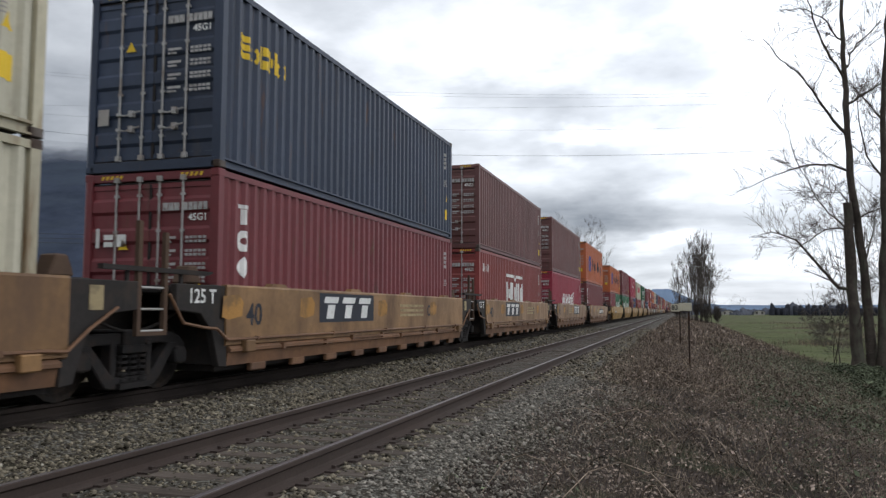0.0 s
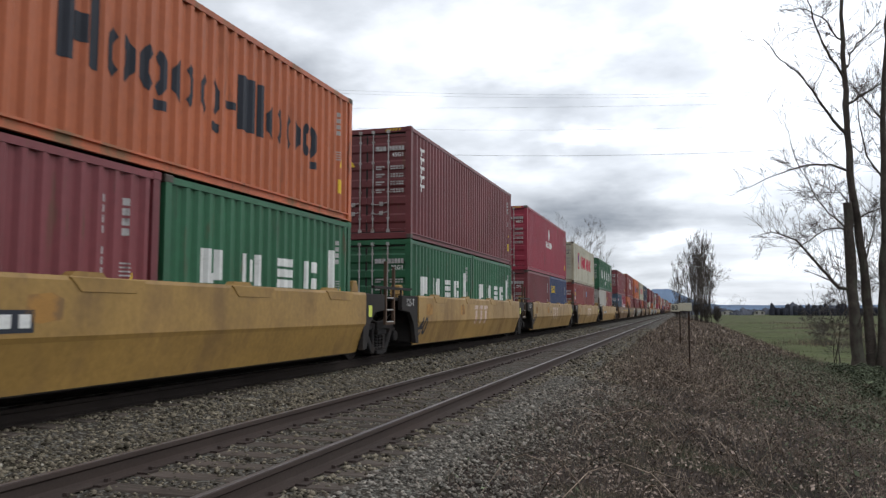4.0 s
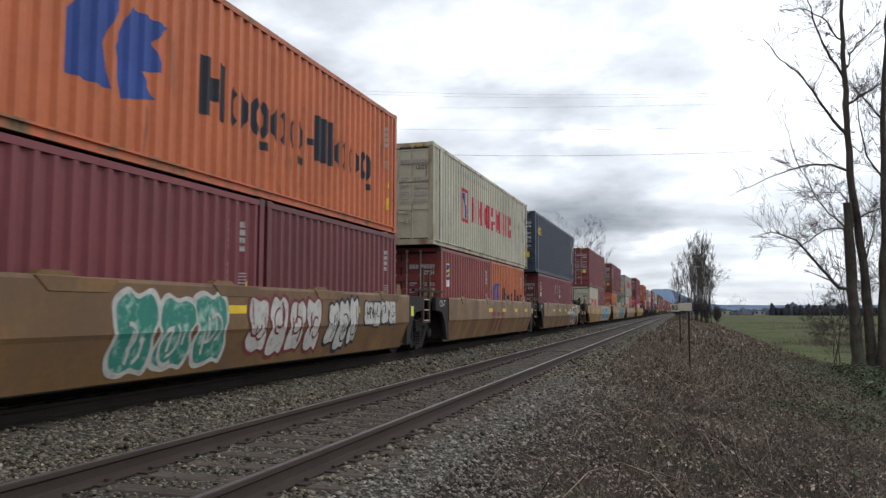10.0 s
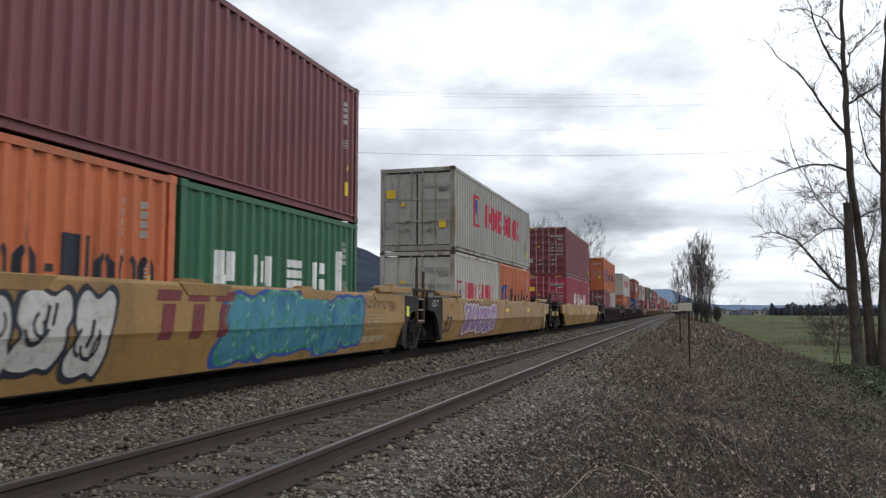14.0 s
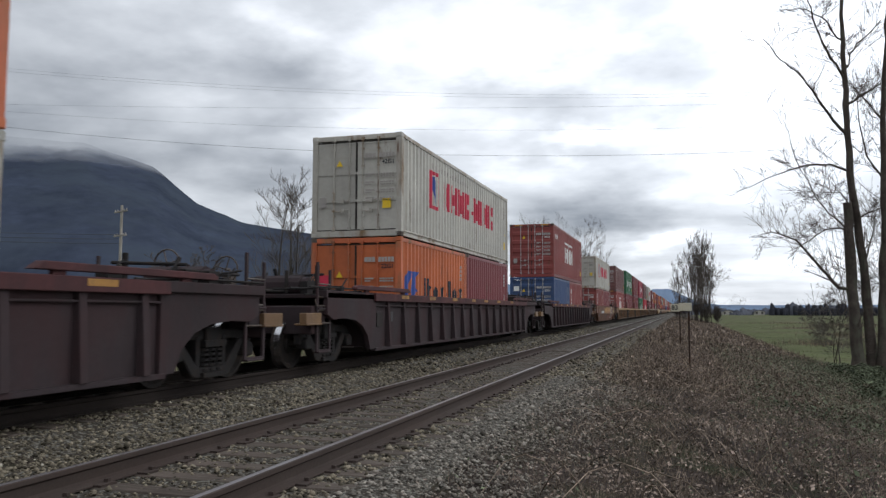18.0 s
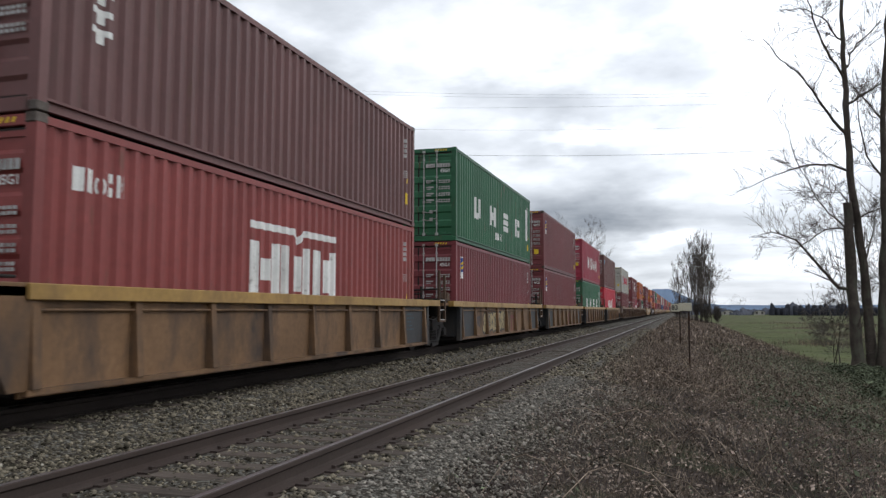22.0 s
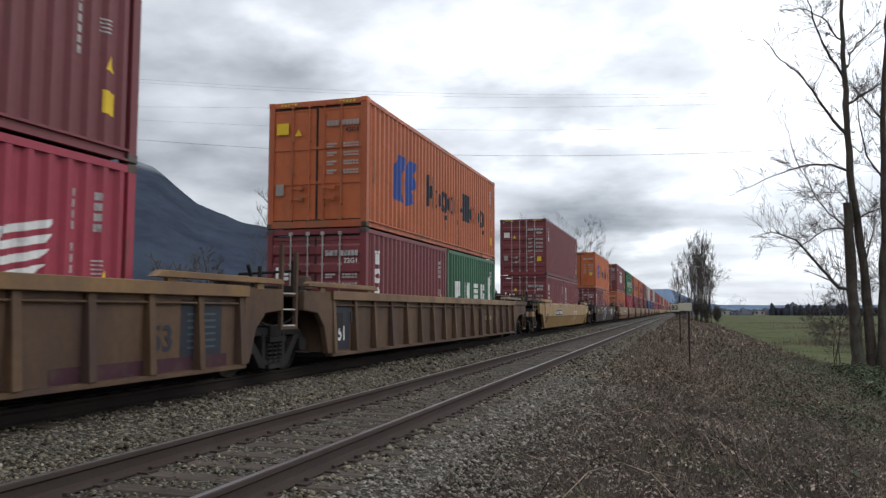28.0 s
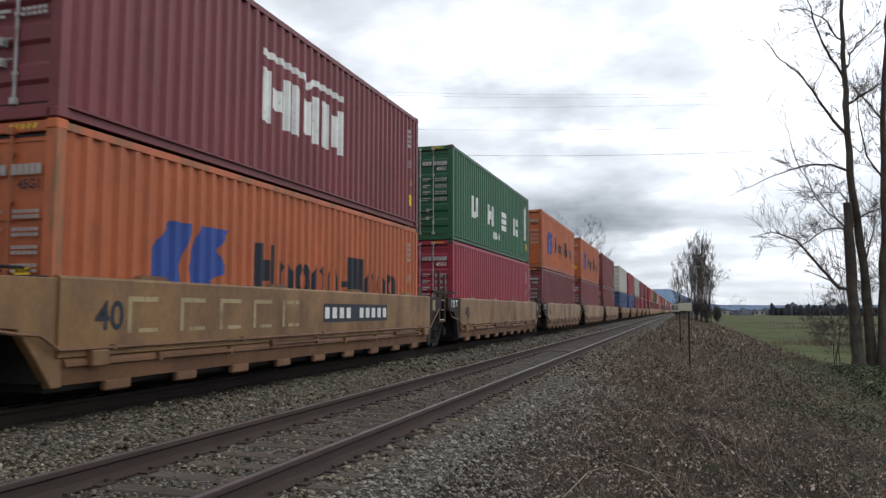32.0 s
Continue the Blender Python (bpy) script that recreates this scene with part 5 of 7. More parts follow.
    if kind == "ribs" and half > 8 and full:
        for q in (-1, 1):
            part("end_shroud", kept("ribbed_shroud", lambda: Geo().prism([(-2.2, TOP + .05), (-2.05, TOP + .14), (.95, TOP + .14), (1.05, TOP + .10), (1.05, TOP + .05)], "x", OUT - .10, OUT + .03).box(OUT - .08, OUT - .02, -1.9, -1.7, TOP, TOP + .06).box(OUT - .08, OUT - .02, .3, .5, TOP - .05, TOP + .06).mesh("end_shroud", bevel=.008)), flange, car, "raised plate over the end of the flange", at=pose(0, q * half, dz) if q > 0 else pose(0, -half, dz) @ Matrix.Diagonal((1, -1, 1, 1)))
        part("placard", kept("dark_plate", lambda: Geo().box(0, .02, -.17, .17, -.15, .15).mesh("placard")), CAR["dark"], car, "dark steel plate", at=(OUT - .10, -half + .45, 1.02))
        part("placard", kept("grey_plate", lambda: Geo().box(0, .02, -.13, .13, -.11, .11).mesh("placard")), CAR["sheet"], car, "small grey plate", at=(OUT - .10, -half + 1.12, 1.08))
    if colours[0] == "gold" and full:
        for q in (-1, 1):
            for x in (1, -1):
                part("end_shroud", kept("end_shroud", lambda: Geo().prism([(-1.75, TOP + .03), (-1.75, TOP + .12), (-1.6, TOP + .17), (.32, TOP + .17), (.42, TOP + .10), (.42, TOP + .03)], "x", OUT - .12, OUT + .05).mesh("end_shroud", bevel=.01)), main, car, "raised side plate over the end of the well", at=pose(0, q * half, 0, 0, 0, 0 if q > 0 else 180) @ pose(0 if x * q > 0 else -2 * OUT + .07, 0, 0))
    if kind == "box" and full:
        def pipe():
            g = Geo()
            path = [(-half - 1.35, 1.42), (-half - 1.05, 1.05), (-half - .55, .98), (-half - .28, .96), (-half - .02, .80), (-half + .5, .80), (half - .4, .80), (half - .05, .78), (half + .25, 1.0), (half + .7, 1.25)]
            for (y0, z0), (y1, z1) in zip(path, path[1:]):
                g.rod((OUT + .035, y0, z0), (OUT + .035, y1, z1), .022, 6)
            for i in range(5):
                g.box(OUT - .01, OUT + .06, -half + .8 + i * 2.7 - .03, -half + .8 + i * 2.7 + .03, .77, .83)
            return g.mesh("brake_pipe")
        part("brake_pipe", kept(("brake_pipe", half), pipe), CAR["tan_low"], car, "rusty air pipe clipped along the sill")
    # markings on the near side
    face_x = OUT + .006 if kind != "ribs" else OUT - .093
    if number:
        ink = MARK["dark"] if colours[0] not in ("brown", "slate", "umber", "ochre") else MARK["white"]
        if kind == "fold":
            ny = -half + (.42 if half < 7 else .62)
            part("lettering", kept(("number", number, half), lambda: bent_lettering(kind, number, .62, ny, .80, .12)), ink, car, "stencilled size number")
        else:
            part("lettering", lettering(number, .46), ink, car, "stencilled size number", at=(face_x, -half + .75, 1.14))
    return car


def end_ladder_mesh():
    """Two flat uprights with a stirrup step hanging below them."""
    g = Geo()
    g.prism([(-.03, .46), (.55, .46), (.55, 1.98), (.49, 1.98), (.49, .50), (.03, .50), (.03, 2.10), (-.03, 2.10)], "x", -.02, .02)
    g.rod((.03, -.02, 1.25), (.03, .54, 1.25), .02, 6).box(-.06, .05, .0, .50, .44, .47)
    return g.mesh("end_ladder", bevel=.004)


def deck_pipes():
    """Air pipes and rods running over the end deck, with their valves."""
    g = Geo()
    for x, z, r, a, b in ((1.40, .12, .020, -1.5, 1.1), (1.30, -.02, .016, -1.5, 1.0), (.9, .10, .026, -1.3, .9), (.45, .05, .03, -1.4, 1.0), (-.3, .09, .026, -1.2, 1.0), (-.9, .12, .02, -1.4, 1.1)):
        g.rod((x, a, z), (x, b, z), r, 6)
    for y, z in ((-1.1, .07), (-.2, .12), (.8, .05)):
        g.rod((-1.3, y, z), (1.42, y, z + .03), .022, 6)
    for x, y, w in ((.95, -.75, .16), (.45, .35, .20), (1.1, .45, .12), (-.2, -.5, .22)):
        g.box(x - w / 2, x + w / 2, y - w * .7, y + w * .7, 0, w * 1.5)
        g.rod((x, y, w), (x, y + .3, w + .22), .018, 6)
    return g.mesh("deck_pipes", bevel=.006)


def ladder_mesh():
    g = Geo()
    g.prism([(-.03, .90), (.55, .90), (.55, 2.22), (.48, 2.22), (.48, .95), (.04, .95), (.04, 2.32), (-.03, 2.32)], "x", -.03, .03)
    return g.mesh("crossover_ladder")


def gear_mesh():
    g = Geo().box(-.9, .3, -.12, .12, 0, .16).rod((-.7, 0, .1), (-.7, 0, .62), .05, 8).rod((-.7, -.3, .45), (.6, -.25, .40), .03, 6).rod((.1, 0, .1), (.1, .25, .55), .04, 6)
    g.rod((.75, -.95, .20), (.75, .9, .30), .03, 6).rod((.95, -.9, .05), (.95, .9, .05), .025, 6).rod((.5, -.7, .12), (1.05, .5, .34), .02, 6).box(.85, 1.05, -.35, -.1, 0, .3).rod((-.3, .5, .05), (-.3, .5, .5), .04, 6)
    g.box(.2, .55, -.2, .15, 0, .34).rod((-.2, .1, .3), (.9, .1, .26), .022, 6)
    return g.mesh("brake_gear", bevel=.01)


def brake_mesh():
    g = Geo().box(-.10, .10, -.08, .08, 0, .42)
    for i in range(16):
        a, b = i * math.pi / 8, (i + 1) * math.pi / 8
        g.rod((.25 * math.cos(a), .12, .5 + .25 * math.sin(a)), (.25 * math.cos(b), .12, .5 + .25 * math.sin(b)), .015, 5)
    for i in range(4):
        a = i * math.pi / 2 + .3
        g.rod((0, .12, .5), (.25 * math.cos(a), .12, .5 + .25 * math.sin(a)), .012, 5)
    g.rod((0, 0, .5), (0, .13, .5), .03, 6)
    return g.mesh("hand_brake")


def hose_mesh():
    g = Geo()
    pts = [(0, -.9 + .18 * i, -.25 * math.sin(math.pi * i / 10)) for i in range(11)]
    for a, b in zip(pts, pts[1:]):
        g.rod(a, b, .022, 6)
    return g.mesh("hose")


def lock_mesh():
    return Geo().prism([(-.19, .04), (.19, .04), (.17, .14), (.09, .29), (-.08, .29), (-.15, .12)], "x", -.12, .12).box(-.10, .10, -.17, -.11, -.06, .05).box(-.10, .10, .11, .17, -.06, .05).mesh("lock_stand", bevel=.02)

# ---- the train ----
T40, T45, T20 = 12.192, 13.716, 6.058
HC, STD = 2.896, 2.591
WELL_FLOOR = 0.44

# front of each stack along the train at 0 s
FRONT = [-5.65, 9.83, 25.3, 40.92, 56.43, 76.24, 92.1, 107.73, 123.31, 139.37, 158.95, 174.9, 190.77, 206.59, 222.33, 244.09, 263.8, 283.32, 307.21,
         330.81, 354.58, 378.43, 400.03, 419.87, 435.9, 451.75, 467.57, 483.53, 504.82, 525.06, 544.64, 568.32, 592.01, 613.73, 629.13, 644.75, 660.3, 675.8]
# upper box, its mark; lower boxes and marks; lengths and heights
STACKS = [
    ("cream", "", STD, T40, [("cream", "", T40)]),
    ("navy", "yellow_word", HC, T40, [("maroon", "tall_word", T40)]),
    ("brown_maroon", "", HC, T40, [("red_brown", "three_letters", T40)]),
    ("brown_maroon", "", HC, T40, [("crimson", "slant_letters", T40)]),
    ("orange", "orange_line", HC, T40, [("dark_maroon", "tall_word", T40)]),
    ("orange", "orange_line", STD, T40, [("maroon", "label_plate", T20), ("green", "four_letters", T20)]),
    ("dark_maroon", "tall_letters", HC, T40, [("green", "four_letters", T20), ("green", "four_letters", T20)]),
    ("crimson", "crest", HC, T40, [("maroon", "", T20), ("dark_blue", "yellow_word", T20)]),
    ("cream", "red_word", STD, T40, [("red_brown", "label_plate", T20), ("red_brown", "roundel", T20)]),
    ("green", "four_letters", STD, T40, [("white", "", T20), ("red_brown", "label_plate", T20)]),
    ("maroon", "tall_word", STD, T40, [("teal", "small_word", T20), ("crimson", "red_plate", T20)]),
    ("red_brown", "three_letters", HC, T40, [("orange", "orange_line", T20), ("maroon", "tall_word", T20)]),
    ("orange", "orange_line", HC, T40, [("maroon", "", T20), ("dark_maroon", "", T20)]),
    ("cream", "red_word", HC, T45, [("red_brown", "label_plate", T20), ("orange", "orange_line", T20)]),
    ("navy", "yellow_word", HC, T45, [("maroon", "label_plate", T20), ("maroon", "label_plate", T20)]),
    ("maroon", "", HC, T40, [("cream", "red_word", T20), ("maroon", "roundel", T20)]),
    ("dark_maroon", "tall_word", HC, T40, [("orange", "orange_line", T20), ("green", "four_letters", T20)]),
    ("grey_white", "red_word", STD, T40, [("white", "red_word", T20), ("orange", "orange_line", T20)]),
    ("maroon", "", HC, T40, [("crimson", "wide_word", T40)]),
    ("orange", "orange_line", HC, T40, [("maroon", "tall_word", T20), ("grey_white", "", T20)]),
    ("white", "red_word", STD, T40, [("orange", "orange_line", T20), ("maroon", "", T20)]),
    ("red_brown", "three_letters", HC, T40, [("blue", "", T20), ("red_brown", "tall_word", T20)]),
    ("white", "red_word", STD, T40, [("red_brown", "tall_letters", T20), ("maroon", "", T20)]),
    ("brown_maroon", "tall_letters", STD, T40, [("red_brown", "three_letters", T40)]),
    ("green", "four_letters", HC, T40, [("maroon", "label_plate", T40)]),
    ("dark_maroon", "label_plate", HC, T40, [("maroon", "label_plate", T40)]),
    ("crimson", "wide_word", HC, T40, [("green", "four_letters", T40)]),
    ("brown_maroon", "roundel", HC, T40, [("red", "slant_letters", T40)]),
    ("white", "red_word", HC, T40, [("dark_maroon", "", T40)]),
    ("maroon", "three_letters", HC, T40, [("maroon", "tall_word", T20), ("crimson", "slant_letters", T20)]),
    ("orange", "orange_line", HC, T40, [("maroon", "tall_word", T20), ("green", "four_letters", T20)]),
    ("maroon", "label_plate", HC, T40, [("maroon", "tall_word", T20), ("maroon", "tall_word", T20)]),
    ("orange", "orange_line", HC, T40, [("maroon", "tall_word", T20), ("orange", "orange_line", T20)]),
    ("maroon", "three_letters", HC, T40, [("orange", "orange_line", T40)]),
    ("green", "four_letters", HC, T40, [("crimson", "", T40)]),
    ("orange", "orange_line", HC, T40, [("maroon", "", T40)]),
    ("orange", "orange_line", HC, T40, [("maroon", "", T40)]),
    ("maroon", "", HC, T40, [("maroon", "", T40)]),
]
# units of each car: first, last, kind, half of the well, colours (side, lower, ends, flange), size number, ribs, height
CARS = [
    (0, 4, "box", 6.25, ("tan", "tan_low", "dark", "tan"), "40", 0, None),
    (5, 9, "fold", 6.25, ("yellow", "yellow", "dark", "yellow"), "40", 0, None),
    (10, 14, "fold", 6.25, ("mustard", "mustard", "dark", "mustard"), "", 0, None),
    (15, 17, "fold", 8.25, ("gold", "gold", "dark", "gold"), "53", 0, None),
    (18, 18, "fold", 8.25, ("yellow", "yellow", "dark", "yellow"), "53", 0, None),
    (19, 19, "ribs", 8.4, ("brown", "brown", "brown", "oxide"), "", 16, None),
    (20, 20, "ribs", 8.4, ("brown", "brown", "brown", "oxide"), "", 16, None),
    (21, 21, "ribs", 8.4, ("brown", "brown", "brown", "oxide"), "", 16, None),
    (22, 22, "fold", 6.9, ("rust", "rust", "rust", "rust"), "40", 0, None),
    (23, 27, "ribs", 6.35, ("umber", "umber", "sheet", "yellow"), "", 9, 1.49),
    (28, 30, "ribs", 8.3, ("ochre", "ochre", "ochre", "mustard"), "", 17, None),
    (31, 31, "fold", 8.3, ("gold", "gold", "dark", "gold"), "53", 0, None),
    (32, 32, "fold", 8.3, ("slate", "slate", "dark", "slate"), "", 0, None),
    (33, 37, "box", 6.25, ("tan", "tan_low", "dark", "tan"), "40", 0, None),
]
# the tail, seen only small in the distance
TAIL = [("white", "blue"), ("crimson", "blue"), ("white", "maroon"), ("maroon", "crimson"), ("red_brown", "maroon"), ("crimson", "maroon"), ("orange", "maroon"), ("green", "red_brown"),
        ("maroon", "maroon"), ("white", "crimson"), ("orange", "orange"), ("maroon", "blue"), ("red_brown", "green"), ("orange", "maroon"), ("crimson", "maroon"), ("maroon", "red_brown")]
TAIL = (TAIL * 2)[:27]
y_tail, first = FRONT[-1], len(FRONT)
for i, (a, b) in enumerate(TAIL):
    y_tail += 19.7 if i % 5 == 0 else 15.6
    FRONT.append(y_tail)
    STACKS.append((a, "", HC, T40, [(b, "", T40)]))
for i in range(0, len(TAIL), 5):
    last = min(first + i + 4, len(FRONT) - 1)
    CARS.append((first + i, last, "box" if i % 2 else "fold", 6.25, ("yellow", "yellow", "dark", "yellow") if i % 2 else ("tan", "tan_low", "dark", "tan"), "", 0, None))

MOVERS = []  # (thing, y along the train at 0 s, height)


def middle(i):
    return FRONT[i] + T40 / 2


def make_train():
    for a, b, kind, half, colours, number, ribs, top in CARS:
        for i in range(a, b + 1):
            up = (middle(i) - middle(i - 1)) / 2 if i > 0 else 7.75
            down = (middle(i + 1) - middle(i)) / 2 if i + 1 < len(FRONT) else 9.8
            if i > a:
                near = "joint"
            else:
                near = "coupler"
            far = "joint" if i < b else "coupler"
            # a coupling lies so that each car has the same overhang beyond its well
            if near == "coupler" and i > 0:
                up = (middle(i) - middle(i - 1)) - reach_far[0]
            if far == "coupler":
                nxt = [c for c in CARS if c[0] == i + 1]
                down = half + ((middle(i + 1) - middle(i)) - half - nxt[0][3]) / 2 if nxt else half + 3.2
                reach_far[0] = down
            if i == 0:
                near = "joint"
            car = well_car(kind, half, up, down, near, far, colours, i, number, ribs, top, i < first)
            MOVERS.append((car, middle(i), 0.0))
            CAR_OF[i] = car


reach_far, CAR_OF = [9.9], {}
make_train()


def load_train():
    for i, (colour, mark, height, length, lower) in enumerate(STACKS):
        detail = 2 if i < first else 0
        y = middle(i) - T40 / 2
        z = WELL_FLOOR
        pair = len(lower) == 2
        for j, (c, m, ln) in enumerate(lower):
            h = HC if ln == T40 and not (i == 0) else STD
            box = container(ln, h, c, m, 100 + i * 3 + j, detail)
            MOVERS.append((box, y + (ln / 2 if j == 0 else T40 - ln / 2), z))
        box = container(length, height, colour, mark, 500 + i, detail)
        MOVERS.append((box, middle(i), z + h + 0.012))


load_train()

# ---- trees ----
BARK = shader("bark", (0.066, 0.054, 0.046), 0.95, 0, (0.085, 0.088, 0.066), 3.0, (0.50, 0.66), 0.4, 2.0, 0.04, 14.0, (1, 1, 0.3))
TWIG = shader("twigs", (0.068, 0.055, 0.048), 0.95, vary=0.3)
FAR_TWIG = shader("twigs_far", (0.092, 0.079, 0.070), 0.95, vary=0.25)


def tube(store, pts, radii, sides):
    """Adds a tapered bent tube to a (vertices, quads) store."""
    V, Q = store
    n0 = len(V)
    k = len(pts)
    for i, (p, r) in enumerate(zip(pts, radii)):
        a = pts[min(i + 1, k - 1)] - pts[max(i - 1, 0)]
        a = a.normalized() if a.length > 1e-9 else Vector((0, 0, 1))
        u = a.cross(Vector((0.31, 0.22, 0.93)))
        u = u.normalized() if u.length > 1e-6 else Vector((1, 0, 0))
        w = a.cross(u)
        for j in range(sides):
            t = 2 * math.pi * j / sides
            V.append(p + r * (math.cos(t) * u + math.sin(t) * w))
    for i in range(k - 1):
        for j in range(sides):
            q = (j + 1) % sides
            Q.append((n0 + i * sides + j, n0 + i * sides + q, n0 + (i + 1) * sides + q, n0 + (i + 1) * sides + j))


def sprout(store, rng, start, way, length, radius, depth, up=0.25, spread=0.8, kids=5, sides=4, steps=5, min_r=0.004, wig=.16, grow=(.35, .62)):
    """A branch with side branches, growing unevenly and a little upwards."""
    pts, p, d = [start], start.copy(), way.normalized()
    for i in range(steps):
        d = (d + Vector((rng.gauss(0, wig), rng.gauss(0, wig), rng.gauss(0, wig * .75) + up * .3))).normalized()
        p = p + d * (length / steps)
        pts.append(p.copy())
    radii = [max(min_r, radius * (1 - .8 * i / steps)) for i in range(steps + 1)]
    tube(store, pts, radii, sides)
    if depth <= 0:
        return
    for k in range(kids):
        f = rng.uniform(.2, .98)
        i = min(int(f * steps), steps - 1)
        s = pts[i].lerp(pts[i + 1], f * steps - i)
        side = Vector((rng.gauss(0, 1), rng.gauss(0, 1), rng.gauss(0, .6)))
        w = ((pts[i + 1] - pts[i]).normalized() + side.normalized() * spread + Vector((0, 0, up))).normalized()
        sprout(store, rng, s, w, length * rng.uniform(*grow) * (1.1 - .4 * f), max(min_r, radius * .5 * (1 - .5 * f)), depth - 1, up, spread, kids, 3, max(3, steps - 1), min_r, wig, grow)


def store_mesh(name, store, smooth=True):
    V, Q = store
    return raw_mesh(name, [tuple(v) for v in V], Q, smooth)


RIGHT, DEEPER = Vector((0.9557, 0.2944, 0)), Vector((-0.2944, 0.9557, 0))


def limb_tree(base, trunk, trunk_r, limbs, seed, label, twig_kids=9, extra=0):
    """A bare tree from a bent trunk and main limbs, given as (across, up) from its foot, with grown side branches."""
    rng = random.Random(seed)
    base = Vector(base)
    t = thing("tree", label, "tree", "bare trees on the bank")
    t.location = base

    def spine(pts, wander):
        out, d = [], 0.0
        for i, (a, z) in enumerate(pts):
            d += rng.uniform(-wander, wander) if i else 0.0
            out.append(RIGHT * a + DEEPER * d + Vector((0, 0, z)))
        return out

    def finer(pts, n=3):
        out = []
        for a, b in zip(pts, pts[1:]):
            out += [a.lerp(b, i / n) + Vector((rng.gauss(0, .03), rng.gauss(0, .03), rng.gauss(0, .02))) * (i > 0) for i in range(n)]
        return out + [pts[-1]]

    sp = spine(trunk, .06)
    st = ([], [])
    fine = finer(sp, 4)
    rr = [float(np.interp(i / (len(fine) - 1), np.linspace(0, 1, len(trunk_r)), trunk_r)) * rng.uniform(.95, 1.06) for i in range(len(fine))]
    rr[0] *= 1.35
    tube(st, fine, rr, 10)
    part("trunk", store_mesh("trunk", st), BARK, t)
    tw = ([], [])
    for pts, r0, r1 in limbs:
        ls = finer(spine(pts, .35), 3)
        ls[0] = min(fine, key=lambda q: (q - ls[0]).length)
        lb = ([], [])
        radii = [.74 * (r0 + (r1 - r0) * (i / (len(ls) - 1)) ** .8) for i in range(len(ls))]
        tube(lb, ls, radii, 6)
        part("limb", store_mesh("limb", lb), BARK, t)
        for k in range(twig_kids * 2):
            f = rng.uniform(.12, 1.0)
            i = min(int(f * (len(ls) - 1)), len(ls) - 2)
            d = (ls[i + 1] - ls[i]).normalized()
            side = Vector((rng.gauss(0, 1), rng.gauss(0, 1), rng.gauss(.15, .8))).normalized()
            sprout(tw, rng, ls[i].copy(), d * .6 + side + Vector((0, 0, .25)), rng.uniform(.5, 1.9), max(.0085, radii[i] * .30), rng.choice((1, 1, 2)), .10, .75, 5, 4, 5, .0056, .06, (.30, .62))
    for k in range(extra * 2):
        f = rng.uniform(.16, .98)
        i = min(int(f * (len(fine) - 1)), len(fine) - 2)
        side = Vector((rng.gauss(0, 1), rng.gauss(0, 1), rng.uniform(.1, .9))).normalized()
        sprout(tw, rng, fine[i].copy(), side, rng.uniform(.8, 3.2) * (1.15 - .6 * f), .020 * (1.2 - f), rng.choice((1, 2)), .20, .75, 5, 4, 6, .0056, .06, (.30, .62))
    part("crown", store_mesh("crown", tw), TWIG, t, "fine bare twigs")
    return t


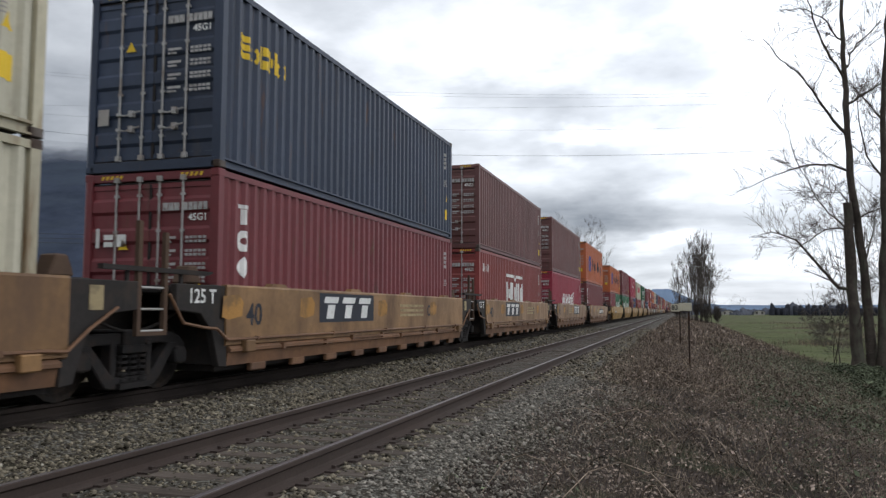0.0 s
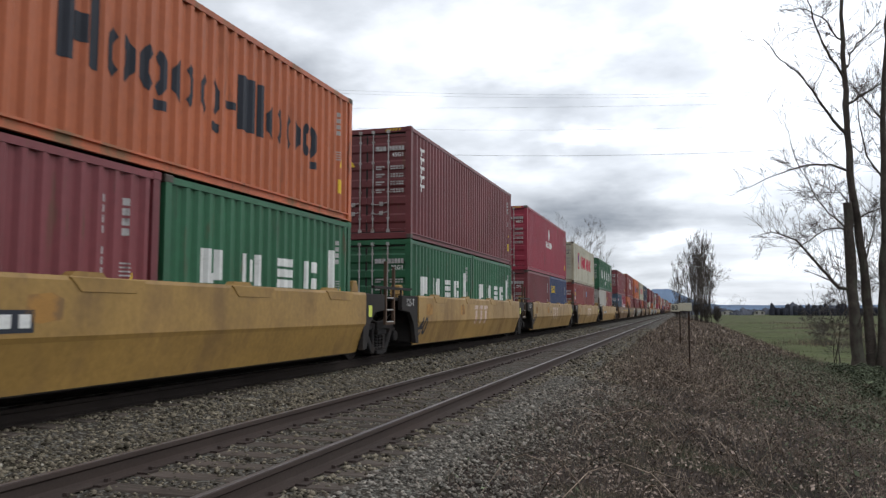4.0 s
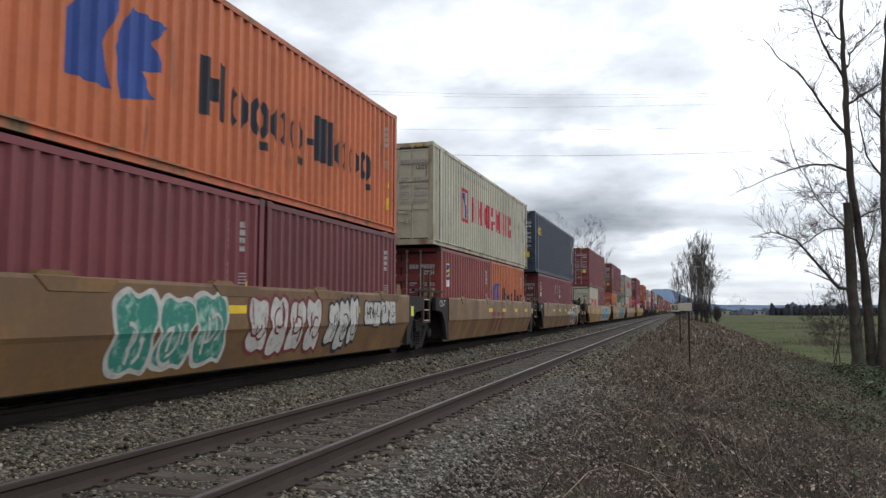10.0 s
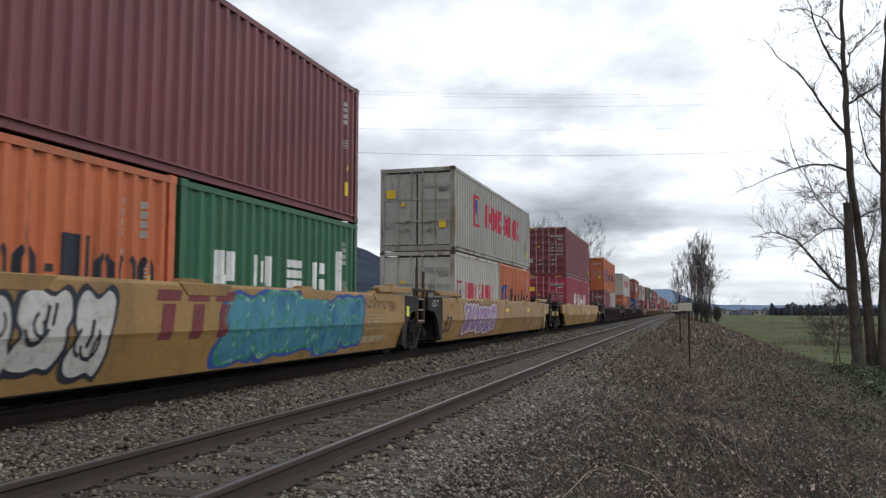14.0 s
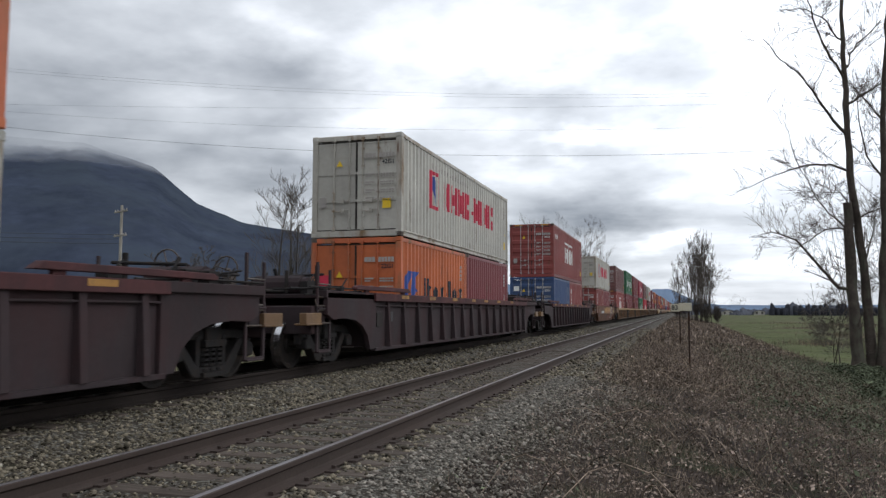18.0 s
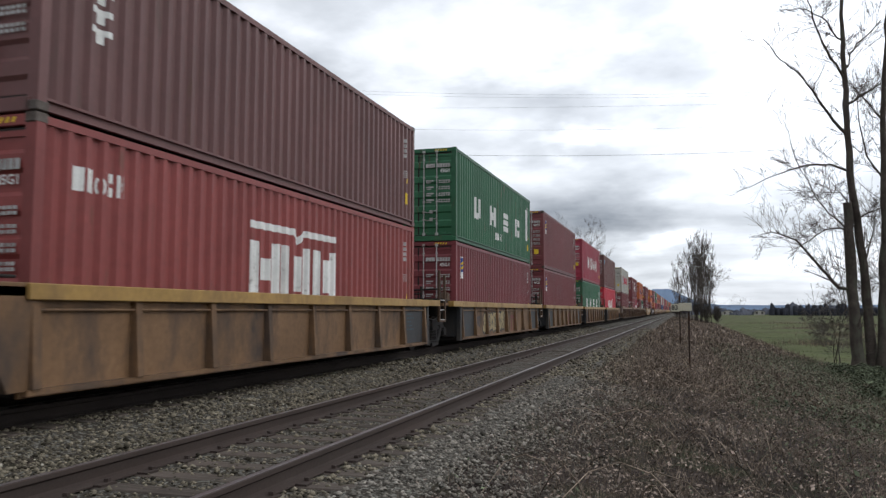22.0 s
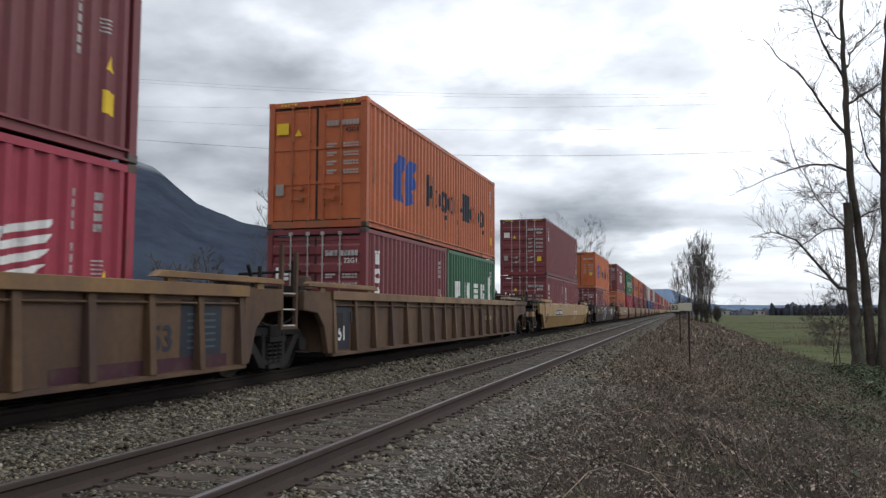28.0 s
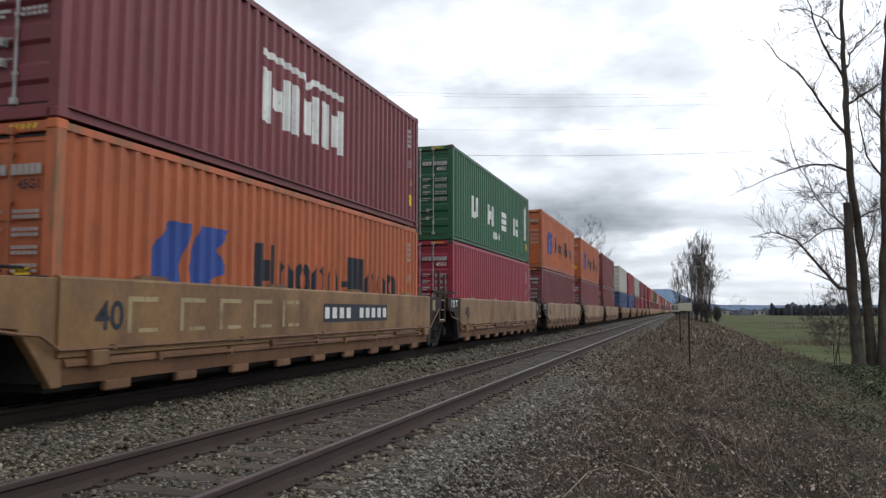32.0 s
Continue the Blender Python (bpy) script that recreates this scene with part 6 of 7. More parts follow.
def trees_by_the_bank():
    limb_tree((8.64, 41.79, -1.62), [(0.14, 0.00), (-0.01, 2.98), (-0.18, 5.63), (-0.52, 8.78), (-0.63, 12.41), (-0.67, 14.90), (-0.70, 17.61), (-0.75, 20.05), (-0.84, 22.21)],
              [.27, .215, .19, .170, .145, .118, .09, .06, .022],
              [([(-0.74, 14.41), (-1.47, 15.30), (-2.13, 16.39), (-2.52, 17.33), (-2.76, 18.42)], .10, .03),
               ([(-0.78, 11.51), (-1.65, 12.59), (-2.51, 13.59), (-3.26, 14.49), (-4.14, 15.03), (-5.09, 15.97)], .115, .02),
               ([(-0.79, 9.75), (-1.52, 10.02), (-2.49, 10.05), (-3.34, 9.83), (-4.32, 9.47), (-5.30, 8.98), (-6.14, 8.66)], .085, .012),
               ([(-0.66, 12.87), (0.00, 13.41), (0.86, 13.95), (1.72, 14.36)], .09, .04),
               ([(-0.51, 14.63), (-0.33, 15.58), (0.41, 16.39), (1.29, 17.34)], .09, .03),
               ([(-0.74, 15.98), (-1.25, 17.34), (-2.36, 17.87), (-3.48, 17.93)], .07, .015),
               ([(-0.52, 7.31), (0.46, 7.72), (1.31, 8.13)], .07, .03),
               ([(-0.13, 4.88), (0.42, 6.77), (0.31, 7.31)], .06, .02)], 11, "tall bare cottonwood leaning over the bank", 15, 26)
    limb_tree((8.1, 41.5, -1.6), [(0.00, 0.00), (-0.11, 2.50), (-0.19, 5.20), (-0.24, 8.10)], [.30, .255, .235, .20],
              [([(-0.55, 3.65), (-1.31, 4.60), (-1.96, 5.41), (-2.87, 6.28), (-4.12, 6.63), (-4.79, 6.44)], .13, .02),
               ([(-0.16, 8.00), (-0.75, 8.53), (-1.56, 8.53), (-2.70, 8.12)], .06, .012),
               ([(-0.36, 6.91), (-1.05, 7.58), (-1.83, 8.66), (-2.61, 10.29), (-3.24, 12.18)], .06, .012),
               ([(-0.33, 6.91), (-1.36, 6.77), (-2.48, 6.01), (-3.18, 5.68)], .07, .012)], 12, "bare tree with a broken trunk top", 18, 14)
    limb_tree((9.22, 41.5, -1.62), [(-0.10, 0.00), (0.08, 4.06), (0.27, 8.13), (0.41, 12.19), (0.65, 14.90), (0.88, 17.61), (1.10, 20.32)], [.25, .19, .165, .135, .10, .07, .025],
              [([(0.39, 9.00), (-0.26, 10.40), (-0.71, 12.00), (-0.85, 13.60)], .08, .02), ([(0.31, 7.00), (1.57, 8.00), (2.86, 9.50)], .09, .02), ([(0.53, 12.00), (-0.24, 13.20), (-0.93, 14.00)], .07, .02),
               ([(0.57, 13.00), (1.77, 14.60), (2.58, 16.40)], .08, .02)], 13, "bare cottonwood behind its neighbours", 13, 24)


trees_by_the_bank()


def bare_tree(x, y, height, seed, label, stems=1, spread=.7, up=.35, fan=.15, kids=6, r=.02, min_r=.012, depth=3, mat=None):
    """A leafless tree further off: stems that fork into many branches."""
    rng = random.Random(seed)
    t = thing("tree", label, "tree", "bare trees in the distance")
    z = float(ground_height(np.array([x]), np.array([y]))[0])
    t.location = (x, y, z - .1)
    st, tw = ([], []), ([], [])
    for s in range(stems):
        d = Vector((rng.gauss(0, fan), rng.gauss(0, fan), 1)).normalized()
        h = height * rng.uniform(.8, 1.0)
        p, pts = Vector((rng.gauss(0, .03 * height * (stems > 1)), rng.gauss(0, .03 * height * (stems > 1)), 0)), []
        n = 7
        for i in range(n + 1):
            pts.append(p.copy())
            d = (d + Vector((rng.gauss(0, .05), rng.gauss(0, .05), .04))).normalized()
            p = p + d * h / n
        r0 = height * r * rng.uniform(.7, 1.1)
        tube(st, pts, [max(min_r, r0 * (1 - .9 * i / n)) for i in range(n + 1)], 7)
        for k in range(kids * 3):
            f = rng.uniform(.18, .97)
            i = min(int(f * n), n - 1)
            side = Vector((rng.gauss(0, 1), rng.gauss(0, 1), 0)).normalized()
            sprout(tw, rng, pts[i].lerp(pts[i + 1], f * n - i), side * spread + Vector((0, 0, up * 2)), h * rng.uniform(.2, .38) * (1.15 - .75 * f), r0 * .30 * (1.1 - f), depth - 1, up, spread, kids, 3, 5, min_r, .10, (.4, .7))
    part("trunk", store_mesh("trunk", st), BARK, t)
    part("crown", store_mesh("crown", tw), mat or FAR_TWIG, t, "leafless crown of fine branches")
    return t


def distant_trees():
    for i, (dx, dy, h) in enumerate(((-2.7, 0, 11.5), (-1.7, 2, 14.2), (-.8, 3, 15.6), (.1, -1, 16.6), (.9, 2, 16.0), (1.7, 0, 14.6), (.4, 4, 15.0))):
        bare_tree(3.2 + dx, 149 + dy, h, 40 + i, "upright bare poplar in a clump on the bank", 3, .55, .48, .060, 5, .0060, .0095)
    bare_tree(4.95, 141, 15.0, 47, "slender bare tree beside the poplars", 1, .95, .10, .03, 7, .0080, .0085)
    for i, (dx, dy, h) in enumerate(((-2.6, -2, 4.6), (-.6, -3, 5.2), (1.3, -2, 5.0), (2.9, -1, 4.0), (-4.0, 1, 3.6))):
        bare_tree(3.2 + dx, 147 + dy, h, 140 + i, "tangled bare shrub under the poplars", 11, .8, .35, .20, 4, .004, .011)
    bare_tree(7.55, 43.5, 4.6, 48, "low bare shrub under the cottonwoods", 6, .9, .10, .16, 4, .005, .006)
    bare_tree(9.4, 46.5, 9.0, 53, "thin bare sapling among the cottonwoods", 3, .9, .2, .16, 5, .005, .0065)
    bare_tree(13.5, 86, 3.6, 49, "low bare shrub at the edge of the field", 4, .9, .2, .3, 4, .008, .012)
    bare_tree(-27.4, 51, 13.0, 50, "bare maple beyond the railway", 3, .85, .3, .12, 6, .009, .009)
    bare_tree(-33.5, 50, 8.2, 51, "low spreading bare tree beyond the railway", 3, .9, .2, .3, 5, .016, .011)
    bare_tree(-44.0, 62, 8.0, 52, "low bare tree beyond the railway", 3, .9, .25, .3, 5, .016, .012)
    for i, (dx, h) in enumerate(((-5.0, 20.0), (-1.0, 22.0), (3.5, 20.5), (7.5, 17.5))):
        bare_tree(-22.3 + dx, 149 + dx * .3, h, 60 + i, "tall bare tree beyond the train", 3, .85, .3, .16, 5, .007, .010)


distant_trees()

# ---- weeds and brush ----
WEED = shader("dry_weeds", (0.160, 0.126, 0.097), 0.95, vary=0.8, vary_scale=1.8, spec=0.1)
LEAF = shader("bramble_leaves", (0.074, 0.086, 0.053), 0.8, vary=0.75, vary_scale=1.6, spec=0.1)
LITTER = shader("leaf_litter", (0.138, 0.109, 0.090), 0.95, vary=0.8, vary_scale=1.8, spec=0.1)
PALE = shader("bleached_leaves", (0.34, 0.31, 0.28), 0.9, vary=0.3, spec=0.1)
GRASS = shader("field_tufts", (0.050, 0.072, 0.020), 0.9, vary=0.35, vary_scale=0.2, spec=0.1)
for m_, a_, b_ in ((WEED, .3, 1.7), (LEAF, .4, 1.8), (LITTER, .2, 2.3), (GRASS, .6, 1.4)):
    island_tint(m_, a_, b_)


def stems(h0, h1, width, lean):
    """Thin bent stalks: three rungs of two points."""
    F = np.array([(0, 1, 3, 2), (2, 3, 5, 4)])

    def build(rng, n):
        h = rng.uniform(h0, h1, n) * rng.uniform(.5, 1, n)
        a, b = rng.uniform(0, 2 * np.pi, n), rng.uniform(0, 2 * np.pi, n)
        ln = rng.uniform(.1, 1, n) * lean
        V = np.zeros((n, 6, 3))
        for i, f in enumerate((0, .55, 1.0)):
            bend = ln * h * f ** 1.6
            cx, cy, cz = np.cos(a) * bend, np.sin(a) * bend, h * f * (1 - .25 * ln * f)
            w = width * (1 - .7 * f)
            for s in (0, 1):
                sg = (s - .5) * w
                V[:, i * 2 + s] = np.stack([cx + np.cos(b) * sg, cy + np.sin(b) * sg, cz - .02], -1)
        return V, F
    return build


def leaves(size, rise):
    F = np.array([(0, 1, 2), (0, 2, 3)])

    def build(rng, n):
        s = size * np.exp(rng.normal(0, .35, n))
        a, tl = rng.uniform(0, 2 * np.pi, n), rng.normal(0, .55, n)
        base = np.array([(-1, 0), (0, -.6), (1, 0), (0, .6)])
        V = np.zeros((n, 4, 3))
        for i, (u, w) in enumerate(base):
            V[:, i] = np.stack([s * (u * np.cos(a) - w * np.sin(a)), s * (u * np.sin(a) + w * np.cos(a)), s * u * np.sin(tl) + s * w * .4], -1)
        V[..., 2] += (rise * rng.random(n) ** 1.5)[:, None]
        return V, F
    return build


def bank_near(rng, n):
    y = 2.6 + 24 * rng.random(n) ** 1.5
    x = rng.uniform(-2.1, 7.5, n)
    k = rng.random(n) < np.clip((x + 2.2) / 1.6, 0.03, 1)
    return x[k], y[k]


def bank_behind(rng, n):
    y = 2.9 - 12 * rng.random(n)
    x = rng.uniform(-1.9, 8.0, n)
    k = rng.random(n) < np.clip((x + 2.2) / 1.6, 0.03, 1)
    return x[k], y[k]


def bank_far(rng, n):
    y = 38 + 150 * rng.random(n) ** 1.5
    x = -1.9 + 8.8 * rng.random(n) ** 1.0
    return x, y


def bank_right(rng, n):
    y = 2.6 + 22 * rng.random(n) ** 1.5
    x = 8 - 10 * rng.random(n) ** .7
    k = (rng.random(n) < np.clip((x - .2) / 3, 0.04, 1))
    return x[k], y[k]


def bank_green(rng, n):
    y = 15 + 30 * rng.random(n) ** 1.2
    x = 7.2 - 6.0 * rng.random(n) ** 1.6
    return x, y


def bank_mid(rng, n):
    y = 17 + 33 * rng.random(n) ** 1.2
    x = rng.uniform(-1.9, 7.0, n)
    k = rng.random(n) < np.clip((x + 2.2) / 1.4, 0.05, 1)
    return x[k], y[k]


def toe(rng, n):
    y = 9 + 34 * rng.random(n)
    x = rng.normal(6.2, 1.5, n)
    k = (x > 2.6) & (x < 10)
    return x[k], y[k]


def field(rng, n):
    y = 22 + 190 * rng.random(n) ** 1.6
    x = 7.2 + (4 + .42 * y) * rng.random(n)
    return x, y


def scrub(rng, n):
    k = rng.integers(0, 26, n)
    cy = np.random.default_rng(77).uniform(48, 190, 26)[k]
    cx = 8.5 + np.random.default_rng(78).uniform(0, 1, 26)[k] * (2 + .30 * cy)
    return np.maximum(cx + rng.normal(0, 1, n) * cy * .022, 6.9), cy + rng.normal(0, 2.0, n)


def left_verge(rng, n):
    return -11.5 - 14 * rng.random(n), 5 + 70 * rng.random(n)


def brush():
    scatter("dry_weeds", 120000, bank_near, stems(.04, .26, .0050, 1.0), WEED, "tangle of dead brown weed stalks on the bank", "weeds", 21)
    scatter("pale_litter", 1300, bank_near, leaves(.012, .14), PALE, "scattered pale bleached leaves on the bank", "weeds", 36)
    scatter("dry_weeds", 9000, bank_behind, stems(.06, .34, .012, .9), WEED, "dead brown weeds on the bank behind", "weeds", 34)
    scatter("leaf_litter", 22000, bank_behind, leaves(.026, .08), LITTER, "dead leaves on the bank behind", "weeds", 35)
    scatter("leaf_litter", 95000, bank_near, leaves(.0160, .10), LITTER, "dead leaves and bramble litter on the bank", "weeds", 22)
    scatter("bramble_leaves", 40000, bank_green, leaves(.024, .24), LEAF, "dull green brambles along the lower bank", "brambles", 33)
    scatter("bramble_leaves", 90000, bank_right, leaves(.0125, .18), LEAF, "dull green bramble leaves among dead stalks", "brambles", 23)
    scatter("bramble_thicket", 90000, toe, leaves(.017, .30), LEAF, "dark green bramble thicket at the foot of the bank", "brambles", 24)
    scatter("dry_weeds", 44000, bank_mid, stems(.10, .42, .011, .8), WEED, "dead weeds along the bank", "weeds", 25)
    scatter("leaf_litter", 44000, bank_mid, leaves(.024, .18), LITTER, "brown brush along the bank", "weeds", 26)
    scatter("dry_weeds", 16000, bank_far, stems(.2, .6, .03, .8), WEED, "dead weeds along the far bank", "weeds", 25)
    scatter("leaf_litter", 12000, bank_far, leaves(.07, .22), LITTER, "brown brush along the far bank", "weeds", 26)
    scatter("field_scrub", 14000, scrub, stems(.3, .9, .03, .7), WEED, "patches of dead brown scrub in the field", "scrub", 29)
    scatter("field_grass", 16000, field, stems(.05, .16, .03, .9), GRASS, "tufts of grass on the damp field", "grass", 27)
    scatter("dry_weeds", 7000, left_verge, stems(.2, .7, .04, .7), WEED, "dead weeds beyond the railway", "weeds", 28)


brush()

# arching dead canes, a few at a time
def canes():
    rng = random.Random(31)
    st = ([], [])
    for i in range(420):
        y = 3.2 + 26 * rng.random() ** 1.5
        x = rng.uniform(-1.2, 6.5)
        z = float(ground_height(np.array([x]), np.array([y]))[0])
        a, L, h = rng.uniform(0, 6.28), rng.uniform(.5, 1.5), rng.uniform(.12, .45)
        pts = [Vector((x + math.cos(a) * L * f, y + math.sin(a) * L * f, z + h * math.sin(math.pi * min(1, f * 1.15)) + rng.gauss(0, .015))) for f in (0, .2, .4, .6, .8, 1)]
        tube(st, pts, [.0055, .0055, .005, .0045, .004, .003], 4)
    me = store_mesh("dead_canes", st)
    tagged(part("dead_canes", me, WEED), "pale dead bramble canes arching over the bank", "brambles", kind="stuff")


canes()


def mounds():
    """Heaped bramble bushes at the foot of the bank, in leaves lying over low domes."""
    rng = np.random.default_rng(91)
    V0, F0 = [], []
    for cx, cy, r, h in ((6.4, 28.0, 1.5, .75), (8.2, 30.0, 1.7, .95), (5.4, 23.5, 1.1, .5), (7.6, 25.0, 1.4, .7), (9.3, 34.0, 1.9, 1.0), (6.9, 35.0, 1.5, .7), (7.0, 20.5, 1.2, .5)):
        n = int(3800 * r)
        a, q = rng.uniform(0, 2 * np.pi, n), np.sqrt(rng.random(n)) * (1 + .12 * rng.normal(0, 1, n))
        x, y = cx + r * q * np.cos(a), cy + r * q * np.sin(a)
        z = ground_height(x, y) + h * np.clip(1 - q ** 2, 0, 1) ** .6 * (.8 + .25 * rough_noise(x * 3, y * 3, 1.0))
        L, F = leaves(.03, .06)(rng, n)
        V0.append((L + np.stack([x, y, z], -1)[:, None, :]).reshape(-1, 3))
        F0.append((F[None] + (np.arange(n) * 4)[:, None, None]).reshape(-1, 3) + sum(len(v) for v in V0[:-1]))
    ob = part("bramble_mounds", raw_mesh("bramble_mounds", np.concatenate(V0), np.concatenate(F0)), LEAF)
    tagged(ob, "heaped dull green bramble bushes at the foot of the bank", "brambles", kind="stuff")


mounds()

# ---- posts, poles, wires ----
POST_M = shader("post_steel", (0.036, 0.028, 0.025), 0.8, 0.2, RUST, 6.0, (0.45, 0.7), 0.2, 3.0)
SIGN_M = shader("sign_face", (0.46, 0.43, 0.33), 0.7, 0, (0.22, 0.19, 0.13), 5.0, (0.55, 0.75), 0.12, 2.0)
POLE_M = shader("pole_wood", (0.30, 0.28, 0.25), 0.9, 0, (0.18, 0.16, 0.13), 3.0, (0.5, 0.7), 0.15, 1.0, 0.004, 20.0, (1, 1, .1))
WIRE_M = shader("cable", (0.05, 0.05, 0.055), 0.7)


def sign_post(x, y, top, plate, label, text=""):
    z = float(ground_height(np.array([x]), np.array([y]))[0])
    s = thing("trackside_sign", label, "sign", "trackside signs")
    s.location = (x, y, z)
    part("post", Geo().prism([(-.022, -.012), (.022, -.012), (.022, -.004), (.005, -.004), (.005, .018), (-.005, .018), (-.005, -.004), (-.022, -.004)], "z", -.1, top - z).mesh("post"), POST_M, s)
    if plate:
        w, h, off, zz = plate
        b = part("plate", Geo().box(off - w / 2, off + w / 2, -.052, -.042, zz - h / 2 - z, zz + h / 2 - z).mesh("plate", bevel=.003), SIGN_M, s, "weathered cream sign plate")
        if text:
            me = lettering(text, .30).copy()
            me.transform(Matrix(((0, 1, 0, 0), (1, 0, 0, 0), (0, 0, 1, 0), (0, 0, 0, 1))))
            part("lettering", me, MARK["dark"], b, at=(off - .02, -.056, zz - z))
    return s


sign_post(.20, 22.7, 1.44, (.34, .22, -.085, 1.33), "thin rusty post with a blank cream plate")
sign_post(-.06, 37.8, 1.92, (.40, .36, -.20, 1.36), "dark post with a small numbered milepost plate", "83")


def utility_pole(x, y, top, arms, label):
    z = float(ground_height(np.array([x]), np.array([y]))[0])
    p = thing("utility_pole", label, "utility pole", "utility poles")
    p.location = (x, y, z)
    part("pole", Geo().rod((0, 0, -.2), (0, 0, top - z), .17, 10, .11).mesh("pole"), POLE_M, p)
    for a in arms:
        arm = part("crossarm", Geo().box(-1.2, 1.2, -.06, .06, -.06, .06).mesh("crossarm"), POLE_M, p, at=pose(0, -.12, a - z, 0, 0, -25))
        for ix in (-1.1, -.6, .6, 1.1):
            part("insulator", kept("insulator", lambda: Geo().rod((0, 0, .06), (0, 0, .22), .05, 6, .035).mesh("insulator")), MARK["grey"], arm, at=(ix, 0, 0))
    return p


utility_pole(-48.4, 57.9, 10.7, (10.1, 7.9), "weathered wooden utility pole beyond the railway")
utility_pole(-51.6, 45.6, 19.5, (18.6,), "tall wooden utility pole beyond the railway")


def wire(a, b, sag, r, label):
    a, b = Vector(a), Vector(b)
    st = ([], [])
    n = 24
    pts = [a.lerp(b, i / n) - Vector((0, 0, 4 * sag * (i / n) * (1 - i / n))) for i in range(n + 1)]
    tube(st, pts, [r] * (n + 1), 4)
    tagged(part("overhead_wire", store_mesh("overhead_wire", st), WIRE_M), label, "wire", "overhead wires")


for z0, z1, sag, r in ((36.9, 35.0, 4.9, .028), (39.9, 39.4, 3.6, .014), (41.1, 42.8, 1.5, .014), (47.9, 45.2, 4.0, .014), (48.5, 45.8, 4.0, .014)):
    wire((-128.0, 114.8, z0), (57.0, 171.2, z1), sag, r, "thin power line crossing high over the railway")
# what the lines hang from, beyond the edges of the view
utility_pole(-128.0, 114.8, 49.6, (48.5, 47.9, 41.1, 39.9, 36.9), "very tall wooden pole carrying power lines")
utility_pole(57.0, 171.2, 47.0, (45.8, 45.2, 42.8, 39.4, 35.0), "very tall wooden pole carrying power lines")
utility_pole(-80.0, 45.0, 9.8, (9.2, 8.8, 8.4), "weathered wooden utility pole beyond the railway")
for z0 in (8.0, 7.6, 7.2):
    wire((-80.0, 45.0, z0 + 1.2), (-48.4, 57.9, z0), .35, .02, "low power line running to the wooden pole")


# ---- hills and far woods ----
# bluish distance haze is mixed into the forest colour
HILL_M = shader("forested_hill", (0.038, 0.047, 0.069), 1.0, 0, (0.048, 0.060, 0.078), .006, (.45, .65), .25, .01, 0, .05, spec=0.0)


def cloud_cap(mat, z0, z1):
    """Low cloud swallows the summit: the slope thins out towards the top."""
    nt = mat.node_tree
    N, L = nt.nodes.new, nt.links.new
    out = nt.nodes["Material Output"]
    tc, sep, no = N("ShaderNodeTexCoord"), N("ShaderNodeSeparateXYZ"), N("ShaderNodeTexNoise")
    no.inputs["Scale"].default_value, no.inputs["Detail"].default_value = .009, 6
    L(tc.outputs["Object"], sep.inputs[0])
    L(tc.outputs["Object"], no.inputs["Vector"])
    ma = N("ShaderNodeMath")
    ma.operation = "MULTIPLY_ADD"
    ma.inputs[1].default_value = 60.0
    L(no.outputs["Fac"], ma.inputs[0])
    L(sep.outputs["Z"], ma.inputs[2])
    mr = N("ShaderNodeMapRange")
    mr.inputs["From Min"].default_value, mr.inputs["From Max"].default_value = z0 + 30, z1 + 30
    mr.inputs["To Max"].default_value = .88
    L(ma.outputs[0], mr.inputs["Value"])
    tr, mx = N("ShaderNodeBsdfTransparent"), N("ShaderNodeMixShader")
    L(mr.outputs[0], mx.inputs[0])
    L(nt.nodes["Principled BSDF"].outputs[0], mx.inputs[1])
    L(tr.outputs[0], mx.inputs[2])
    L(mx.outputs[0], out.inputs["Surface"])


cloud_cap(HILL_M, 236, 285)
# far hill and woods: haze painted in as paler, bluer base colours
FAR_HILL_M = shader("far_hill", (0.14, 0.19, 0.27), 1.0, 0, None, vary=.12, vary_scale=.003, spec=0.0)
WOOD_M = shader("far_woods", (0.105, 0.112, 0.135), 1.0, vary=.3, vary_scale=.05, spec=0.0)


def ridge(name, profile, depth, material, label, rough, steps=160, seed=5, cat="hill"):
    """A hill: a skyline given as (x, y, height), swelling towards the viewer."""
    rng = np.random.default_rng(seed)
    P = np.array(profile, float)
    t = np.linspace(0, 1, steps)
    base = np.stack([np.interp(t, np.linspace(0, 1, len(P)), P[:, i]) for i in range(3)], -1)
    j = np.zeros(steps)
    for k in range(1, 7):
        j += np.interp(t, np.linspace(0, 1, 2 ** k + 2), rng.normal(0, 1, 2 ** k + 2)) * .5 ** (k * .55)
    rows = []
    for i, f in enumerate(np.linspace(0, 1, 14)):
        pull = base[:, :2] * (1 - depth * f)
        h = (base[:, 2] + j * rough) * (1 - f) ** .8 - 3 * f + rng.normal(0, rough * .25, steps) * (f > 0) * (1 - f)
        rows.append(np.column_stack([pull, h]))
    V = np.concatenate(rows)
    idx = np.arange(len(V)).reshape(14, steps)
    F = np.stack([idx[:-1, :-1], idx[:-1, 1:], idx[1:, 1:], idx[1:, :-1]], -1).reshape(-1, 4)
    ob = part(name, raw_mesh(name, V, F, True), material)
    return tagged(ob, label, cat, kind="structure")


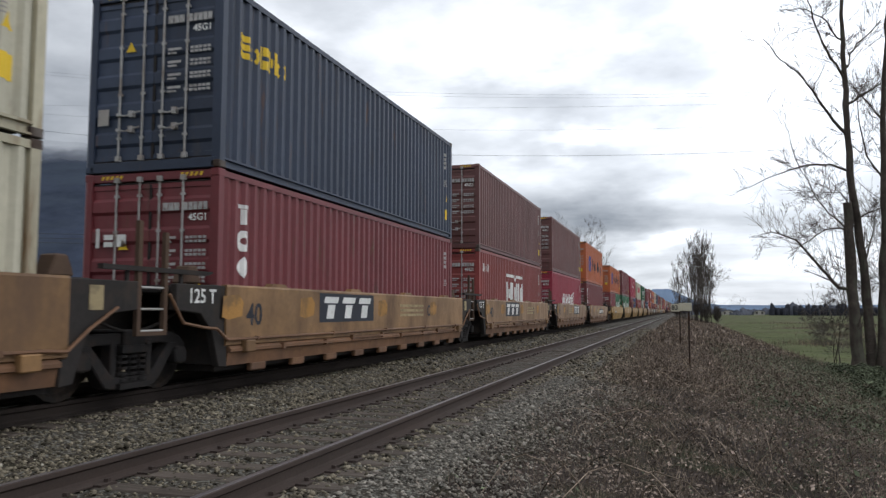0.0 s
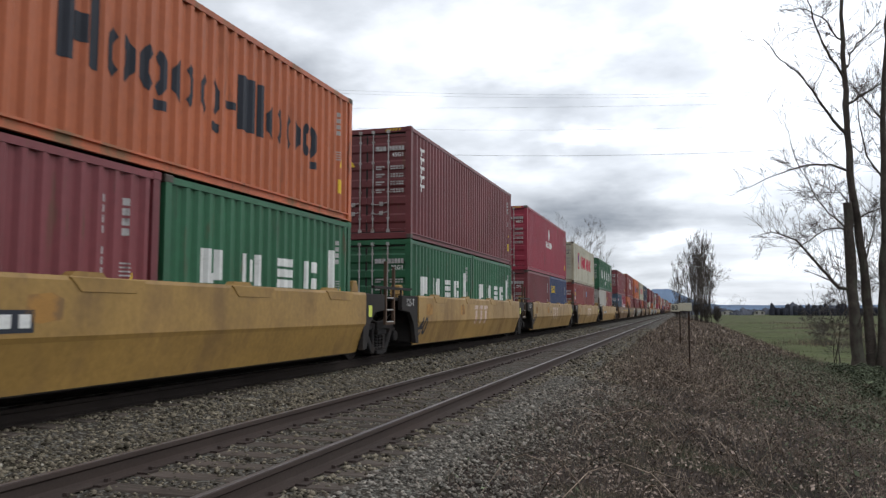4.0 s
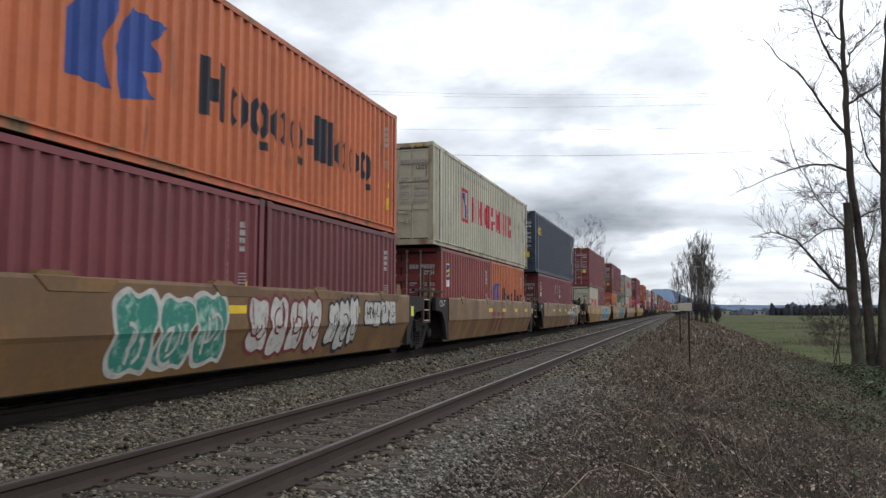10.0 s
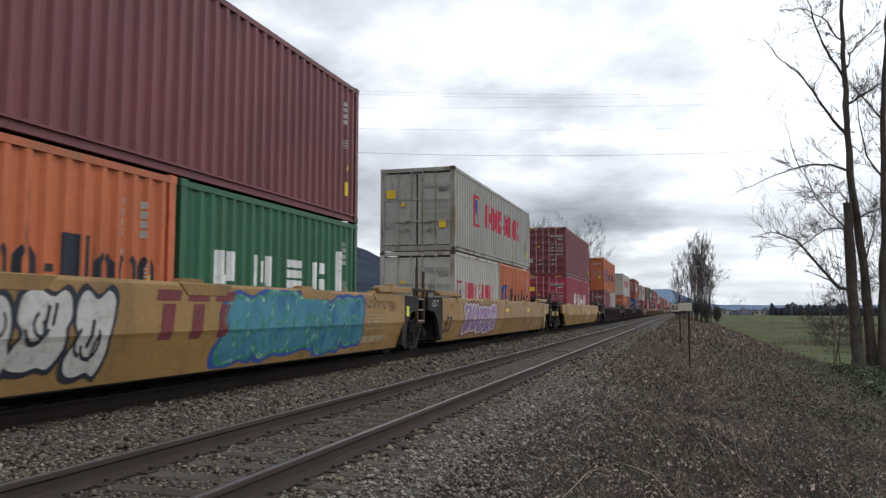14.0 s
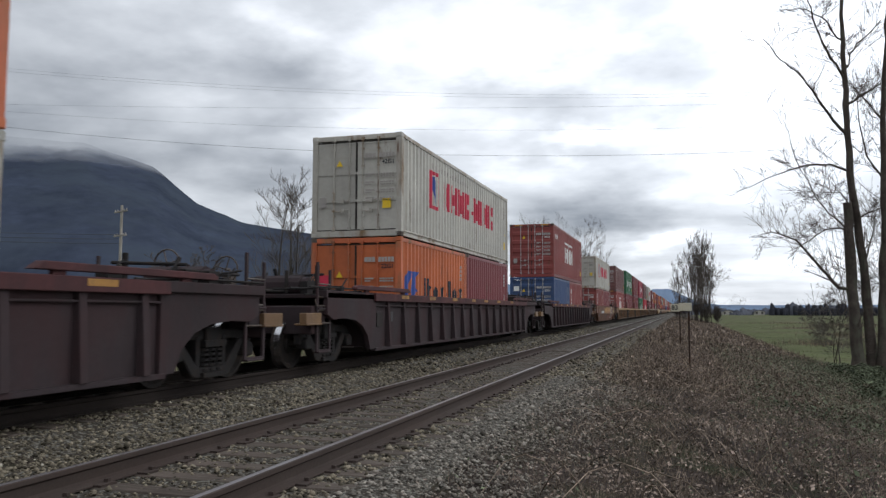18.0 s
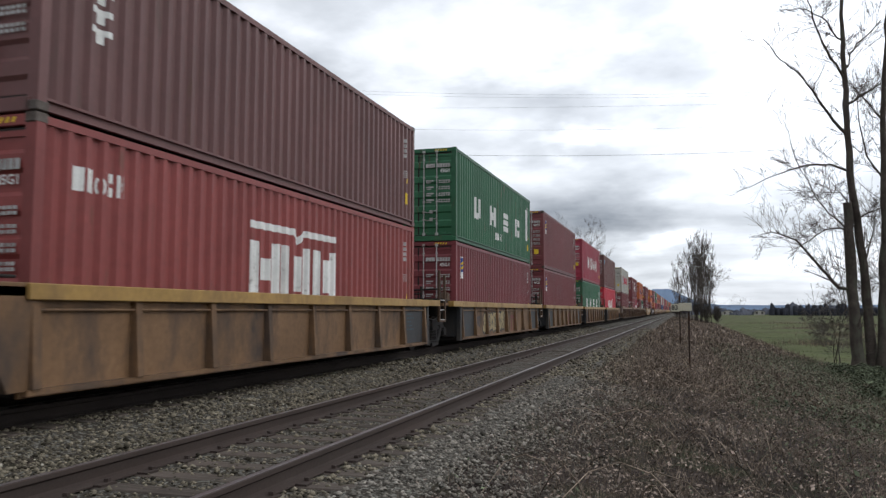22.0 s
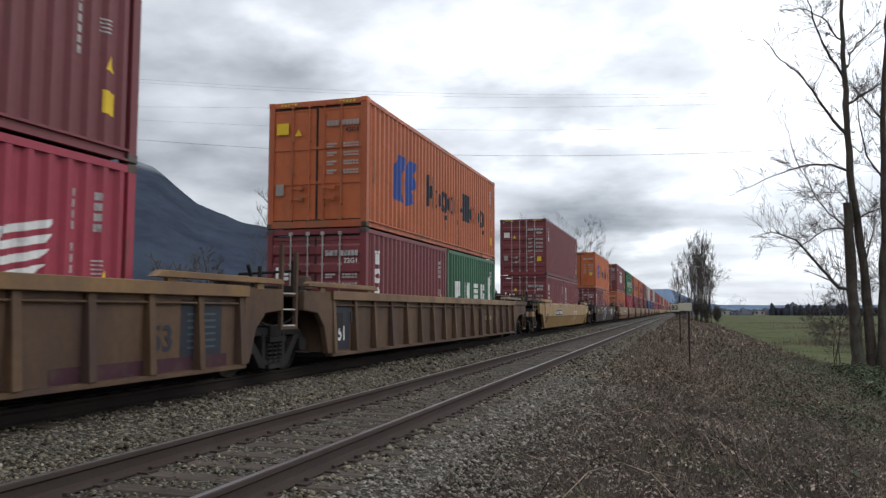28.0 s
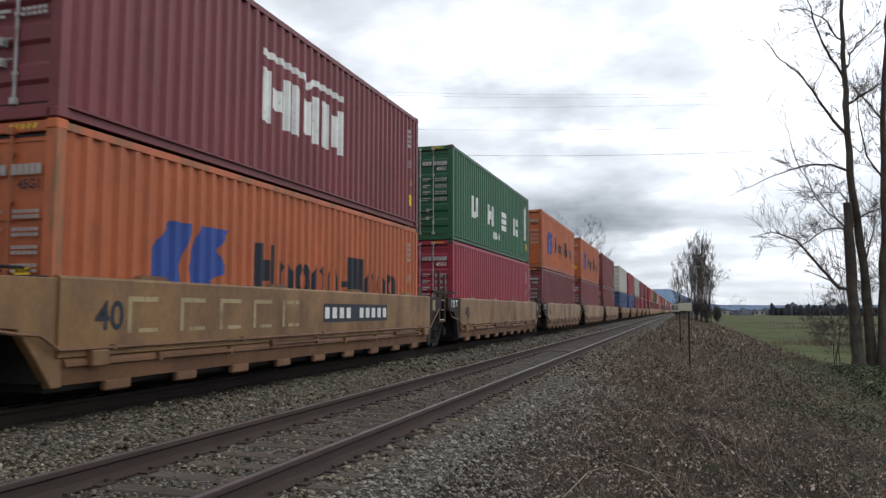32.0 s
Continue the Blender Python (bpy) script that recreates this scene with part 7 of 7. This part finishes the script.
ridge("backdrop_hill", [(-1900, 700, 420), (-1500, 930, 400), (-1176, 1082, 322), (-1029, 1128, 306), (-912, 1167, 266), (-835, 1196, 199), (-747, 1226, 161), (-630, 1264, 138), (-542, 1293, 110), (-440, 1320, 55), (-300, 1350, 20)], .45, HILL_M,
      "dark forested mountain under low cloud", 5)
ridge("backdrop_far_hill", [(-900, 3950, 150), (-600, 4020, 60), (-210, 4129, 60), (-138, 4146, 116), (-54, 4172, 118), (15, 4196, 84), (98, 4226, 45), (200, 4240, 32), (900, 4300, 30), (2200, 3900, 40)], .1, FAR_HILL_M, "distant mountain on the horizon, tinted blue for haze", 4)


def far_woods():
    """A hedge of far trees along the horizon."""
    rng = np.random.default_rng(8)
    V, F = [], []
    n = 900
    ang = np.linspace(-2.0, 22, n)
    for i, a in enumerate(np.radians(ang)):
        d = 620 + 60 * math.sin(i * .05) + rng.uniform(-30, 30)
        h = .8 + .9 * math.sin(i * .021) + .7 * math.sin(i * .11 + 1) + min(rng.gamma(2, .7), 3.2) + (1.6 if ang[i] > 6.5 else 0)
        x, y = d * math.sin(a), d * math.cos(a)
        w = rng.uniform(1.2, 3.2)
        k = len(V)
        c, s = math.cos(a), -math.sin(a)
        V += [(x - c * w, y - s * w, -2), (x + c * w, y + s * w, -2), (x + c * w * .8, y + s * w * .8, h * .6), (x + c * w * rng.uniform(-.2, .2), y, h), (x - c * w * .8, y - s * w * .8, h * .65)]
        V += [(x, y + w, -2), (x, y + w, h * .7)]
        F += [(k, k + 1, k + 2), (k, k + 2, k + 3), (k, k + 3, k + 4), (k + 1, k + 5, k + 6), (k + 1, k + 6, k + 2), (k + 5, k, k + 4), (k + 5, k + 4, k + 6), (k + 2, k + 6, k + 3), (k + 6, k + 4, k + 3)]
    ob = part("far_woods", raw_mesh("far_woods", V, F), WOOD_M)
    tagged(ob, "hazy line of bare woods at the far side of the field", "woods", kind="stuff")


far_woods()


def far_hedge():
    """A dark clipped windbreak beyond the field, in many rounded clumps."""
    rng = np.random.default_rng(18)
    V, F = [], []
    for i in range(360):
        a = math.radians(5.9 + 9.0 * i / 360)
        dd = 540 + rng.uniform(-8, 8)
        x, y, w, h = dd * math.sin(a), dd * math.cos(a), rng.uniform(.8, 1.6), rng.uniform(2.6, 3.3) + (rng.uniform(1.0, 3.6) if rng.random() < .07 else 0)
        k = len(V)
        ring = [(x + w * math.cos(q * 1.0472), y + w * math.sin(q * 1.0472)) for q in range(6)]
        V += [(u, v, -2.0) for u, v in ring] + [(x + (u - x) * .9, y + (v - y) * .9, h * rng.uniform(.7, .95)) for u, v in ring] + [(x, y, h)]
        for q in range(6):
            r = (q + 1) % 6
            F += [(k + q, k + r, k + 6 + r), (k + q, k + 6 + r, k + 6 + q), (k + 6 + q, k + 6 + r, k + 12)]
    tagged(part("far_hedge", raw_mesh("far_hedge", V, F), HEDGE_M), "dark dense hedge at the far side of the field", "hedge", kind="stuff")


HEDGE_M = shader("far_hedge", (0.036, 0.038, 0.046), 1.0, vary=.3, vary_scale=.2, spec=0.0)
far_hedge()


def farm_house(x, y, w, h, label, wall):
    b = thing("farm_house", label, "house", "far farm buildings")
    b.location = (x, y, -1.7)
    part("wall", Geo().prism([(-w / 2, 0), (w / 2, 0), (w / 2, h), (0, h * 1.5), (-w / 2, h)], "y", -w * .4, w * .4).mesh("wall"), wall, b)
    roof = Geo()
    for s in (-1, 1):
        roof.prism([(0, h * 1.52), (s * w * .56, h * .96), (s * w * .56, h * 1.02), (0, h * 1.6)], "y", -w * .44, w * .44)
    part("roof", roof.mesh("roof"), CAR["dark"], b)
    for i in (-.25, .25):
        part("window", kept("farm_window", lambda: Geo().box(-.6, .6, -.05, .05, 0, 1.2).mesh("window")), CAR["dark"], b, at=(i * w, -w * .4 - .03, h * .4))


for x, y, w, h, c in ((30, 560, 7, 2.2, "white"), (37, 575, 6, 2.2, "grey_white"), (41, 560, 6, 2.0, "maroon"), (52, 580, 7, 2.2, "white")):
    farm_house(x, y, w, h, f"small {COLOUR[c]} farm building far across the field", PAINT[c])

# ---- markings on the cars ----


def painted(i, ink, shapes, label, name="marking", layer=0):
    """Flat painted shapes in (y, z) on the side of car i, bent over its fold."""
    kind = [c[2] for c in CARS if c[0] <= i <= c[1]][0]
    bm = bmesh.new()
    for pl in shapes:
        bm.faces.new([bm.verts.new((0, y, z)) for y, z in pl])
    if kind == "fold":
        for zc in (.94, .88):
            bmesh.ops.bisect_plane(bm, geom=bm.verts[:] + bm.edges[:] + bm.faces[:], plane_co=(0, 0, zc), plane_no=(0, 0, 1))
    for v in bm.verts:
        v.co.x = skin(kind, v.co.z) + .004 + .003 * layer
    bmesh.ops.recalc_face_normals(bm, faces=bm.faces)
    me = bpy.data.meshes.new(name)
    bm.to_mesh(me)
    bm.free()
    part(name, me, MARK[ink], CAR_OF[i], label)


def maker_mark(i, y0, y1, z0, z1, ink, back=""):
    """The owner's mark as three plain blocks on a patch."""
    if back:
        painted(i, back, [rect(y0, y1, z0, z1)], "dark painted patch")
    w, m = (y1 - y0), (z1 - z0) * (.12 if back else 0)
    s = []
    for k in range(3):
        a = y0 + w * (.06 + .31 * k)
        s += [rect(a + w * .01, a + w * .24, z1 - m - (z1 - z0) * .22, z1 - m, w * .02), rect(a + w * .05, a + w * .17, z0 + m, z1 - m - (z1 - z0) * .28, w * .03)]
    painted(i, ink, s, "owner's mark in plain blocks", layer=1)


def code_bars(i, y0, y1, z0, z1, ink, back=""):
    if back:
        painted(i, back, [rect(y0, y1, z0, z1)], "dark painted patch")
    n = 10
    w = (y1 - y0) / n
    m = (z1 - z0) * .2
    painted(i, ink, [rect(y0 + w * (k + .2), y0 + w * (k + .8), z0 + m, z1 - m) for k in range(n) if k != 4], "reporting marks as plain bars", layer=1)


def rounded(ring, n=4):
    """A closed outline drawn smoothly through its corners."""
    out, k = [], len(ring)
    for i in range(k):
        p0, p1, p2, p3 = (ring[(i + j - 1) % k] for j in range(4))
        for m in range(n):
            t = m / n
            out.append(tuple(.5 * (2 * b + (c - a) * t + (2 * a - 5 * b + 4 * c - d) * t * t + (3 * b - a - 3 * c + d) * t ** 3) for a, b, c, d in zip(p0, p1, p2, p3)))
    return out


def scribble(i, y0, y1, z0, z1, ink, seed, width=.025, turns=9):
    """A quick hand-sprayed line running back and forth."""
    rng = random.Random(seed)
    pts = [(y0 + (y1 - y0) * (k + .5 * rng.random()) / turns, (z0 if k % 2 else z1) + rng.uniform(-.25, .25) * (z1 - z0)) for k in range(turns + 1)]
    fine = rounded(pts, 5)[:turns * 5]
    strips = []
    for (a, b), (c, d) in zip(fine, fine[1:]):
        ln = math.hypot(c - a, d - b) or 1
        u, v = -(d - b) / ln * width / 2, (c - a) / ln * width / 2
        strips.append([(a - u, b - v), (c - u, d - v), (c + u, d + v), (a + u, b + v)])
    painted(i, ink, strips, "hand-sprayed scribble", "graffiti", 1)


def flange_strips(i, ys, ink="orange"):
    """Reflective strips stuck along the top flange of a ribbed car."""
    for y in ys:
        part("reflector", kept("flange_strip", lambda: Geo().box(0, .004, -.24, .24, -.04, .04).mesh("reflector")), MARK[ink], CAR_OF[i], "dull yellow reflective strip", at=(OUT + .02, y, TOP - .06))


def spray(i, y0, y1, z0, z1, fill, edge, seed, n=5, inner=""):
    """Spray-paint lettering made of abstract rounded shapes, each with an outline."""
    rng = random.Random(seed)
    z0, z1 = max(z0, LOW + .04), min(z1, TOP - .05)
    w = (y1 - y0) / n
    halo, outer, body, core = [], [], [], []
    lo, hi = LOW + .02, TOP - .035

    def hold(z):
        return min(max(z, lo), hi)
    for k in range(n):
        cy, cz = y0 + w * (k + .5), (z0 + z1) / 2 + rng.uniform(-.05, .05)
        a, b, lean = w * rng.uniform(.50, .62), (z1 - z0) / 2 * rng.uniform(.82, 1.0), rng.uniform(-.15, .25)
        # a swollen letter-like slab, pinched at the waist
        ring = [(-.72, -.92), (-.2, -1), (.3, -.9), (.76, -.95), (.98, -.5), (.80, -.05), (.98, .3), (.92, .8), (.5, 1), (.02, .86), (-.5, 1), (-.92, .8), (-.98, .3), (-.78, -.05), (-.98, -.5)]
        pts = [((u + rng.uniform(-.09, .09)) * a + v * lean * a, (v + rng.uniform(-.06, .06)) * b) for u, v in ring]
        pts = rounded(pts)
        halo.append([(cy + u * 1.18, hold(cz + v * 1.12)) for u, v in pts])
        outer.append([(cy + u, hold(cz + v)) for u, v in pts])
        body.append([(cy + u * .84, hold(cz + v * .87)) for u, v in pts])
        for q in range(2):
            r_, u, v, a0 = b * rng.uniform(.22, .42), rng.uniform(-.35, .35) * a, rng.uniform(-.45, .35) * b, rng.uniform(0, 6.28)
            sweep, t = rng.uniform(2.2, 4.2), a * rng.uniform(.09, .14)
            for k2 in range(7):
                a1, a2 = a0 + sweep * k2 / 7, a0 + sweep * (k2 + 1) / 7
                core.append([(cy + u + (r_ + e) * .8 * math.cos(an), hold(cz + v + (r_ + e) * math.sin(an))) for e, an in ((0, a1), (t, a1), (t, a2), (0, a2))])
        for q in range(2):
            h, u, v = b * rng.uniform(.3, .8), rng.uniform(-.6, .45) * a, rng.uniform(-.75, .2) * b
            t = a * rng.uniform(.07, .14)
            core.append([(cy + u, hold(cz + v)), (cy + u + t, hold(cz + v - .02)), (cy + u + t + lean * h, hold(cz + v + h)), (cy + u + lean * h, hold(cz + v + h + .03))])
    if inner:
        painted(i, inner, halo, "sprayed colour behind the lettering", "graffiti", 0)
    painted(i, edge, outer, "outline of spray-painted lettering", "graffiti", 1)
    painted(i, fill, body, "spray-painted graffiti", "graffiti", 2)
    painted(i, edge, core, "strokes of spray-painted graffiti", "graffiti", 3)


def stencil(i, text, y, z, size, ink="dark"):
    kind = [c[2] for c in CARS if c[0] <= i <= c[1]][0]
    me = bent_lettering(kind, text, size, y, z) if kind == "fold" else lettering(text, size)
    part("lettering", me, MARK[ink], CAR_OF[i], "stencilled marking", at=None if kind == "fold" else (skin(kind, z) + .010, y, z))


def car_markings():
    for i in (1, 2):
        maker_mark(i, -3.28, -.72, 1.0, 1.53, "white", "dark")
    maker_mark(3, .29, 2.82, 1.0, 1.53, "white", "dark")
    for i in (1, 2, 3, 4):
        for y in (-6.1, -3.75, -.2, 3.4):
            if i != 3 or y < 0:
                painted(i, "orange", [[(y - .27, 1.12), (y - .1, 1.08), (y + .25, 1.13), (y + .29, 1.34), (y + .16, 1.45), (y - .24, 1.42)]], "orange lubrication patch")
        painted(i, "sand", [rect(.9 if i < 3 else -1.9, 2.6 if i < 3 else -.4, 1.08 + .11 * k, 1.14 + .11 * k) for k in range(3)], "faded stencilled data lines")
    stencil(1, "C", 3.0, 1.2, .38)
    stencil(2, "D", 2.4, 1.2, .38)
    stencil(3, "E", -2.7, 1.1, .40)
    stencil(4, "A", -.84, 1.1, .40)
    code_bars(4, 0.0, 3.17, .98, 1.34, "white", "dark")
    code_bars(33, 0.0, 3.18, 1.0, 1.34, "white", "dark")
    painted(33, "sand", sum([[rect(y, y + .55, 1.32, 1.38), rect(y, y + .07, .95, 1.32), rect(y + .2, y + .55, .95, 1.0)] for y in (-5.2, -4.2, -3.3, -2.4, -1.5)], []), "pale sprayed angular outlines")
    for i, y0, y1 in ((7, -.91, .9), (8, -1.13, 1.24), (6, -1.0, 1.0)):
        maker_mark(i, y0, y1, .80, 1.38, "pink")
    stencil(7, "D", -1.45, 1.1, .30)
    code_bars(9, -5.3, -2.89, .99, 1.2, "white", "dark")
    code_bars(5, -4.71, -2.33, .99, 1.22, "white", "dark")
    for i in (5, 6, 7, 8, 9):
        for y in (-5.4, -2.2):
            painted(i, "orange", [[(y - .25, 1.12), (y - .05, 1.08), (y + .24, 1.12), (y + .26, 1.33), (y + .1, 1.40), (y - .22, 1.37)]], "orange lubrication patch")
    # the graffitied cars, with yellow reflective strips
    strips = {10: (-.66, .81, 3.3, 4.9), 11: (-5.1, -3.0, -.95, 5.3), 12: (-3.2, -1.28, 1.0, 3.0, 4.6), 13: (-1.28, .85, 2.98, 5.0), 14: (-3.2, -1.2, .94, 2.9), 15: (-6.2, -1.87, 2.4, 6.2), 16: (-5.2, -1.9, 2.6), 17: (-5.0, 0.0, 4.2), 18: (-5.0, 0.0, 1.3, 6.0), 32: (-6.9, -3.65, -.2, 2.9)}
    for i, ys in strips.items():
        painted(i, "yellow", [rect(y - .27, y + .27, 1.17, 1.29) for y in ys], "yellow reflective strips")
    code_bars(10, -4.08, -1.91, 1.0, 1.2, "white")
    spray(11, 2.33, 5.4, .42, 1.5, "dark", "white", 71, 3)
    spray(11, -4.5, -3.1, .6, 1.5, "sage", "sage", 72, 1)
    spray(12, -3.85, -1.48, .40, 1.54, "green", "silver", 73, 3)
    spray(12, -.95, 1.54, .40, 1.5, "silver", "maroon", 74, 4)
    spray(12, 1.77, 3.21, .45, 1.5, "silver", "dark", 75, 3)
    spray(12, 3.5, 5.31, .85, 1.5, "silver", "dark", 76, 4)
    maker_mark(13, -1.19, .9, .5, 1.16, "maroon")
    spray(14, 3.76, 5.86, .42, 1.54, "dark", "white", 77, 2)
    code_bars(14, 1.75, 3.95, .99, 1.2, "white")
    spray(15, .25, 6.21, .40, 1.54, "aqua", "silver", 78, 6, "purple")
    stencil(15, "A", -1.43, 1.15, .30)
    spray(16, -3.6, -1.48, .40, 1.54, "silver", "dark", 79, 3)
    maker_mark(16, -.92, 1.14, .84, 1.48, "maroon")
    spray(16, .77, 5.83, .40, 1.54, "aqua", "green", 80, 5, "blue")
    spray(17, -6.0, -1.7, .42, 1.5, "purple", "silver", 81, 5, "maroon")
    maker_mark(18, 1.76, 3.72, .56, 1.15, "pink")
    stencil(18, "53", 6.9, .8, .34)
    code_bars(22, -4.81, -2.74, .99, 1.22, "white", "dark")
    painted(22, "orange", [rect(-2.3, 3.2, .98, 1.50)], "worn yellow-brown paint band")
    scribble(22, -1.9, 1.0, .75, 1.35, "dark", 13, .05, 11)
    maker_mark(22, 1.2, 2.9, .55, 1.15, "maroon")
    spray(22, 3.2, 5.2, .45, 1.52, "rose", "silver", 85, 3)
    spray(24, -3.5, -.21, .44, 1.24, "sand", "dark", 82, 5)
    maker_mark(24, .78, 2.17, .45, 1.04, "maroon")
    maker_mark(25, .87, 2.24, .5, 1.07, "maroon")
    code_bars(32, -4.9, -3.9, 1.32, 1.53, "silver")
    spray(32, -2.52, -.07, .42, 1.54, "slate", "silver", 83, 3)
    spray(32, 3.8, 5.6, .7, 1.5, "silver", "dark", 84, 2)
    stencil(32, "LE/GE...", -3.65, .92, .50, "chalk")
    scribble(32, .3, 2.0, 1.30, 1.46, "chalk", 5, .02, 12)
    scribble(32, 2.4, 3.9, 1.28, 1.44, "chalk", 6, .02, 9)
    scribble(32, .9, 2.8, .62, .82, "chalk", 7, .02, 12)
    scribble(11, -4.6, -2.9, .62, .80, "sage", 8, .05, 8)
    scribble(15, 6.5, 7.8, 1.20, 1.34, "silver", 9, .025, 9)
    scribble(15, 6.5, 7.7, .88, 1.04, "silver", 10, .025, 9)
    scribble(16, 5.9, 7.6, 1.28, 1.44, "dark", 11, .02, 12)
    scribble(14, -5.6, -3.6, .7, 1.0, "sage", 12, .03, 8)
    for i in (15, 16, 17):
        painted(i, "orange", [rect(-7.55, -7.1, 1.20, 1.42), rect(7.2, 7.65, 1.20, 1.42)], "orange-yellow square patches")
        painted(i, "sand", [rect(6.0, 7.0, 1.10 - .07 * k, 1.135 - .07 * k) for k in range(5)] + [rect(5.9, 7.2, .55, .68)], "faded stencilled data lines")
    flange_strips(20, (-6.6, -4.5, -2.4, -.3, 1.3, 3.2, 5.4))
    flange_strips(21, (-7.6, -5.5, -3.27, -1.8, -.9, 1.4, 3.6, 5.8))
    flange_strips(19, (-7.3, 7.2))
    stencil(30, "251", -7.80, .76, .38, "white")
    stencil(29, "53", 6.42, .84, .46)
    painted(29, "dark", [rect(6.8, 7.75, .46, 1.36)], "dark data panel")
    painted(29, "plum", [rect(4.6, 7.9, .40, .60)], "purple-brown patch on the sill", layer=1)
    painted(29, "slate", [rect(6.95, 7.6, .70 + .09 * k, .73 + .09 * k) for k in range(6)], "lines of small writing", layer=1)
    painted(30, "dark", [rect(-8.2, -7.35, .46, 1.3)], "dark data panel")
    stencil(30, "53", 6.65, .86, .46)
    code_bars(30, 3.74, 4.70, .84, 1.10, "sand", "dark")
    painted(30, "plum", [rect(5.5, 8.0, .42, .56)], "purple-brown patch on the sill", layer=1)
    code_bars(31, -5.0, -2.75, .99, 1.24, "white", "dark")
    maker_mark(31, 1.68, 3.6, .61, 1.21, "pink")


car_markings()

# ---- how the train moves ----


def run(t):
    """How far the train has come at t seconds."""
    return 18.3614 * t + 0.02099 * t * t - 0.0000622 * t * t * t


def motions():
    times = [2.0 * i for i in range(17)]
    for ob, y, z in MOVERS:
        walk(ob, [(t, pose(X_TRAIN, y - run(t), z)) for t in times])
    # wheels roll; all leading and all trailing axles of the trucks share their turning
    turning = {}
    for w, q in WHEELSETS:
        if q not in turning:
            walk(w, [(i / FPS, pose(0, q * AXLE, R_WHEEL, math.degrees(run(i / FPS) / R_WHEEL) % 360.0)) for i in range(32 * FPS + 1)])
            turning[q] = w.animation_data
        else:
            w.rotation_mode = "QUATERNION"
            w.animation_data_create()
            w.animation_data.action = turning[q].action
            w.animation_data.action_slot = turning[q].action_slot


motions()
